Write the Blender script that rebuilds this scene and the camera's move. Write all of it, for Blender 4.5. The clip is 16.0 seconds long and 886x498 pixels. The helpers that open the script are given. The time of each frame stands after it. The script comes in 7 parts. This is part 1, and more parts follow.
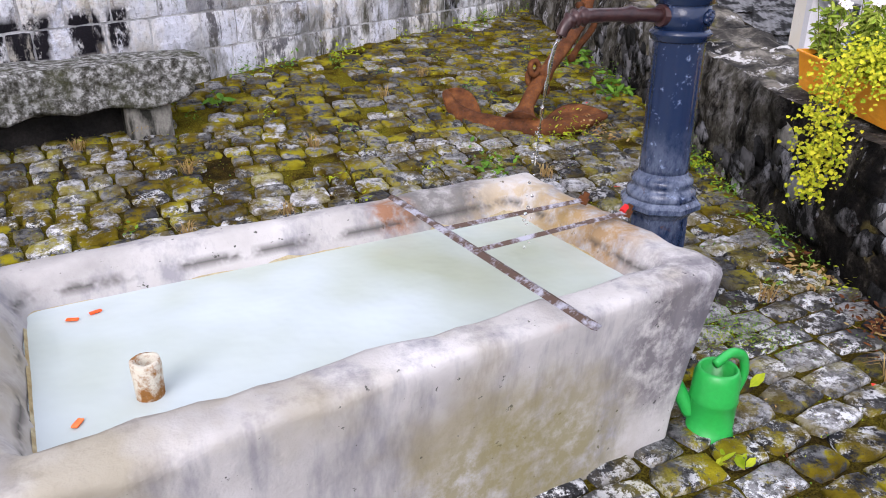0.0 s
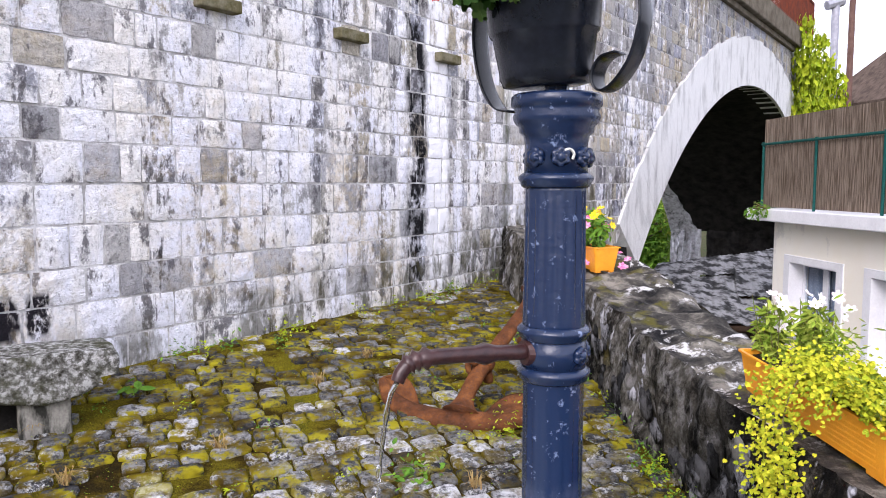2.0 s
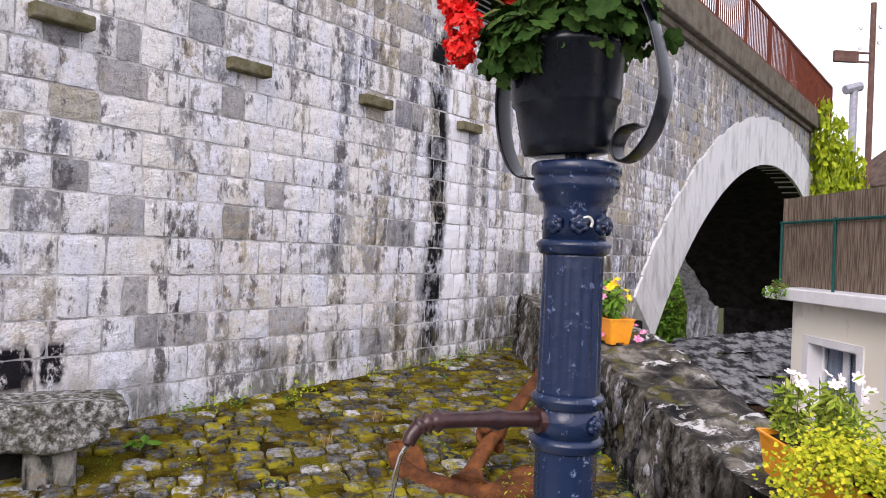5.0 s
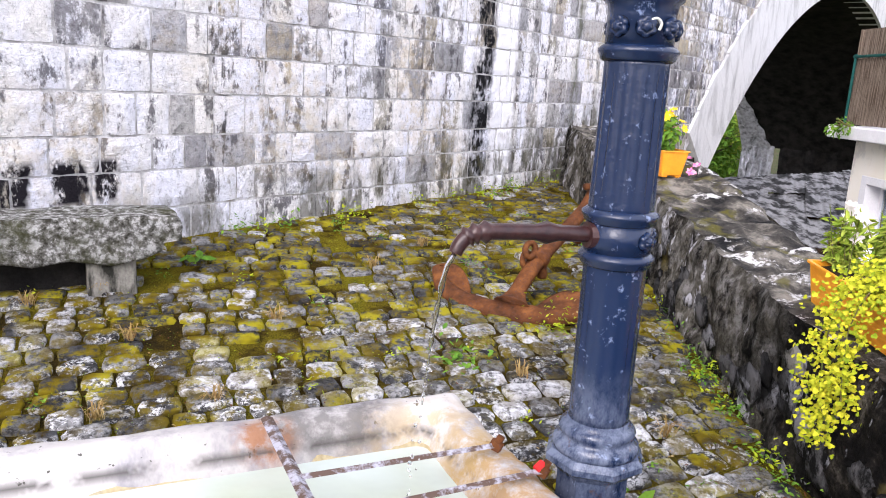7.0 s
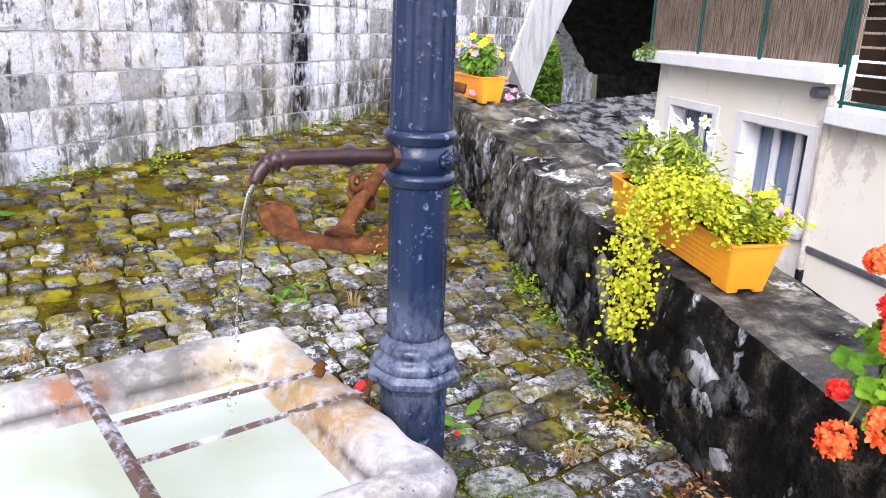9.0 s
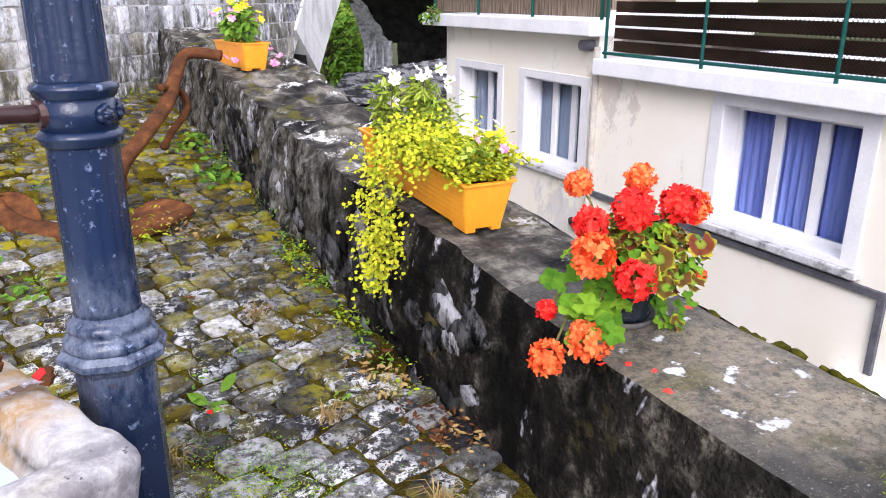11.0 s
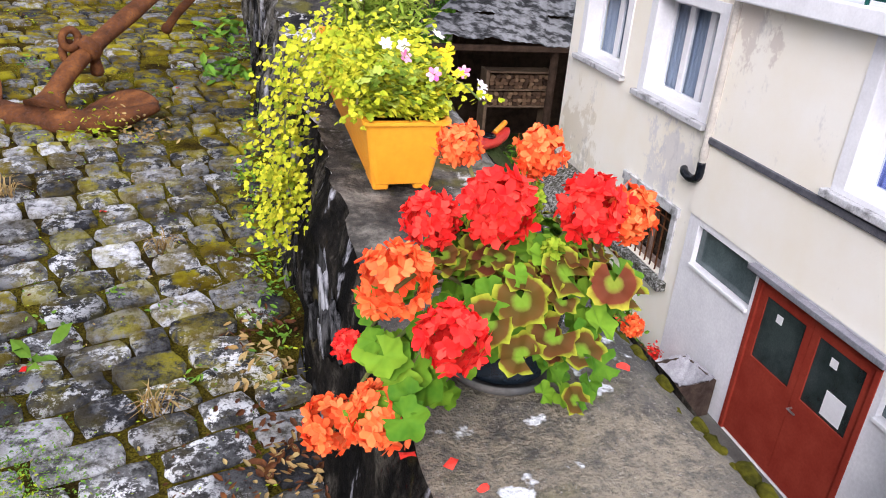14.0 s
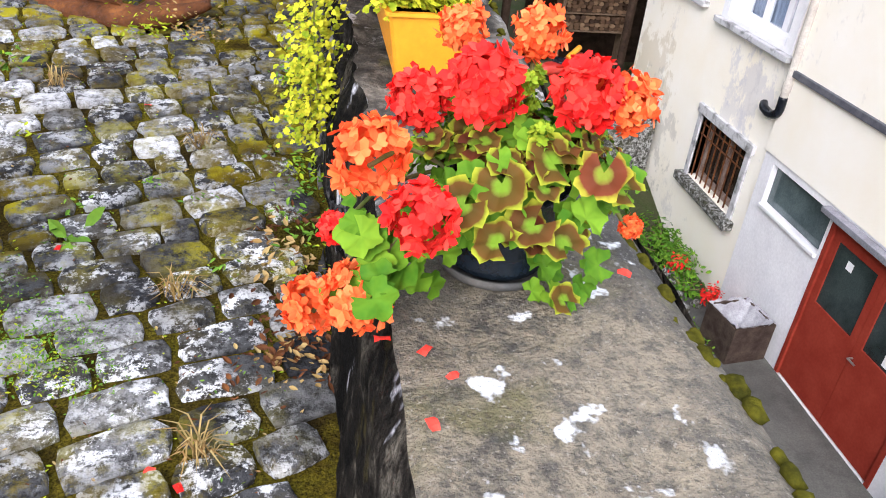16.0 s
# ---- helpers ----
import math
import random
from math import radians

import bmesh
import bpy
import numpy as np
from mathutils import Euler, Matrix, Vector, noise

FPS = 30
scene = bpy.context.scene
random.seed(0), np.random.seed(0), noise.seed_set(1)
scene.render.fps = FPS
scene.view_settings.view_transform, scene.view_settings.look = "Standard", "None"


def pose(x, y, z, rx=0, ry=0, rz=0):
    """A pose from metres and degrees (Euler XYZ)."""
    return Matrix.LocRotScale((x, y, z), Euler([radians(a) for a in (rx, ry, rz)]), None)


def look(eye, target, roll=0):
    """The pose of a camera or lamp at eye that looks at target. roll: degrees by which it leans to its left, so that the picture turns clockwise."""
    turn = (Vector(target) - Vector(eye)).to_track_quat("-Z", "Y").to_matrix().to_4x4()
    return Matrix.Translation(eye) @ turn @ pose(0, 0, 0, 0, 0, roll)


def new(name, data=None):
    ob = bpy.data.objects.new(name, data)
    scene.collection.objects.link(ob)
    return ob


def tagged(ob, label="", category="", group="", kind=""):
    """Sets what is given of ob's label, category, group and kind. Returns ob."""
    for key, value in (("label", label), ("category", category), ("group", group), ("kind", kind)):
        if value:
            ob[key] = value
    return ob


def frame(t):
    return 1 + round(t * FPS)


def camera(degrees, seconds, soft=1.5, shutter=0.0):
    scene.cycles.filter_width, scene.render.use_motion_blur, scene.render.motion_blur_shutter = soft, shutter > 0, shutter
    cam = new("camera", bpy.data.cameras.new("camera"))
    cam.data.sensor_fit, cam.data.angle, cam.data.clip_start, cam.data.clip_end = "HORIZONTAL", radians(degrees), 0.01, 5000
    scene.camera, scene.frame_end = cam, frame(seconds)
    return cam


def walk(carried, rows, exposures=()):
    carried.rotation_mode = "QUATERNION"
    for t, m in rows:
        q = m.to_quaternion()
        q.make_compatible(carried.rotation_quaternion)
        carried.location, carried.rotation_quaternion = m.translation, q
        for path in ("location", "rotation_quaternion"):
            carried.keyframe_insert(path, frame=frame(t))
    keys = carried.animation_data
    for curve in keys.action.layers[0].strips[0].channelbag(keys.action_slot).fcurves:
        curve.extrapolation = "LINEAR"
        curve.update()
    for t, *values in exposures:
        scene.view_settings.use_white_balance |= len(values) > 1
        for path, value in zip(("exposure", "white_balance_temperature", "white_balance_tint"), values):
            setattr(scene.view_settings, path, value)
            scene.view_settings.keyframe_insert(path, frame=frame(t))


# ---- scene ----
cam = camera(61.4, 16.0, soft=1.0)
EXPOSURES = [(0, 0.37, 6080, 19), (1.5, 0.49, 6100, 19), (2.2, 0.64, 6100, 19), (3, 0.59, 6150, 19), (5.4, 0.25, 6400, 20), (6, 0.45, 6350, 19), (7, 0.8, 6220, 18), (9, 0.88, 6080, 18), (12, 0.76, 6080, 18), (14.5, 0.73, 6080, 17), (16, 1.01, 6080, 14)]
PATH = [
    (0, (-0.12, 0.136, 1.56), (0.054, 1.958, 0.752), 0.1),
    (0.5, (0.1, 0.326, 1.55), (0.282, 2.194, 0.859), 3.9),
    (1, (0.282, 0.522, 1.624), (0.545, 2.413, 1.03), 3.5),
    (1.5, (0.379, 0.568, 1.673), (0.593, 2.526, 1.326), 1.9),
    (2, (0.417, 0.566, 1.74), (0.582, 2.551, 1.564), -0.0),
    (2.5, (0.425, 0.537, 1.74), (0.574, 2.531, 1.724), -0.9),
    (3, (0.426, 0.526, 1.752), (0.613, 2.513, 1.877), 0.6),
    (5.3, (0.41, 0.567, 1.717), (0.516, 2.564, 1.652), 2.5),
    (5.5, (0.414, 0.592, 1.707), (0.511, 2.584, 1.564), 2.6),
    (6, (0.41, 0.615, 1.686), (0.514, 2.593, 1.414), 2.8),
    (6.5, (0.411, 0.621, 1.671), (0.5, 2.588, 1.318), 3.4),
    (7, (0.405, 0.615, 1.656), (0.426, 2.566, 1.215), 3.3),
    (7.5, (0.406, 0.616, 1.645), (0.349, 2.547, 1.129), 3.3),
    (8, (0.419, 0.612, 1.638), (0.458, 2.537, 1.097), 3.2),
    (8.5, (0.457, 0.601, 1.634), (0.692, 2.505, 1.067), 2.5),
    (9, (0.498, 0.587, 1.629), (0.936, 2.45, 1.046), 2.3),
    (9.2, (0.504, 0.598, 1.627), (1.009, 2.444, 1.044), 2.2),
    (11.3, (0.959, 0.523, 1.497), (1.837, 2.19, 0.827), -0.0),
    (11.5, (1.039, 0.563, 1.471), (1.919, 2.216, 0.769), 0.1),
    (12, (1.305, 0.732, 1.469), (2.226, 2.353, 0.746), 2.2),
    (12.5, (1.571, 0.833, 1.434), (2.466, 2.405, 0.581), -0.8),
    (13, (1.874, 0.896, 1.415), (2.564, 2.555, 0.538), 0.6),
    (13.5, (1.954, 0.975, 1.41), (2.439, 2.694, 0.511), -2.5),
    (14, (1.882, 1.06, 1.423), (2.387, 2.795, 0.565), 4.5),
    (14.5, (1.95, 1.078, 1.433), (2.378, 2.841, 0.59), 4.3),
    (15, (1.989, 1.05, 1.413), (2.315, 2.815, 0.53), 5.0),
    (15.5, (2.02, 1.057, 1.41), (2.298, 2.823, 0.513), 4.2),
    (16, (2.03, 1.034, 1.347), (2.35, 2.714, 0.309), 5.4),
]
walk(cam, [(t, look(eye, target, roll)) for t, eye, target, roll in PATH], EXPOSURES)

# ---- world and light: an overcast day ----
world = bpy.data.worlds.new("overcast_sky")
scene.world = world
world.use_nodes = True
wn, wl = world.node_tree.nodes, world.node_tree.links
sky = wn.new("ShaderNodeTexSky")
sky.sky_type, sky.sun_disc = "NISHITA", False
sky.sun_elevation, sky.sun_rotation = radians(34), radians(-153)
sky.air_density, sky.dust_density, sky.ozone_density = 1.0, 6.0, 1.0
pale = wn.new("ShaderNodeMix")
pale.data_type = "RGBA"
pale.inputs[0].default_value = 0.78
pale.inputs[7].default_value = (9.2, 9.4, 9.9, 1)
wl.new(sky.outputs[0], pale.inputs[6])
wl.new(pale.outputs[2], wn["Background"].inputs[0])
wn["Background"].inputs[1].default_value = 0.15

sun = new("sun", bpy.data.lights.new("sun", "SUN"))
sun.data.energy, sun.data.angle, sun.data.color = 1.5, radians(35), (1.0, 0.97, 0.93)
sun.matrix_world = look((-4, -8, 6), (0, 0, 0))


# ---- materials ----
def ramp(nt, fac, stops):
    r = nt.nodes.new("ShaderNodeValToRGB")
    el = r.color_ramp.elements
    while len(el) < len(stops):
        el.new(0.5)
    for e, (p, c) in zip(el, stops):
        e.position = p
        e.color = (*c, 1) if len(c) == 3 else c
    nt.links.new(fac, r.inputs[0])
    return r.outputs[0]


def mixc(nt, fac, a, b, mode="MIX"):
    m = nt.nodes.new("ShaderNodeMix")
    m.data_type, m.blend_type = "RGBA", mode
    for sock, v in ((m.inputs[0], fac), (m.inputs[6], a), (m.inputs[7], b)):
        if isinstance(v, (int, float)):
            sock.default_value = v
        elif isinstance(v, tuple):
            sock.default_value = (*v, 1)
        else:
            nt.links.new(v, sock)
    return m.outputs[2]


def math2(nt, op, a, b=0.0, clamp=False):
    m = nt.nodes.new("ShaderNodeMath")
    m.operation, m.use_clamp = op, clamp
    for sock, v in zip(m.inputs, (a, b)):
        if isinstance(v, (int, float)):
            sock.default_value = v
        else:
            nt.links.new(v, sock)
    return m.outputs[0]


def nz(nt, scale=5.0, detail=4.0, rough=0.6, stretch=(1, 1, 1), shift=0.0, kind="noise", turn=0.0):
    """A texture in metres of the world."""
    g = nt.nodes.new("ShaderNodeNewGeometry")
    mp = nt.nodes.new("ShaderNodeMapping")
    mp.inputs["Scale"].default_value = stretch
    mp.inputs["Location"].default_value = (shift, shift * 0.7, shift * 1.3)
    mp.inputs["Rotation"].default_value = (0, 0, turn)
    nt.links.new(g.outputs["Position"], mp.inputs[0])
    if kind == "noise":
        t = nt.nodes.new("ShaderNodeTexNoise")
        t.inputs["Scale"].default_value, t.inputs["Detail"].default_value = scale, detail
        t.inputs["Roughness"].default_value = rough
    else:
        t = nt.nodes.new("ShaderNodeTexVoronoi")
        t.inputs["Scale"].default_value = scale
    nt.links.new(mp.outputs[0], t.inputs["Vector"])
    return t.outputs[0]


def step(nt, fac, lo, hi):
    return ramp(nt, fac, [(lo, (0, 0, 0)), (hi, (1, 1, 1))])


def piece_random(nt):
    """A number of its own for each piece, be it an object or an island of a joined mesh."""
    o = nt.nodes.new("ShaderNodeObjectInfo")
    g = nt.nodes.new("ShaderNodeNewGeometry")
    a = math2(nt, "ADD", o.outputs["Random"], g.outputs["Random Per Island"])
    return math2(nt, "FRACT", a)


def material(name, color, rough=0.7, metal=0.0, bump=None, dist=0.01, spec=None, sss=0.0):
    """color: a tuple, or a function of the node tree that gives a colour socket; bump: a function that gives a height."""
    m = bpy.data.materials.new(name)
    m.use_nodes = True
    nt = m.node_tree
    p = nt.nodes["Principled BSDF"]
    if callable(color):
        nt.links.new(color(nt), p.inputs["Base Color"])
    else:
        p.inputs["Base Color"].default_value = (*color, 1)
    if callable(rough):
        nt.links.new(rough(nt), p.inputs["Roughness"])
    else:
        p.inputs["Roughness"].default_value = rough
    p.inputs["Metallic"].default_value = metal
    if spec is None:
        spec = 0.5 if not callable(rough) and rough < 0.45 else 0.035
    p.inputs["Specular IOR Level"].default_value = spec
    if bump:
        b = nt.nodes.new("ShaderNodeBump")
        b.inputs["Distance"].default_value = dist
        b.inputs["Strength"].default_value = 0.9
        nt.links.new(bump(nt), b.inputs["Height"])
        nt.links.new(b.outputs[0], p.inputs["Normal"])
    return m


def two_tone(a, b, scale=6.0, lo=0.35, hi=0.65, grain=60.0, amount=0.25, shift=0.0, stretch=(1, 1, 1)):
    def f(nt):
        base = mixc(nt, step(nt, nz(nt, scale, 5, 0.6, stretch, shift), lo, hi), a, b)
        fine = ramp(nt, nz(nt, grain, 3, 0.6, (1, 1, 1), shift + 3), [(0.3, (1 - amount,) * 3), (0.7, (1 + amount * 0.3,) * 3)])
        return mixc(nt, 1.0, base, fine, "MULTIPLY")
    return f


def fine_bump(scale=40.0, detail=5.0):
    return lambda nt: nz(nt, scale, detail, 0.65)


def leafy(a, b, c):
    """Leaf colours that differ from leaf to leaf."""
    def f(nt):
        r = ramp(nt, piece_random(nt), [(0.0, a), (0.5, b), (1.0, c)])
        return mixc(nt, 0.35, r, ramp(nt, nz(nt, 30, 2), [(0.3, a), (0.7, c)]))
    return f
AZ = radians(40)
WALL_DIR = Vector((math.sin(AZ), math.cos(AZ), 0))
WALL_OUT = Vector((math.cos(AZ), -math.sin(AZ), 0))
WALL_BASE = Vector((-1.56, 6.0, 0))


def along_wall(nt):
    g = nt.nodes.new("ShaderNodeNewGeometry")
    sub = nt.nodes.new("ShaderNodeVectorMath")
    sub.operation = "SUBTRACT"
    nt.links.new(g.outputs["Position"], sub.inputs[0])
    sub.inputs[1].default_value = WALL_BASE
    dot = nt.nodes.new("ShaderNodeVectorMath")
    dot.operation = "DOT_PRODUCT"
    nt.links.new(sub.outputs[0], dot.inputs[0])
    dot.inputs[1].default_value = WALL_DIR
    return dot.outputs["Value"]


def stripe(nt, s, at, half):
    d = math2(nt, "ABSOLUTE", math2(nt, "SUBTRACT", s, at))
    return math2(nt, "SUBTRACT", 1.0, math2(nt, "DIVIDE", d, half), True)


def own_noise(nt, scale, detail, rough, stretch, amount):
    """Noise in metres that jumps from stone to stone, so that stains end at joints."""
    g = nt.nodes.new("ShaderNodeNewGeometry")
    far = nt.nodes.new("ShaderNodeVectorMath")
    far.operation = "SCALE"
    far.inputs[0].default_value = (31.0, 17.0, 23.0)
    nt.links.new(math2(nt, "MULTIPLY", piece_random(nt), amount), far.inputs["Scale"])
    add = nt.nodes.new("ShaderNodeVectorMath")
    nt.links.new(g.outputs["Position"], add.inputs[0])
    nt.links.new(far.outputs[0], add.inputs[1])
    mp = nt.nodes.new("ShaderNodeMapping")
    mp.inputs["Scale"].default_value = stretch
    nt.links.new(add.outputs[0], mp.inputs[0])
    t = nt.nodes.new("ShaderNodeTexNoise")
    t.inputs["Scale"].default_value, t.inputs["Detail"].default_value = scale, detail
    t.inputs["Roughness"].default_value = rough
    nt.links.new(mp.outputs[0], t.inputs["Vector"])
    return t.outputs[0]


def ashlar_colour(nt):
    """Rock-faced ashlar: grey, tan and lilac stones, flecked and washed with white lime, with black growth."""
    r = piece_random(nt)
    q = math2(nt, "FRACT", math2(nt, "MULTIPLY", r, 7.31))
    g = nt.nodes.new("ShaderNodeNewGeometry")
    xyz = nt.nodes.new("ShaderNodeSeparateXYZ")
    nt.links.new(g.outputs["Position"], xyz.inputs[0])
    stone = ramp(nt, r, [(0.0, (0.30, 0.30, 0.31)), (0.14, (0.42, 0.41, 0.40)), (0.36, (0.50, 0.49, 0.48)), (0.5, (0.40, 0.42, 0.50)), (0.62, (0.52, 0.46, 0.36)), (0.76, (0.44, 0.42, 0.36)), (0.9, (0.36, 0.37, 0.44)), (1.0, (0.28, 0.27, 0.27))])
    stone = mixc(nt, math2(nt, "MULTIPLY", step(nt, nz(nt, 26, 6, 0.8, (1, 1, 0.8)), 0.46, 0.62), 0.55), stone, (0.17, 0.165, 0.17))
    # the lime: flecks that catch on the rough faces, upright washes, and how much of it each stone holds
    flecks = math2(nt, "ADD", math2(nt, "MULTIPLY", own_noise(nt, 7, 7, 0.78, (1, 1, 0.75), 0.35), 0.95), math2(nt, "MULTIPLY", nz(nt, 2.6, 4, 0.6, (1, 1, 0.5), 5.0), 0.05))
    columns = math2(nt, "SUBTRACT", nz(nt, 5.0, 3, 0.6, (1, 1, 0.045), 70.0), 0.5)
    share = math2(nt, "SUBTRACT", q, 0.42)
    upper = math2(nt, "MULTIPLY", math2(nt, "SUBTRACT", nz(nt, 0.55, 2, 0.5, (1, 1, 1.2), 33.0), 0.5), 0.22)
    amount = math2(nt, "ADD", math2(nt, "ADD", flecks, math2(nt, "MULTIPLY", columns, 0.72)), math2(nt, "ADD", math2(nt, "MULTIPLY", share, 0.16), upper))
    along = along_wall(nt)
    amount = math2(nt, "SUBTRACT", amount, math2(nt, "MULTIPLY", math2(nt, "SUBTRACT", along, 2.6), 0.012))
    amount = math2(nt, "SUBTRACT", amount, math2(nt, "MULTIPLY", math2(nt, "SUBTRACT", xyz.outputs[2], 1.6), 0.014))
    lime = ramp(nt, amount, [(0.41, (0, 0, 0)), (0.452, (0.28,) * 3), (0.49, (0.82,) * 3), (0.54, (1, 1, 1))])
    plain = math2(nt, "SUBTRACT", 1.0, math2(nt, "MULTIPLY", math2(nt, "LESS_THAN", q, 0.11), 0.85))
    c = mixc(nt, math2(nt, "MULTIPLY", math2(nt, "MULTIPLY", lime, plain), 0.95), stone, ramp(nt, nz(nt, 3.0, 3, 0.6, (1, 1, 0.3), 90.0), [(0.4, (0.90, 0.88, 0.86)), (0.6, (0.88, 0.89, 0.98))]))
    c = mixc(nt, 1.0, c, ramp(nt, own_noise(nt, 30, 6, 0.8, (1, 1, 0.8), 1.0), [(0.34, (0.45,) * 3), (0.44, (0.86,) * 3), (0.53, (1, 1, 1))]), "MULTIPLY")
    # black growth in upright patches, each held within its own stone
    grown = math2(nt, "ADD", own_noise(nt, 5.0, 6, 0.7, (1, 1, 0.55), 1.0), math2(nt, "MULTIPLY", columns, -0.35))
    patch = math2(nt, "MULTIPLY", step(nt, grown, 0.555, 0.605), step(nt, nz(nt, 13.0, 5, 0.75, (1, 1, 0.8), 15.0), 0.36, 0.50))
    c = mixc(nt, math2(nt, "MULTIPLY", patch, 0.85), c, (0.085, 0.08, 0.09))
    runs = math2(nt, "MULTIPLY", step(nt, nz(nt, 5.2, 4, 0.65, (1, 1, 0.05), 9.0), 0.63, 0.68), step(nt, own_noise(nt, 7, 5, 0.75, (1, 1, 0.6), 1.0), 0.46, 0.54))
    c = mixc(nt, math2(nt, "MULTIPLY", runs, 0.9), c, (0.03, 0.03, 0.035))
    ochre = math2(nt, "MULTIPLY", step(nt, nz(nt, 0.9, 3, 0.5, (1, 1, 1), 21.0), 0.50, 0.66), step(nt, nz(nt, 12, 4, 0.7, (1, 1, 1), 51.0), 0.40, 0.6))
    c = mixc(nt, math2(nt, "MULTIPLY", ochre, 0.42), c, (0.58, 0.46, 0.26))
    # the long wet run below the vent: a black stripe beside a white one
    s = along_wall(nt)
    wob = math2(nt, "MULTIPLY", math2(nt, "SUBTRACT", nz(nt, 3.0, 4, 0.7, (1, 1, 0.5), 40.0), 0.5), 0.35)
    s = math2(nt, "ADD", s, wob)
    white = step(nt, stripe(nt, s, 4.06, 0.26), 0.0, 0.4)
    black = math2(nt, "MULTIPLY", step(nt, stripe(nt, s, 3.66, 0.22), 0.0, 0.5), step(nt, own_noise(nt, 2.2, 4, 0.7, (1, 1, 1), 1.0), 0.40, 0.50))
    worn = step(nt, nz(nt, 6, 4, 0.7, (1, 1, 0.4), 50.0), 0.36, 0.5)
    c = mixc(nt, math2(nt, "MULTIPLY", white, worn), c, (0.93, 0.93, 0.97))
    c = mixc(nt, math2(nt, "MULTIPLY", black, worn), c, (0.014, 0.014, 0.016))
    # black growth over the bench, one stone high
    for at, half, top in ((-1.21, 0.12, 1.01), (-1.04, 0.12, 1.02), (-0.7, 0.10, 1.02), (-0.48, 0.09, 1.03)):
        soot = math2(nt, "MULTIPLY", step(nt, stripe(nt, s, at, half), 0.0, 0.35), step(nt, stripe(nt, xyz.outputs[2], top - 0.16, 0.17), 0.0, 0.3))
        c = mixc(nt, math2(nt, "MULTIPLY", soot, step(nt, nz(nt, 9, 6, 0.75, (1, 1, 0.6), 44.0), 0.40, 0.48)), c, (0.02, 0.018, 0.022))
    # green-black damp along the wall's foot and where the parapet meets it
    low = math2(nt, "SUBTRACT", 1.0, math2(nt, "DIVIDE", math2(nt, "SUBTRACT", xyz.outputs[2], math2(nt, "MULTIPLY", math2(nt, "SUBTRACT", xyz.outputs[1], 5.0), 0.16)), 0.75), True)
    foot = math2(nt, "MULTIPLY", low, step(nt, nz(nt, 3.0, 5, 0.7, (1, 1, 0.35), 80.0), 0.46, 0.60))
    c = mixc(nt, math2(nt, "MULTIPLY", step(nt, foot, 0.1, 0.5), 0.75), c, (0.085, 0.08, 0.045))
    damp = math2(nt, "MULTIPLY", stripe(nt, s, 5.6, 0.12), worn)
    return mixc(nt, math2(nt, "MULTIPLY", damp, 0.8), c, (0.07, 0.075, 0.03))


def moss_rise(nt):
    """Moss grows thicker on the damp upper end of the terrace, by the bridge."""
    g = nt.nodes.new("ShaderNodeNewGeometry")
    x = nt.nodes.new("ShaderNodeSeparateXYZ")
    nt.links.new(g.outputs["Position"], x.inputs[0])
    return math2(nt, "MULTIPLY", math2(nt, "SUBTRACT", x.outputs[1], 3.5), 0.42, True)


def cobble_colour(nt):
    r = piece_random(nt)
    stone = ramp(nt, r, [(0.0, (0.025, 0.026, 0.031)), (0.35, (0.06, 0.061, 0.066)), (0.66, (0.13, 0.13, 0.13)), (0.86, (0.25, 0.25, 0.255)), (1.0, (0.55, 0.55, 0.57))])
    stone = mixc(nt, math2(nt, "MULTIPLY", step(nt, nz(nt, 24, 5, 0.75), 0.44, 0.60), 0.85), stone, (0.014, 0.013, 0.012))
    lichen = math2(nt, "MULTIPLY", step(nt, nz(nt, 19, 7, 0.82, (1, 1, 1), 7.0), 0.50, 0.55), step(nt, own_noise(nt, 3.5, 2, 0.5, (1, 1, 1), 1.0), 0.42, 0.60))
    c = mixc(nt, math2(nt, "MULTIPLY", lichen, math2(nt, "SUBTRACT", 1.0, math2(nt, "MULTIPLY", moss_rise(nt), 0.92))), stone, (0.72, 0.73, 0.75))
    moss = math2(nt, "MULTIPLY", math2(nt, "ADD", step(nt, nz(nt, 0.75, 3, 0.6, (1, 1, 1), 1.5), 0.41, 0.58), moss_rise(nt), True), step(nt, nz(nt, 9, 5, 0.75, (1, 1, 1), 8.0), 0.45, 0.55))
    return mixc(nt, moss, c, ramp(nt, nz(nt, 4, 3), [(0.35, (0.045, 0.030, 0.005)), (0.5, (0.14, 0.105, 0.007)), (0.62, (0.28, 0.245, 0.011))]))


def joint_colour(nt):
    moss = ramp(nt, nz(nt, 3.5, 4, 0.65), [(0.3, (0.015, 0.011, 0.005)), (0.42, (0.075, 0.05, 0.005)), (0.52, (0.22, 0.175, 0.010)), (0.64, (0.26, 0.23, 0.012)), (0.8, (0.07, 0.085, 0.010))])
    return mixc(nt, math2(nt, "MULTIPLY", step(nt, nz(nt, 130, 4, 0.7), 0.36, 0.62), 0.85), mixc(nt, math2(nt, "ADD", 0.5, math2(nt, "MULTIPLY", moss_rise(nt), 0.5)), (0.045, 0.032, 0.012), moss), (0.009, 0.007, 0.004))


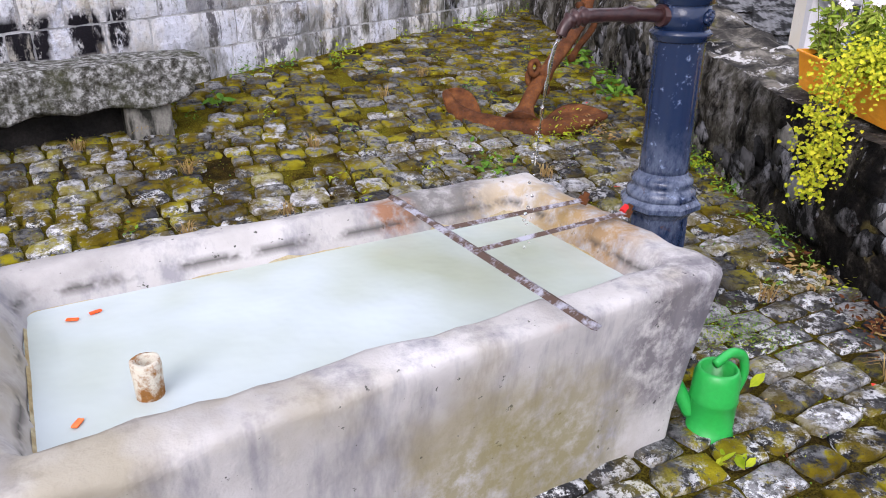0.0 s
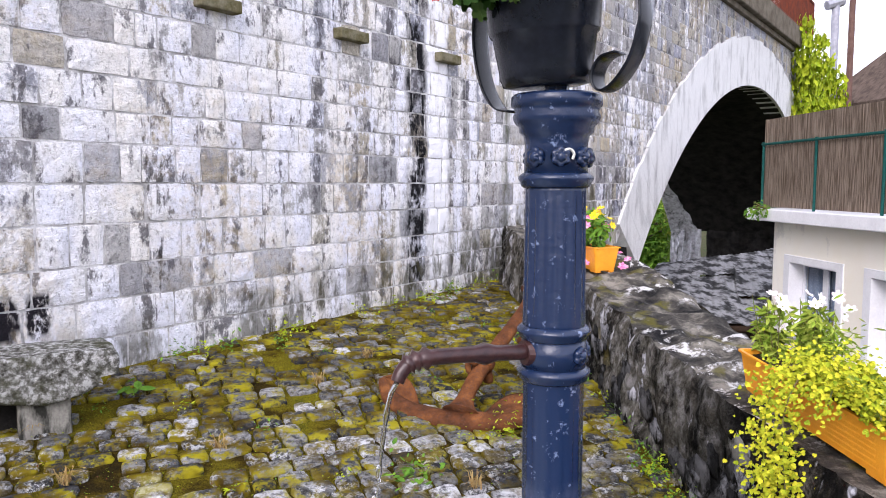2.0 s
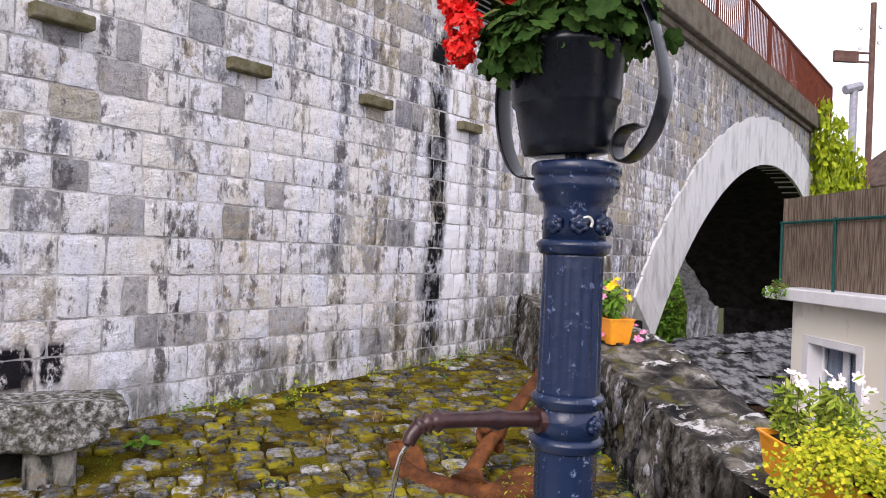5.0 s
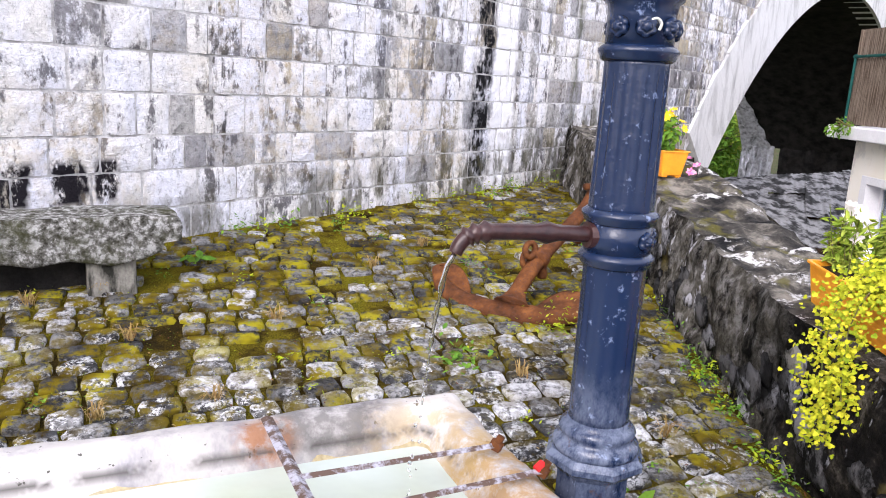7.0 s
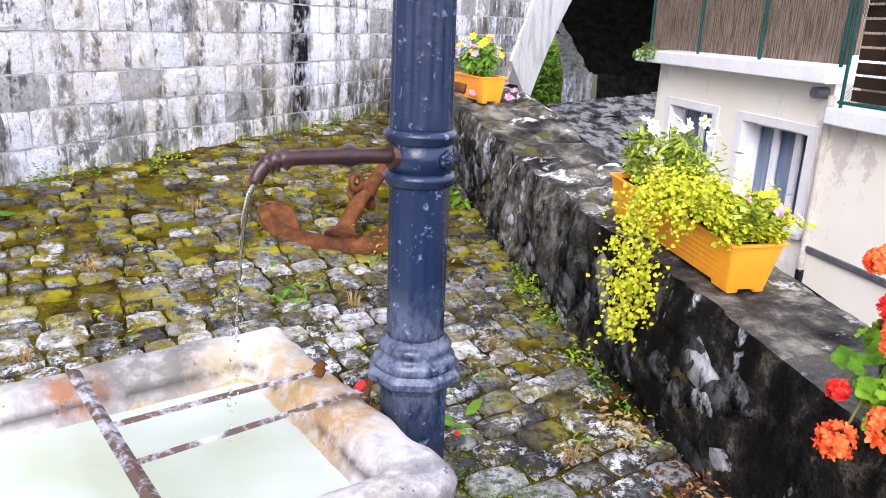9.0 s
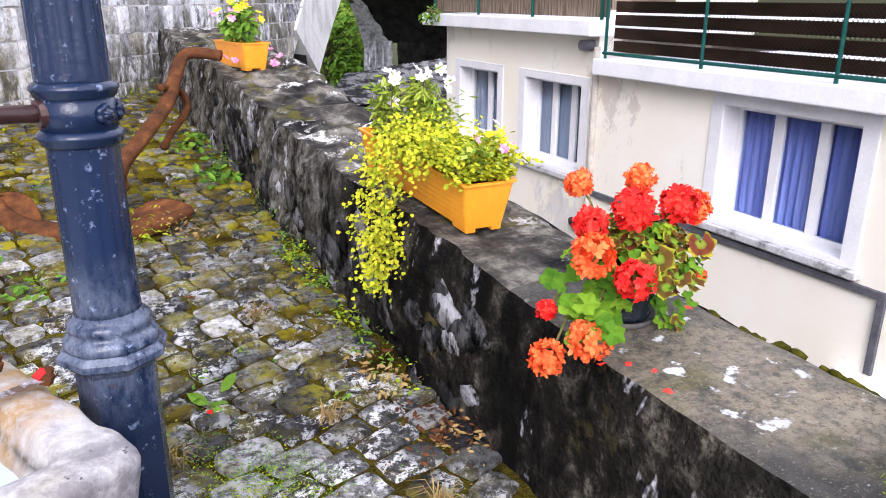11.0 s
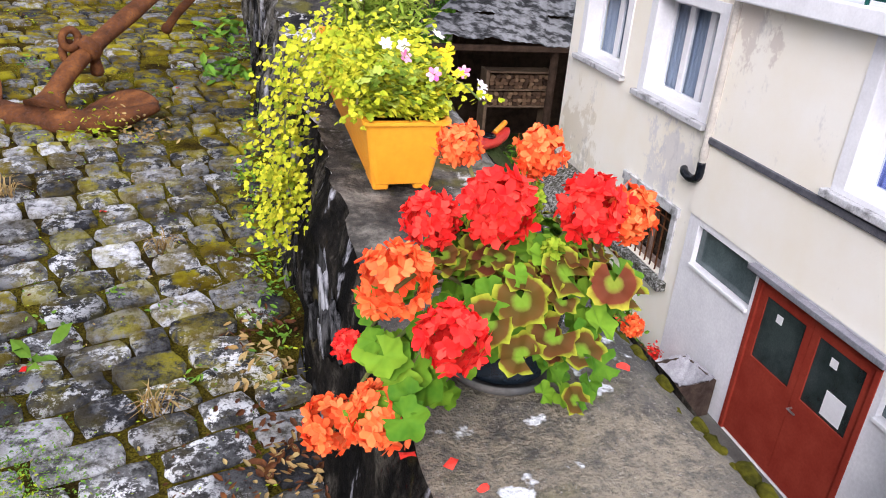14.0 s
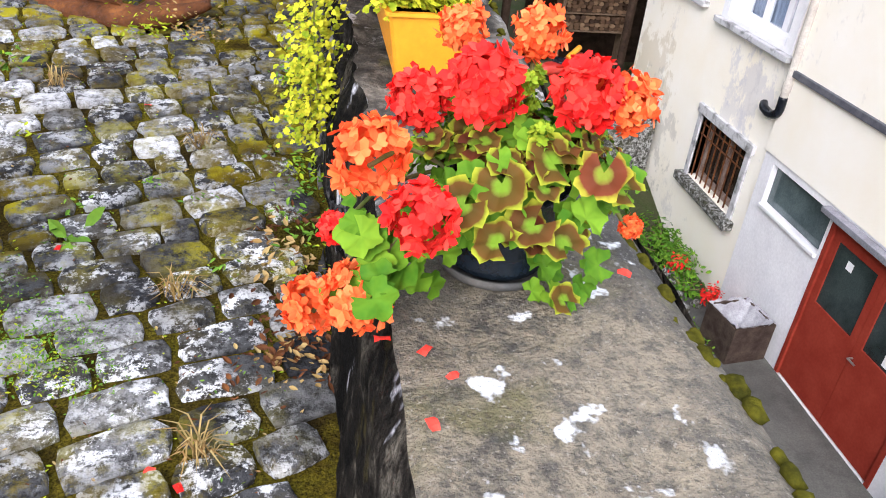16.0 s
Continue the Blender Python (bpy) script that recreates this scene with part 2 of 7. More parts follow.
def parapet_colour(nt):
    """Old rubble and render: black growth, pale worn patches, ochre lichen."""
    c = ramp(nt, nz(nt, 8.0, 6, 0.75), [(0.36, (0.006, 0.006, 0.006)), (0.52, (0.024, 0.021, 0.018)), (0.68, (0.15, 0.135, 0.11))])
    black = step(nt, nz(nt, 2.2, 5, 0.65, (1, 1, 0.35), 6.0), 0.48, 0.6)
    c = mixc(nt, math2(nt, "MULTIPLY", black, 0.95), c, (0.005, 0.005, 0.005))
    g = nt.nodes.new("ShaderNodeNewGeometry")
    xyz = nt.nodes.new("ShaderNodeSeparateXYZ")
    nt.links.new(g.outputs["Position"], xyz.inputs[0])
    bare = math2(nt, "DIVIDE", math2(nt, "SUBTRACT", xyz.outputs[1], 3.5), 1.3, True)
    worn = math2(nt, "MULTIPLY", bare, step(nt, math2(nt, "ADD", math2(nt, "MULTIPLY", nz(nt, 3.6, 6, 0.72, (1, 1, 0.5), 23.0), 0.7), math2(nt, "MULTIPLY", nz(nt, 17, 5, 0.7), 0.3)), 0.44, 0.53))
    c = mixc(nt, math2(nt, "MULTIPLY", worn, 0.85), c, ramp(nt, nz(nt, 11, 5, 0.7, (1, 1, 0.7), 3.0), [(0.36, (0.04, 0.037, 0.028)), (0.5, (0.125, 0.118, 0.10)), (0.64, (0.28, 0.27, 0.26))]))
    white = math2(nt, "MULTIPLY", step(nt, nz(nt, 5.0, 4, 0.65, (1, 1, 0.5), 13.0), 0.60, 0.64), step(nt, nz(nt, 30, 3), 0.35, 0.55))
    c = mixc(nt, white, c, (0.46, 0.46, 0.50))
    ochre = step(nt, nz(nt, 2.6, 4, 0.6, (1, 1, 1), 31.0), 0.62, 0.72)
    return mixc(nt, math2(nt, "MULTIPLY", ochre, 0.6), c, (0.16, 0.13, 0.04))


def blotch(nt, centre, radius):
    """An uneven round stain."""
    g = nt.nodes.new("ShaderNodeNewGeometry")
    d = nt.nodes.new("ShaderNodeVectorMath")
    d.operation = "DISTANCE"
    nt.links.new(g.outputs["Position"], d.inputs[0])
    d.inputs[1].default_value = centre
    f = math2(nt, "SUBTRACT", 1.0, math2(nt, "DIVIDE", d.outputs["Value"], radius), True)
    return math2(nt, "MULTIPLY", step(nt, f, 0.0, 0.45), step(nt, nz(nt, 14, 5, 0.7, (1, 1, 1), radius * 9), 0.36, 0.56))


def coping_colour(nt):
    """The wall's worn top: sandy concrete, dark margins, round pale lichens."""
    c = ramp(nt, nz(nt, 1.9, 6, 0.7, (1, 1, 1), 2.4), [(0.34, (0.02, 0.02, 0.018)), (0.46, (0.065, 0.062, 0.056)), (0.58, (0.135, 0.122, 0.10)), (0.72, (0.30, 0.26, 0.20))])
    for centre, radius in (((2.40, 1.86, 0.54), 0.42), ((2.52, 1.45, 0.53), 0.30), ((2.36, 2.72, 0.60), 0.22)):
        c = mixc(nt, math2(nt, "MULTIPLY", blotch(nt, centre, radius), 0.6), c, (0.40, 0.335, 0.235))
    c = mixc(nt, math2(nt, "MULTIPLY", step(nt, nz(nt, 34, 5, 0.75, (1, 1, 1), 8.0), 0.50, 0.62), 0.65), c, (0.055, 0.052, 0.045))
    c = mixc(nt, math2(nt, "MULTIPLY", step(nt, nz(nt, 3.2, 4, 0.65, (1, 1, 1), 44.0), 0.55, 0.66), 0.55), c, (0.10, 0.095, 0.02))
    c = mixc(nt, math2(nt, "MULTIPLY", step(nt, nz(nt, 150, 3), 0.6, 0.72), 0.6), c, (0.27, 0.25, 0.215))
    c = mixc(nt, math2(nt, "MULTIPLY", step(nt, nz(nt, 75, 4, 0.7, (1, 1, 1), 3.0), 0.55, 0.63), 0.6), c, (0.05, 0.046, 0.04))
    c = mixc(nt, math2(nt, "MULTIPLY", step(nt, nz(nt, 95, 4, 0.7, (1, 1, 1), 13.0), 0.60, 0.66), 0.6), c, (0.38, 0.35, 0.30))
    spots = math2(nt, "MULTIPLY", step(nt, nz(nt, 9.0, 4, 0.6, (1, 1, 1), 17.0), 0.62, 0.66), step(nt, nz(nt, 1.8, 2, 0.5, (1, 1, 1), 5.0), 0.42, 0.52))
    return mixc(nt, spots, c, (0.74, 0.76, 0.78))


def old_coping_colour(nt):
    """Older wet-black coping stones with flaky white lichen."""
    c = ramp(nt, nz(nt, 4.0, 6, 0.7, (1, 1, 1), 2.4), [(0.36, (0.012, 0.012, 0.013)), (0.5, (0.065, 0.06, 0.053)), (0.64, (0.25, 0.23, 0.195))])
    spots = math2(nt, "MULTIPLY", step(nt, nz(nt, 5.5, 6, 0.75, (1, 1, 1), 17.0), 0.55, 0.60), step(nt, nz(nt, 1.1, 2, 0.5, (1, 1, 1), 9.0), 0.40, 0.52))
    c = mixc(nt, spots, c, (0.56, 0.55, 0.54))
    return mixc(nt, math2(nt, "MULTIPLY", step(nt, nz(nt, 3.3, 4, 0.6, (1, 1, 1), 60.0), 0.58, 0.66), 0.7), c, (0.11, 0.10, 0.02))


def trough_colour(nt):
    c = ramp(nt, nz(nt, 2.0, 6, 0.6), [(0.3, (0.32, 0.305, 0.295)), (0.5, (0.48, 0.46, 0.445)), (0.7, (0.62, 0.60, 0.595))])
    c = mixc(nt, math2(nt, "MULTIPLY", step(nt, nz(nt, 6, 5, 0.7, (1, 1, 0.25), 3.0), 0.49, 0.64), 0.55), c, (0.15, 0.15, 0.19))
    c = mixc(nt, math2(nt, "MULTIPLY", step(nt, nz(nt, 1.7, 4, 0.6, (1, 1, 1), 12.0), 0.54, 0.68), 0.55), c, (0.26, 0.215, 0.10))
    pits = step(nt, nz(nt, 26, 3, 0.6, (1, 1, 1), 4.0), 0.69, 0.72)
    c = mixc(nt, pits, c, (0.10, 0.10, 0.09))
    for centre, radius, tint, much in (((0.60, 2.46, 0.58), 0.30, (0.33, 0.19, 0.06), 0.8), ((0.37, 1.70, 0.63), 0.08, (0.36, 0.12, 0.03), 0.9), ((0.42, 2.66, 0.56), 0.30, (0.42, 0.30, 0.13), 0.6),
                                       ((-0.05, 2.62, 0.62), 0.12, (0.30, 0.12, 0.04), 0.8), ((0.80, 2.0, 0.42), 0.34, (0.10, 0.09, 0.11), 0.75), ((0.25, 1.75, 0.05), 0.5, (0.24, 0.21, 0.08), 0.7), ((0.1, 2.8, 0.64), 0.25, (0.12, 0.115, 0.11), 0.7)):
        c = mixc(nt, math2(nt, "MULTIPLY", blotch(nt, centre, radius), much), c, tint)
    # dark band a hand above the water, on the inside only where it is broken
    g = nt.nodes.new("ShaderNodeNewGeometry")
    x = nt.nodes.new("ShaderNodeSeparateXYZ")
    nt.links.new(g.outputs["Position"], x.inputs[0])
    dark_band = math2(nt, "SUBTRACT", 1.0, math2(nt, "DIVIDE", math2(nt, "ABSOLUTE", math2(nt, "SUBTRACT", x.outputs[2], 0.566)), 0.022), True)
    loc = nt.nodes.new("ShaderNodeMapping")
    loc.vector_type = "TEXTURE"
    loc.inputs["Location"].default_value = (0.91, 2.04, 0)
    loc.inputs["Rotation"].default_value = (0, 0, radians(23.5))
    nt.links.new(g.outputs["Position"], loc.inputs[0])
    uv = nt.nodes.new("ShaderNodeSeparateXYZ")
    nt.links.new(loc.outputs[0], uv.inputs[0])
    dark_band = math2(nt, "MULTIPLY", dark_band, math2(nt, "GREATER_THAN", uv.outputs[1], 0.08))
    dark_band = math2(nt, "MULTIPLY", dark_band, math2(nt, "LESS_THAN", uv.outputs[1], 0.99))
    dark_band = math2(nt, "MULTIPLY", dark_band, math2(nt, "LESS_THAN", uv.outputs[0], -0.09))
    return mixc(nt, math2(nt, "MULTIPLY", math2(nt, "MULTIPLY", dark_band, step(nt, nz(nt, 5, 4, 0.7, (1, 1, 1), 70.0), 0.44, 0.54)), 0.85), c, (0.07, 0.065, 0.06))


def water_colour(nt):
    # own pale green, with the sky's reflection painted in as whitish blue
    return ramp(nt, nz(nt, 0.9, 3), [(0.36, (0.40, 0.44, 0.34)), (0.5, (0.49, 0.55, 0.52)), (0.62, (0.56, 0.63, 0.67))])


def rust_colour(nt):
    c = ramp(nt, nz(nt, 9, 5, 0.65), [(0.3, (0.045, 0.022, 0.014)), (0.5, (0.12, 0.047, 0.020)), (0.72, (0.24, 0.095, 0.032))])
    return mixc(nt, step(nt, nz(nt, 70, 3), 0.55, 0.7), c, (0.10, 0.05, 0.04))


def render_colour(nt):
    """Cream house render with damp and flaked patches."""
    c = ramp(nt, nz(nt, 0.9, 4), [(0.3, (0.93, 0.87, 0.74)), (0.7, (0.96, 0.93, 0.86))])
    for centre, radius, tint in (((7.7, 9.9, -1.5), 0.9, (0.52, 0.52, 0.60)), ((7.7, 13.0, -2.4), 1.2, (0.55, 0.46, 0.30)), ((7.7, 8.9, 0.3), 0.8, (0.50, 0.40, 0.36)), ((7.7, 10.3, -2.1), 0.7, (0.56, 0.56, 0.62)), ((7.7, 12.6, -3.4), 1.3, (0.42, 0.40, 0.36))):
        g = nt.nodes.new("ShaderNodeNewGeometry")
        d = nt.nodes.new("ShaderNodeVectorMath")
        d.operation = "DISTANCE"
        nt.links.new(g.outputs["Position"], d.inputs[0])
        d.inputs[1].default_value = centre
        near = math2(nt, "SUBTRACT", 1.0, math2(nt, "DIVIDE", d.outputs["Value"], radius), True)
        fl = step(nt, math2(nt, "ADD", nz(nt, 2.4, 7, 0.72, (1, 1, 0.8), radius * 5), math2(nt, "MULTIPLY", near, 0.25)), 0.60, 0.66)
        c = mixc(nt, math2(nt, "MULTIPLY", math2(nt, "MULTIPLY", fl, step(nt, near, 0.0, 0.15)), 0.42), c, tint)
    return mixc(nt, math2(nt, "MULTIPLY", step(nt, nz(nt, 0.75, 6, 0.75, (1, 1, 0.7), 8.0), 0.575, 0.62), 0.28), c, (0.45, 0.44, 0.46))


def spotted(dark, pale, scale, lo, hi):
    return lambda nt: mixc(nt, step(nt, nz(nt, scale, 4, 0.7), lo, hi), dark, pale)


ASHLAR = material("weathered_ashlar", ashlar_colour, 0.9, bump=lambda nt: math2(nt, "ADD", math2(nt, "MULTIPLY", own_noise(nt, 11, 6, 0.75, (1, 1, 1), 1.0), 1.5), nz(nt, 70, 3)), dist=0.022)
MORTAR = material("lime_mortar", two_tone((0.72, 0.71, 0.71), (0.36, 0.35, 0.34), 7, 0.42, 0.62), 0.95, bump=fine_bump())
VOUSSOIR = material("limewashed_voussoir", two_tone((0.74, 0.74, 0.74), (0.42, 0.42, 0.42), 4, 0.5, 0.72, stretch=(1, 1, 0.3)), 0.9, bump=fine_bump(25), dist=0.02)
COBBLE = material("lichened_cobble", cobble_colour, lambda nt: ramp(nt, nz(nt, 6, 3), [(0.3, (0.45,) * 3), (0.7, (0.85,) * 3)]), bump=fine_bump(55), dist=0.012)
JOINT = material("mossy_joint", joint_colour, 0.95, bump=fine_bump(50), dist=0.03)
PARAPET = material("blackened_rubble", parapet_colour, 0.85, bump=lambda nt: math2(nt, "ADD", nz(nt, 9, 6, 0.7), nz(nt, 50, 3)), dist=0.03)
COPING = material("lichened_coping", coping_colour, lambda nt: ramp(nt, nz(nt, 7, 4), [(0.35, (0.4,) * 3), (0.6, (0.85,) * 3)]), bump=lambda nt: math2(nt, "ADD", nz(nt, 28, 6, 0.75), nz(nt, 130, 3)), dist=0.016, spec=0.3)
OLDCOPING = material("old_black_coping", old_coping_colour, 0.7, bump=fine_bump(30), dist=0.02)
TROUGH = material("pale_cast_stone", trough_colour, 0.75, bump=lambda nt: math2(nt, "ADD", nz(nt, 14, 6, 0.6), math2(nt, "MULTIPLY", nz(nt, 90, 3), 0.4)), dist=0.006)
WATER = material("sky_tinted_water", water_colour, 0.03, bump=lambda nt: nz(nt, 9, 2), dist=0.004)
def iron_colour(nt):
    """Dark blue paint, flecked, with lime scale about the wet foot."""
    c = spotted((0.008, 0.019, 0.056), (0.16, 0.21, 0.34), 30, 0.61, 0.70)(nt)
    g = nt.nodes.new("ShaderNodeNewGeometry")
    x = nt.nodes.new("ShaderNodeSeparateXYZ")
    nt.links.new(g.outputs["Position"], x.inputs[0])
    low = math2(nt, "SUBTRACT", 1.0, math2(nt, "DIVIDE", math2(nt, "ABSOLUTE", math2(nt, "SUBTRACT", x.outputs[2], 0.68)), 0.26), True)
    scale = math2(nt, "MULTIPLY", low, step(nt, nz(nt, 16, 6, 0.75, (1, 1, 0.5), 3.0), 0.40, 0.60))
    c = mixc(nt, math2(nt, "MULTIPLY", scale, 0.5), c, (0.26, 0.30, 0.40))
    return mixc(nt, math2(nt, "MULTIPLY", low, step(nt, nz(nt, 12, 4, 0.7, (1, 1, 1), 33.0), 0.62, 0.70)), c, (0.10, 0.045, 0.02))


IRON = material("dark_blue_cast_iron", iron_colour, 0.22, bump=fine_bump(30), dist=0.003)
SPOUT = material("dark_brown_pipe", two_tone((0.028, 0.012, 0.014), (0.06, 0.024, 0.022), 20), 0.28, 0.1, bump=fine_bump(40), dist=0.002)
RUST = material("rusted_iron", rust_colour, 0.75, 0.15, bump=fine_bump(30), dist=0.008)
STEEL = material("flaking_painted_steel", spotted((0.11, 0.075, 0.06), (0.40, 0.40, 0.46), 16, 0.47, 0.60), 0.5, 0.2, bump=fine_bump(40), dist=0.003)
GRANITE = material("mossy_granite", lambda nt: mixc(nt, step(nt, nz(nt, 4, 5, 0.7), 0.5, 0.7), ramp(nt, nz(nt, 22, 5, 0.75), [(0.38, (0.035, 0.033, 0.026)), (0.5, (0.16, 0.158, 0.145)), (0.60, (0.46, 0.46, 0.45))]), (0.06, 0.062, 0.03)), 0.9, bump=fine_bump(14, 7), dist=0.045)
RENDER = material("cream_render", render_colour, 0.9, bump=fine_bump(35), dist=0.004)
WHITE = material("white_paint", two_tone((0.88, 0.88, 0.91), (0.80, 0.80, 0.83), 3, grain=30, amount=0.06), 0.5)
ORANGE = material("orange_plastic", two_tone((0.88, 0.33, 0.015), (0.93, 0.40, 0.025), 5, grain=40, amount=0.08), 0.4, bump=fine_bump(150), dist=0.001)
GREEN_PLASTIC = material("green_plastic", two_tone((0.02, 0.36, 0.06), (0.03, 0.42, 0.08), 6, amount=0.1), 0.3)
EARTH = material("dark_soil", two_tone((0.035, 0.025, 0.018), (0.07, 0.05, 0.035), 12), 1.0, bump=fine_bump(40), dist=0.02)
GRASS_GROUND = material("garden_ground", two_tone((0.05, 0.07, 0.025), (0.09, 0.075, 0.05), 1.5), 1.0, bump=fine_bump(12), dist=0.05)


# ---- mesh tools ----
def part(name, bm, mat, parent=None, label="", smooth=False):
    me = bpy.data.meshes.new(name)
    if smooth:
        for f in bm.faces:
            f.smooth = True
    bm.to_mesh(me)
    bm.free()
    me.materials.append(mat)
    ob = new(name, me)
    if parent:
        ob.parent = parent
    if label:
        tagged(ob, label)
    return ob


def thing(name, label, category, at=(0, 0, 0), rz=0.0, group="", kind=""):
    ob = new(name)
    ob.matrix_basis = pose(*at, 0, 0, rz)
    return tagged(ob, label, category, group, kind)


def joined(name, verts, faces, mat, parent=None, smooth=False):
    me = bpy.data.meshes.new(name)
    me.from_pydata(verts, [], faces)
    if smooth:
        me.shade_smooth()
    me.materials.append(mat)
    ob = new(name, me)
    if parent:
        ob.parent = parent
    return ob


def box(bm, lo, hi, bevel=0.0, m=None, segs=2):
    c = [(a + b) / 2 for a, b in zip(lo, hi)]
    d = [b - a for a, b in zip(lo, hi)]
    mm = Matrix.Translation(c) @ Matrix.Diagonal((*d, 1))
    r = bmesh.ops.create_cube(bm, size=1, matrix=mm)
    vs = r["verts"]
    if bevel:
        es = list({e for v in vs for e in v.link_edges})
        out = bmesh.ops.bevel(bm, geom=es, offset=bevel, segments=segs, affect="EDGES", profile=0.5)
        vs = list({v for f in out["faces"] for v in f.verts} | {v for v in vs if v.is_valid})
    if m is not None:
        bmesh.ops.transform(bm, matrix=m, verts=vs)
    return vs


def lathe(bm, profile, n=32, m=None, flute=None):
    """Turns (radius, height) pairs round z. flute: (count, depth, z0, z1)."""
    rings = []
    for r, z in profile:
        ring = []
        for i in range(n):
            a = 2 * math.pi * i / n
            rr = r
            if flute and flute[2] <= z <= flute[3]:
                rr = r - flute[1] * (0.5 + 0.5 * math.cos(a * flute[0])) ** 2
            v = Vector((rr * math.cos(a), rr * math.sin(a), z))
            ring.append(bm.verts.new(m @ v if m is not None else v))
        rings.append(ring)
    for a, b in zip(rings, rings[1:]):
        for i in range(n):
            bm.faces.new((a[i], a[(i + 1) % n], b[(i + 1) % n], b[i]))
    bm.faces.new(list(reversed(rings[0])))
    bm.faces.new(rings[-1])


def tube(bm, pts, radii, n=10, flat=1.0, closed=True):
    """A round (or flattened) bar along points."""
    pts = [Vector(p) for p in pts]
    if isinstance(radii, (int, float)):
        radii = [radii] * len(pts)
    rings, side = [], None
    for i, p in enumerate(pts):
        d = (pts[min(i + 1, len(pts) - 1)] - pts[max(i - 1, 0)]).normalized()
        if side is None:
            up = Vector((0, 0, 1)) if abs(d.z) < 0.9 else Vector((1, 0, 0))
            side = d.cross(up).normalized()
        side = (side - d * side.dot(d)).normalized()
        up = side.cross(d)
        rings.append([bm.verts.new(p + radii[i] * (math.cos(2 * math.pi * k / n) * side + flat * math.sin(2 * math.pi * k / n) * up)) for k in range(n)])
    for a, b in zip(rings, rings[1:]):
        for k in range(n):
            bm.faces.new((a[k], a[(k + 1) % n], b[(k + 1) % n], b[k]))
    if closed:
        bm.faces.new(list(reversed(rings[0])))
        bm.faces.new(rings[-1])


def arc(points, n=8):
    """A smooth line through the points."""
    pts = [Vector(p) for p in points]
    out = []
    for i in range(len(pts) - 1):
        p0, p1, p2, p3 = pts[max(i - 1, 0)], pts[i], pts[i + 1], pts[min(i + 2, len(pts) - 1)]
        for k in range(n):
            t = k / n
            out.append(0.5 * (2 * p1 + (p2 - p0) * t + (2 * p0 - 5 * p1 + 4 * p2 - p3) * t * t + (3 * p1 - p0 - 3 * p2 + p3) * t ** 3))
    return out + [pts[-1]]


def grid(bm, nu, nv, f):
    vs = [[bm.verts.new(f(i / nu, j / nv)) for j in range(nv + 1)] for i in range(nu + 1)]
    for i in range(nu):
        for j in range(nv):
            bm.faces.new((vs[i][j], vs[i + 1][j], vs[i + 1][j + 1], vs[i][j + 1]))
    return vs


def roughen(bm, scale, amount, verts=None):
    bm.normal_update()
    for v in verts or bm.verts:
        v.co += v.normal * amount * noise.noise(v.co * scale)


def jitter(v, scale, amount):
    return amount * noise.noise(Vector(v) * scale)


def ground_z(x, y):
    """The terrace: flat by the trough, rising to the bridge."""
    a = max(0.0, y - 3.3)
    return 0.11 * min(a, 2.9) + 0.05 * max(0.0, a - 2.9) - 0.035 * (x - 1.3) * min(1, max(0, (y - 3) / 1.5))


def on_bridge(s, z, out=0.0):
    return WALL_BASE + WALL_DIR * s + WALL_OUT * out + Vector((0, 0, z))


BRIDGE = Matrix(((WALL_DIR.x, WALL_OUT.x, 0, WALL_BASE.x), (WALL_DIR.y, WALL_OUT.y, 0, WALL_BASE.y), (0, 0, 1, 0), (0, 0, 0, 1)))


# ---- ground ----
bm = bmesh.new()
def land(u, v):
    x, y = -200 + 500 * u, -150 + 500 * v
    return Vector((x, y, -4.62 + (0.12 * max(0, y - 60) if y > 60 else 0)))
grid(bm, 20, 20, land)
tagged(part("ground", bm, GRASS_GROUND), "damp garden ground of grass and bare soil", "ground", kind="structure")

TX0, TX1 = -7.0, 2.2
bm = bmesh.new()
def bed(u, v):
    x = TX0 + (TX1 - TX0) * u
    y = -3.0 + 15.0 * v
    return Vector((x, y, ground_z(x, y) - 0.006 + jitter((x, y, 0), 3.0, 0.006) + jitter((x, y, 0), 11.0, 0.005)))
grid(bm, 140, 220, bed)
terrace = tagged(part("pavement", bm, JOINT, smooth=True), "old cobbled terrace with moss in the joints", "pavement", kind="structure")

# ---- low wall along the terrace ----
def parapet_top(y):
    return float(np.interp(y, [-2, 2, 3, 4.1, 5.15, 6.85, 10, 14], [0.50, 0.545, 0.63, 0.70, 0.78, 0.98, 1.2, 1.3]))


def parapet_in(y):
    return float(np.interp(y, [-2, 2, 3.5, 5, 7, 11], [2.16, 2.125, 2.10, 2.06, 2.02, 1.95]))


def parapet_out(y):
    return float(np.interp(y, [-2, 2, 2.5, 3.5, 5, 7, 11], [2.77, 2.75, 2.715, 2.70, 2.75, 2.85, 2.9]))


bm = bmesh.new()
NY = 320
def parapet_face(u, v):
    y = -2.0 + 12.0 * u
    x = parapet_in(y) - 0.07 * (1 - v)
    g = ground_z(x, y) - 0.12
    z = g + (parapet_top(y) - g) * v
    p = Vector((x, y, z))
    k = float(np.interp(y, [2.2, 3.6], [0.35, 1.0])) * (1.0 if y > 2.9 else 1.0 - 0.8 * max(0.0, v - 0.55) / 0.45)
    p.x -= k * jitter(p, 3.2, 0.05) + k * jitter(p, 8.0, 0.035) + jitter(p, 19.0, 0.014 * min(1.0, 0.4 + 0.6 * k)) - 0.025 * max(0, (v - 0.85) / 0.15)
    p.z += k * jitter((x, y, 4), 5.0, 0.02) * v
    return p
grid(bm, NY, 26, parapet_face)
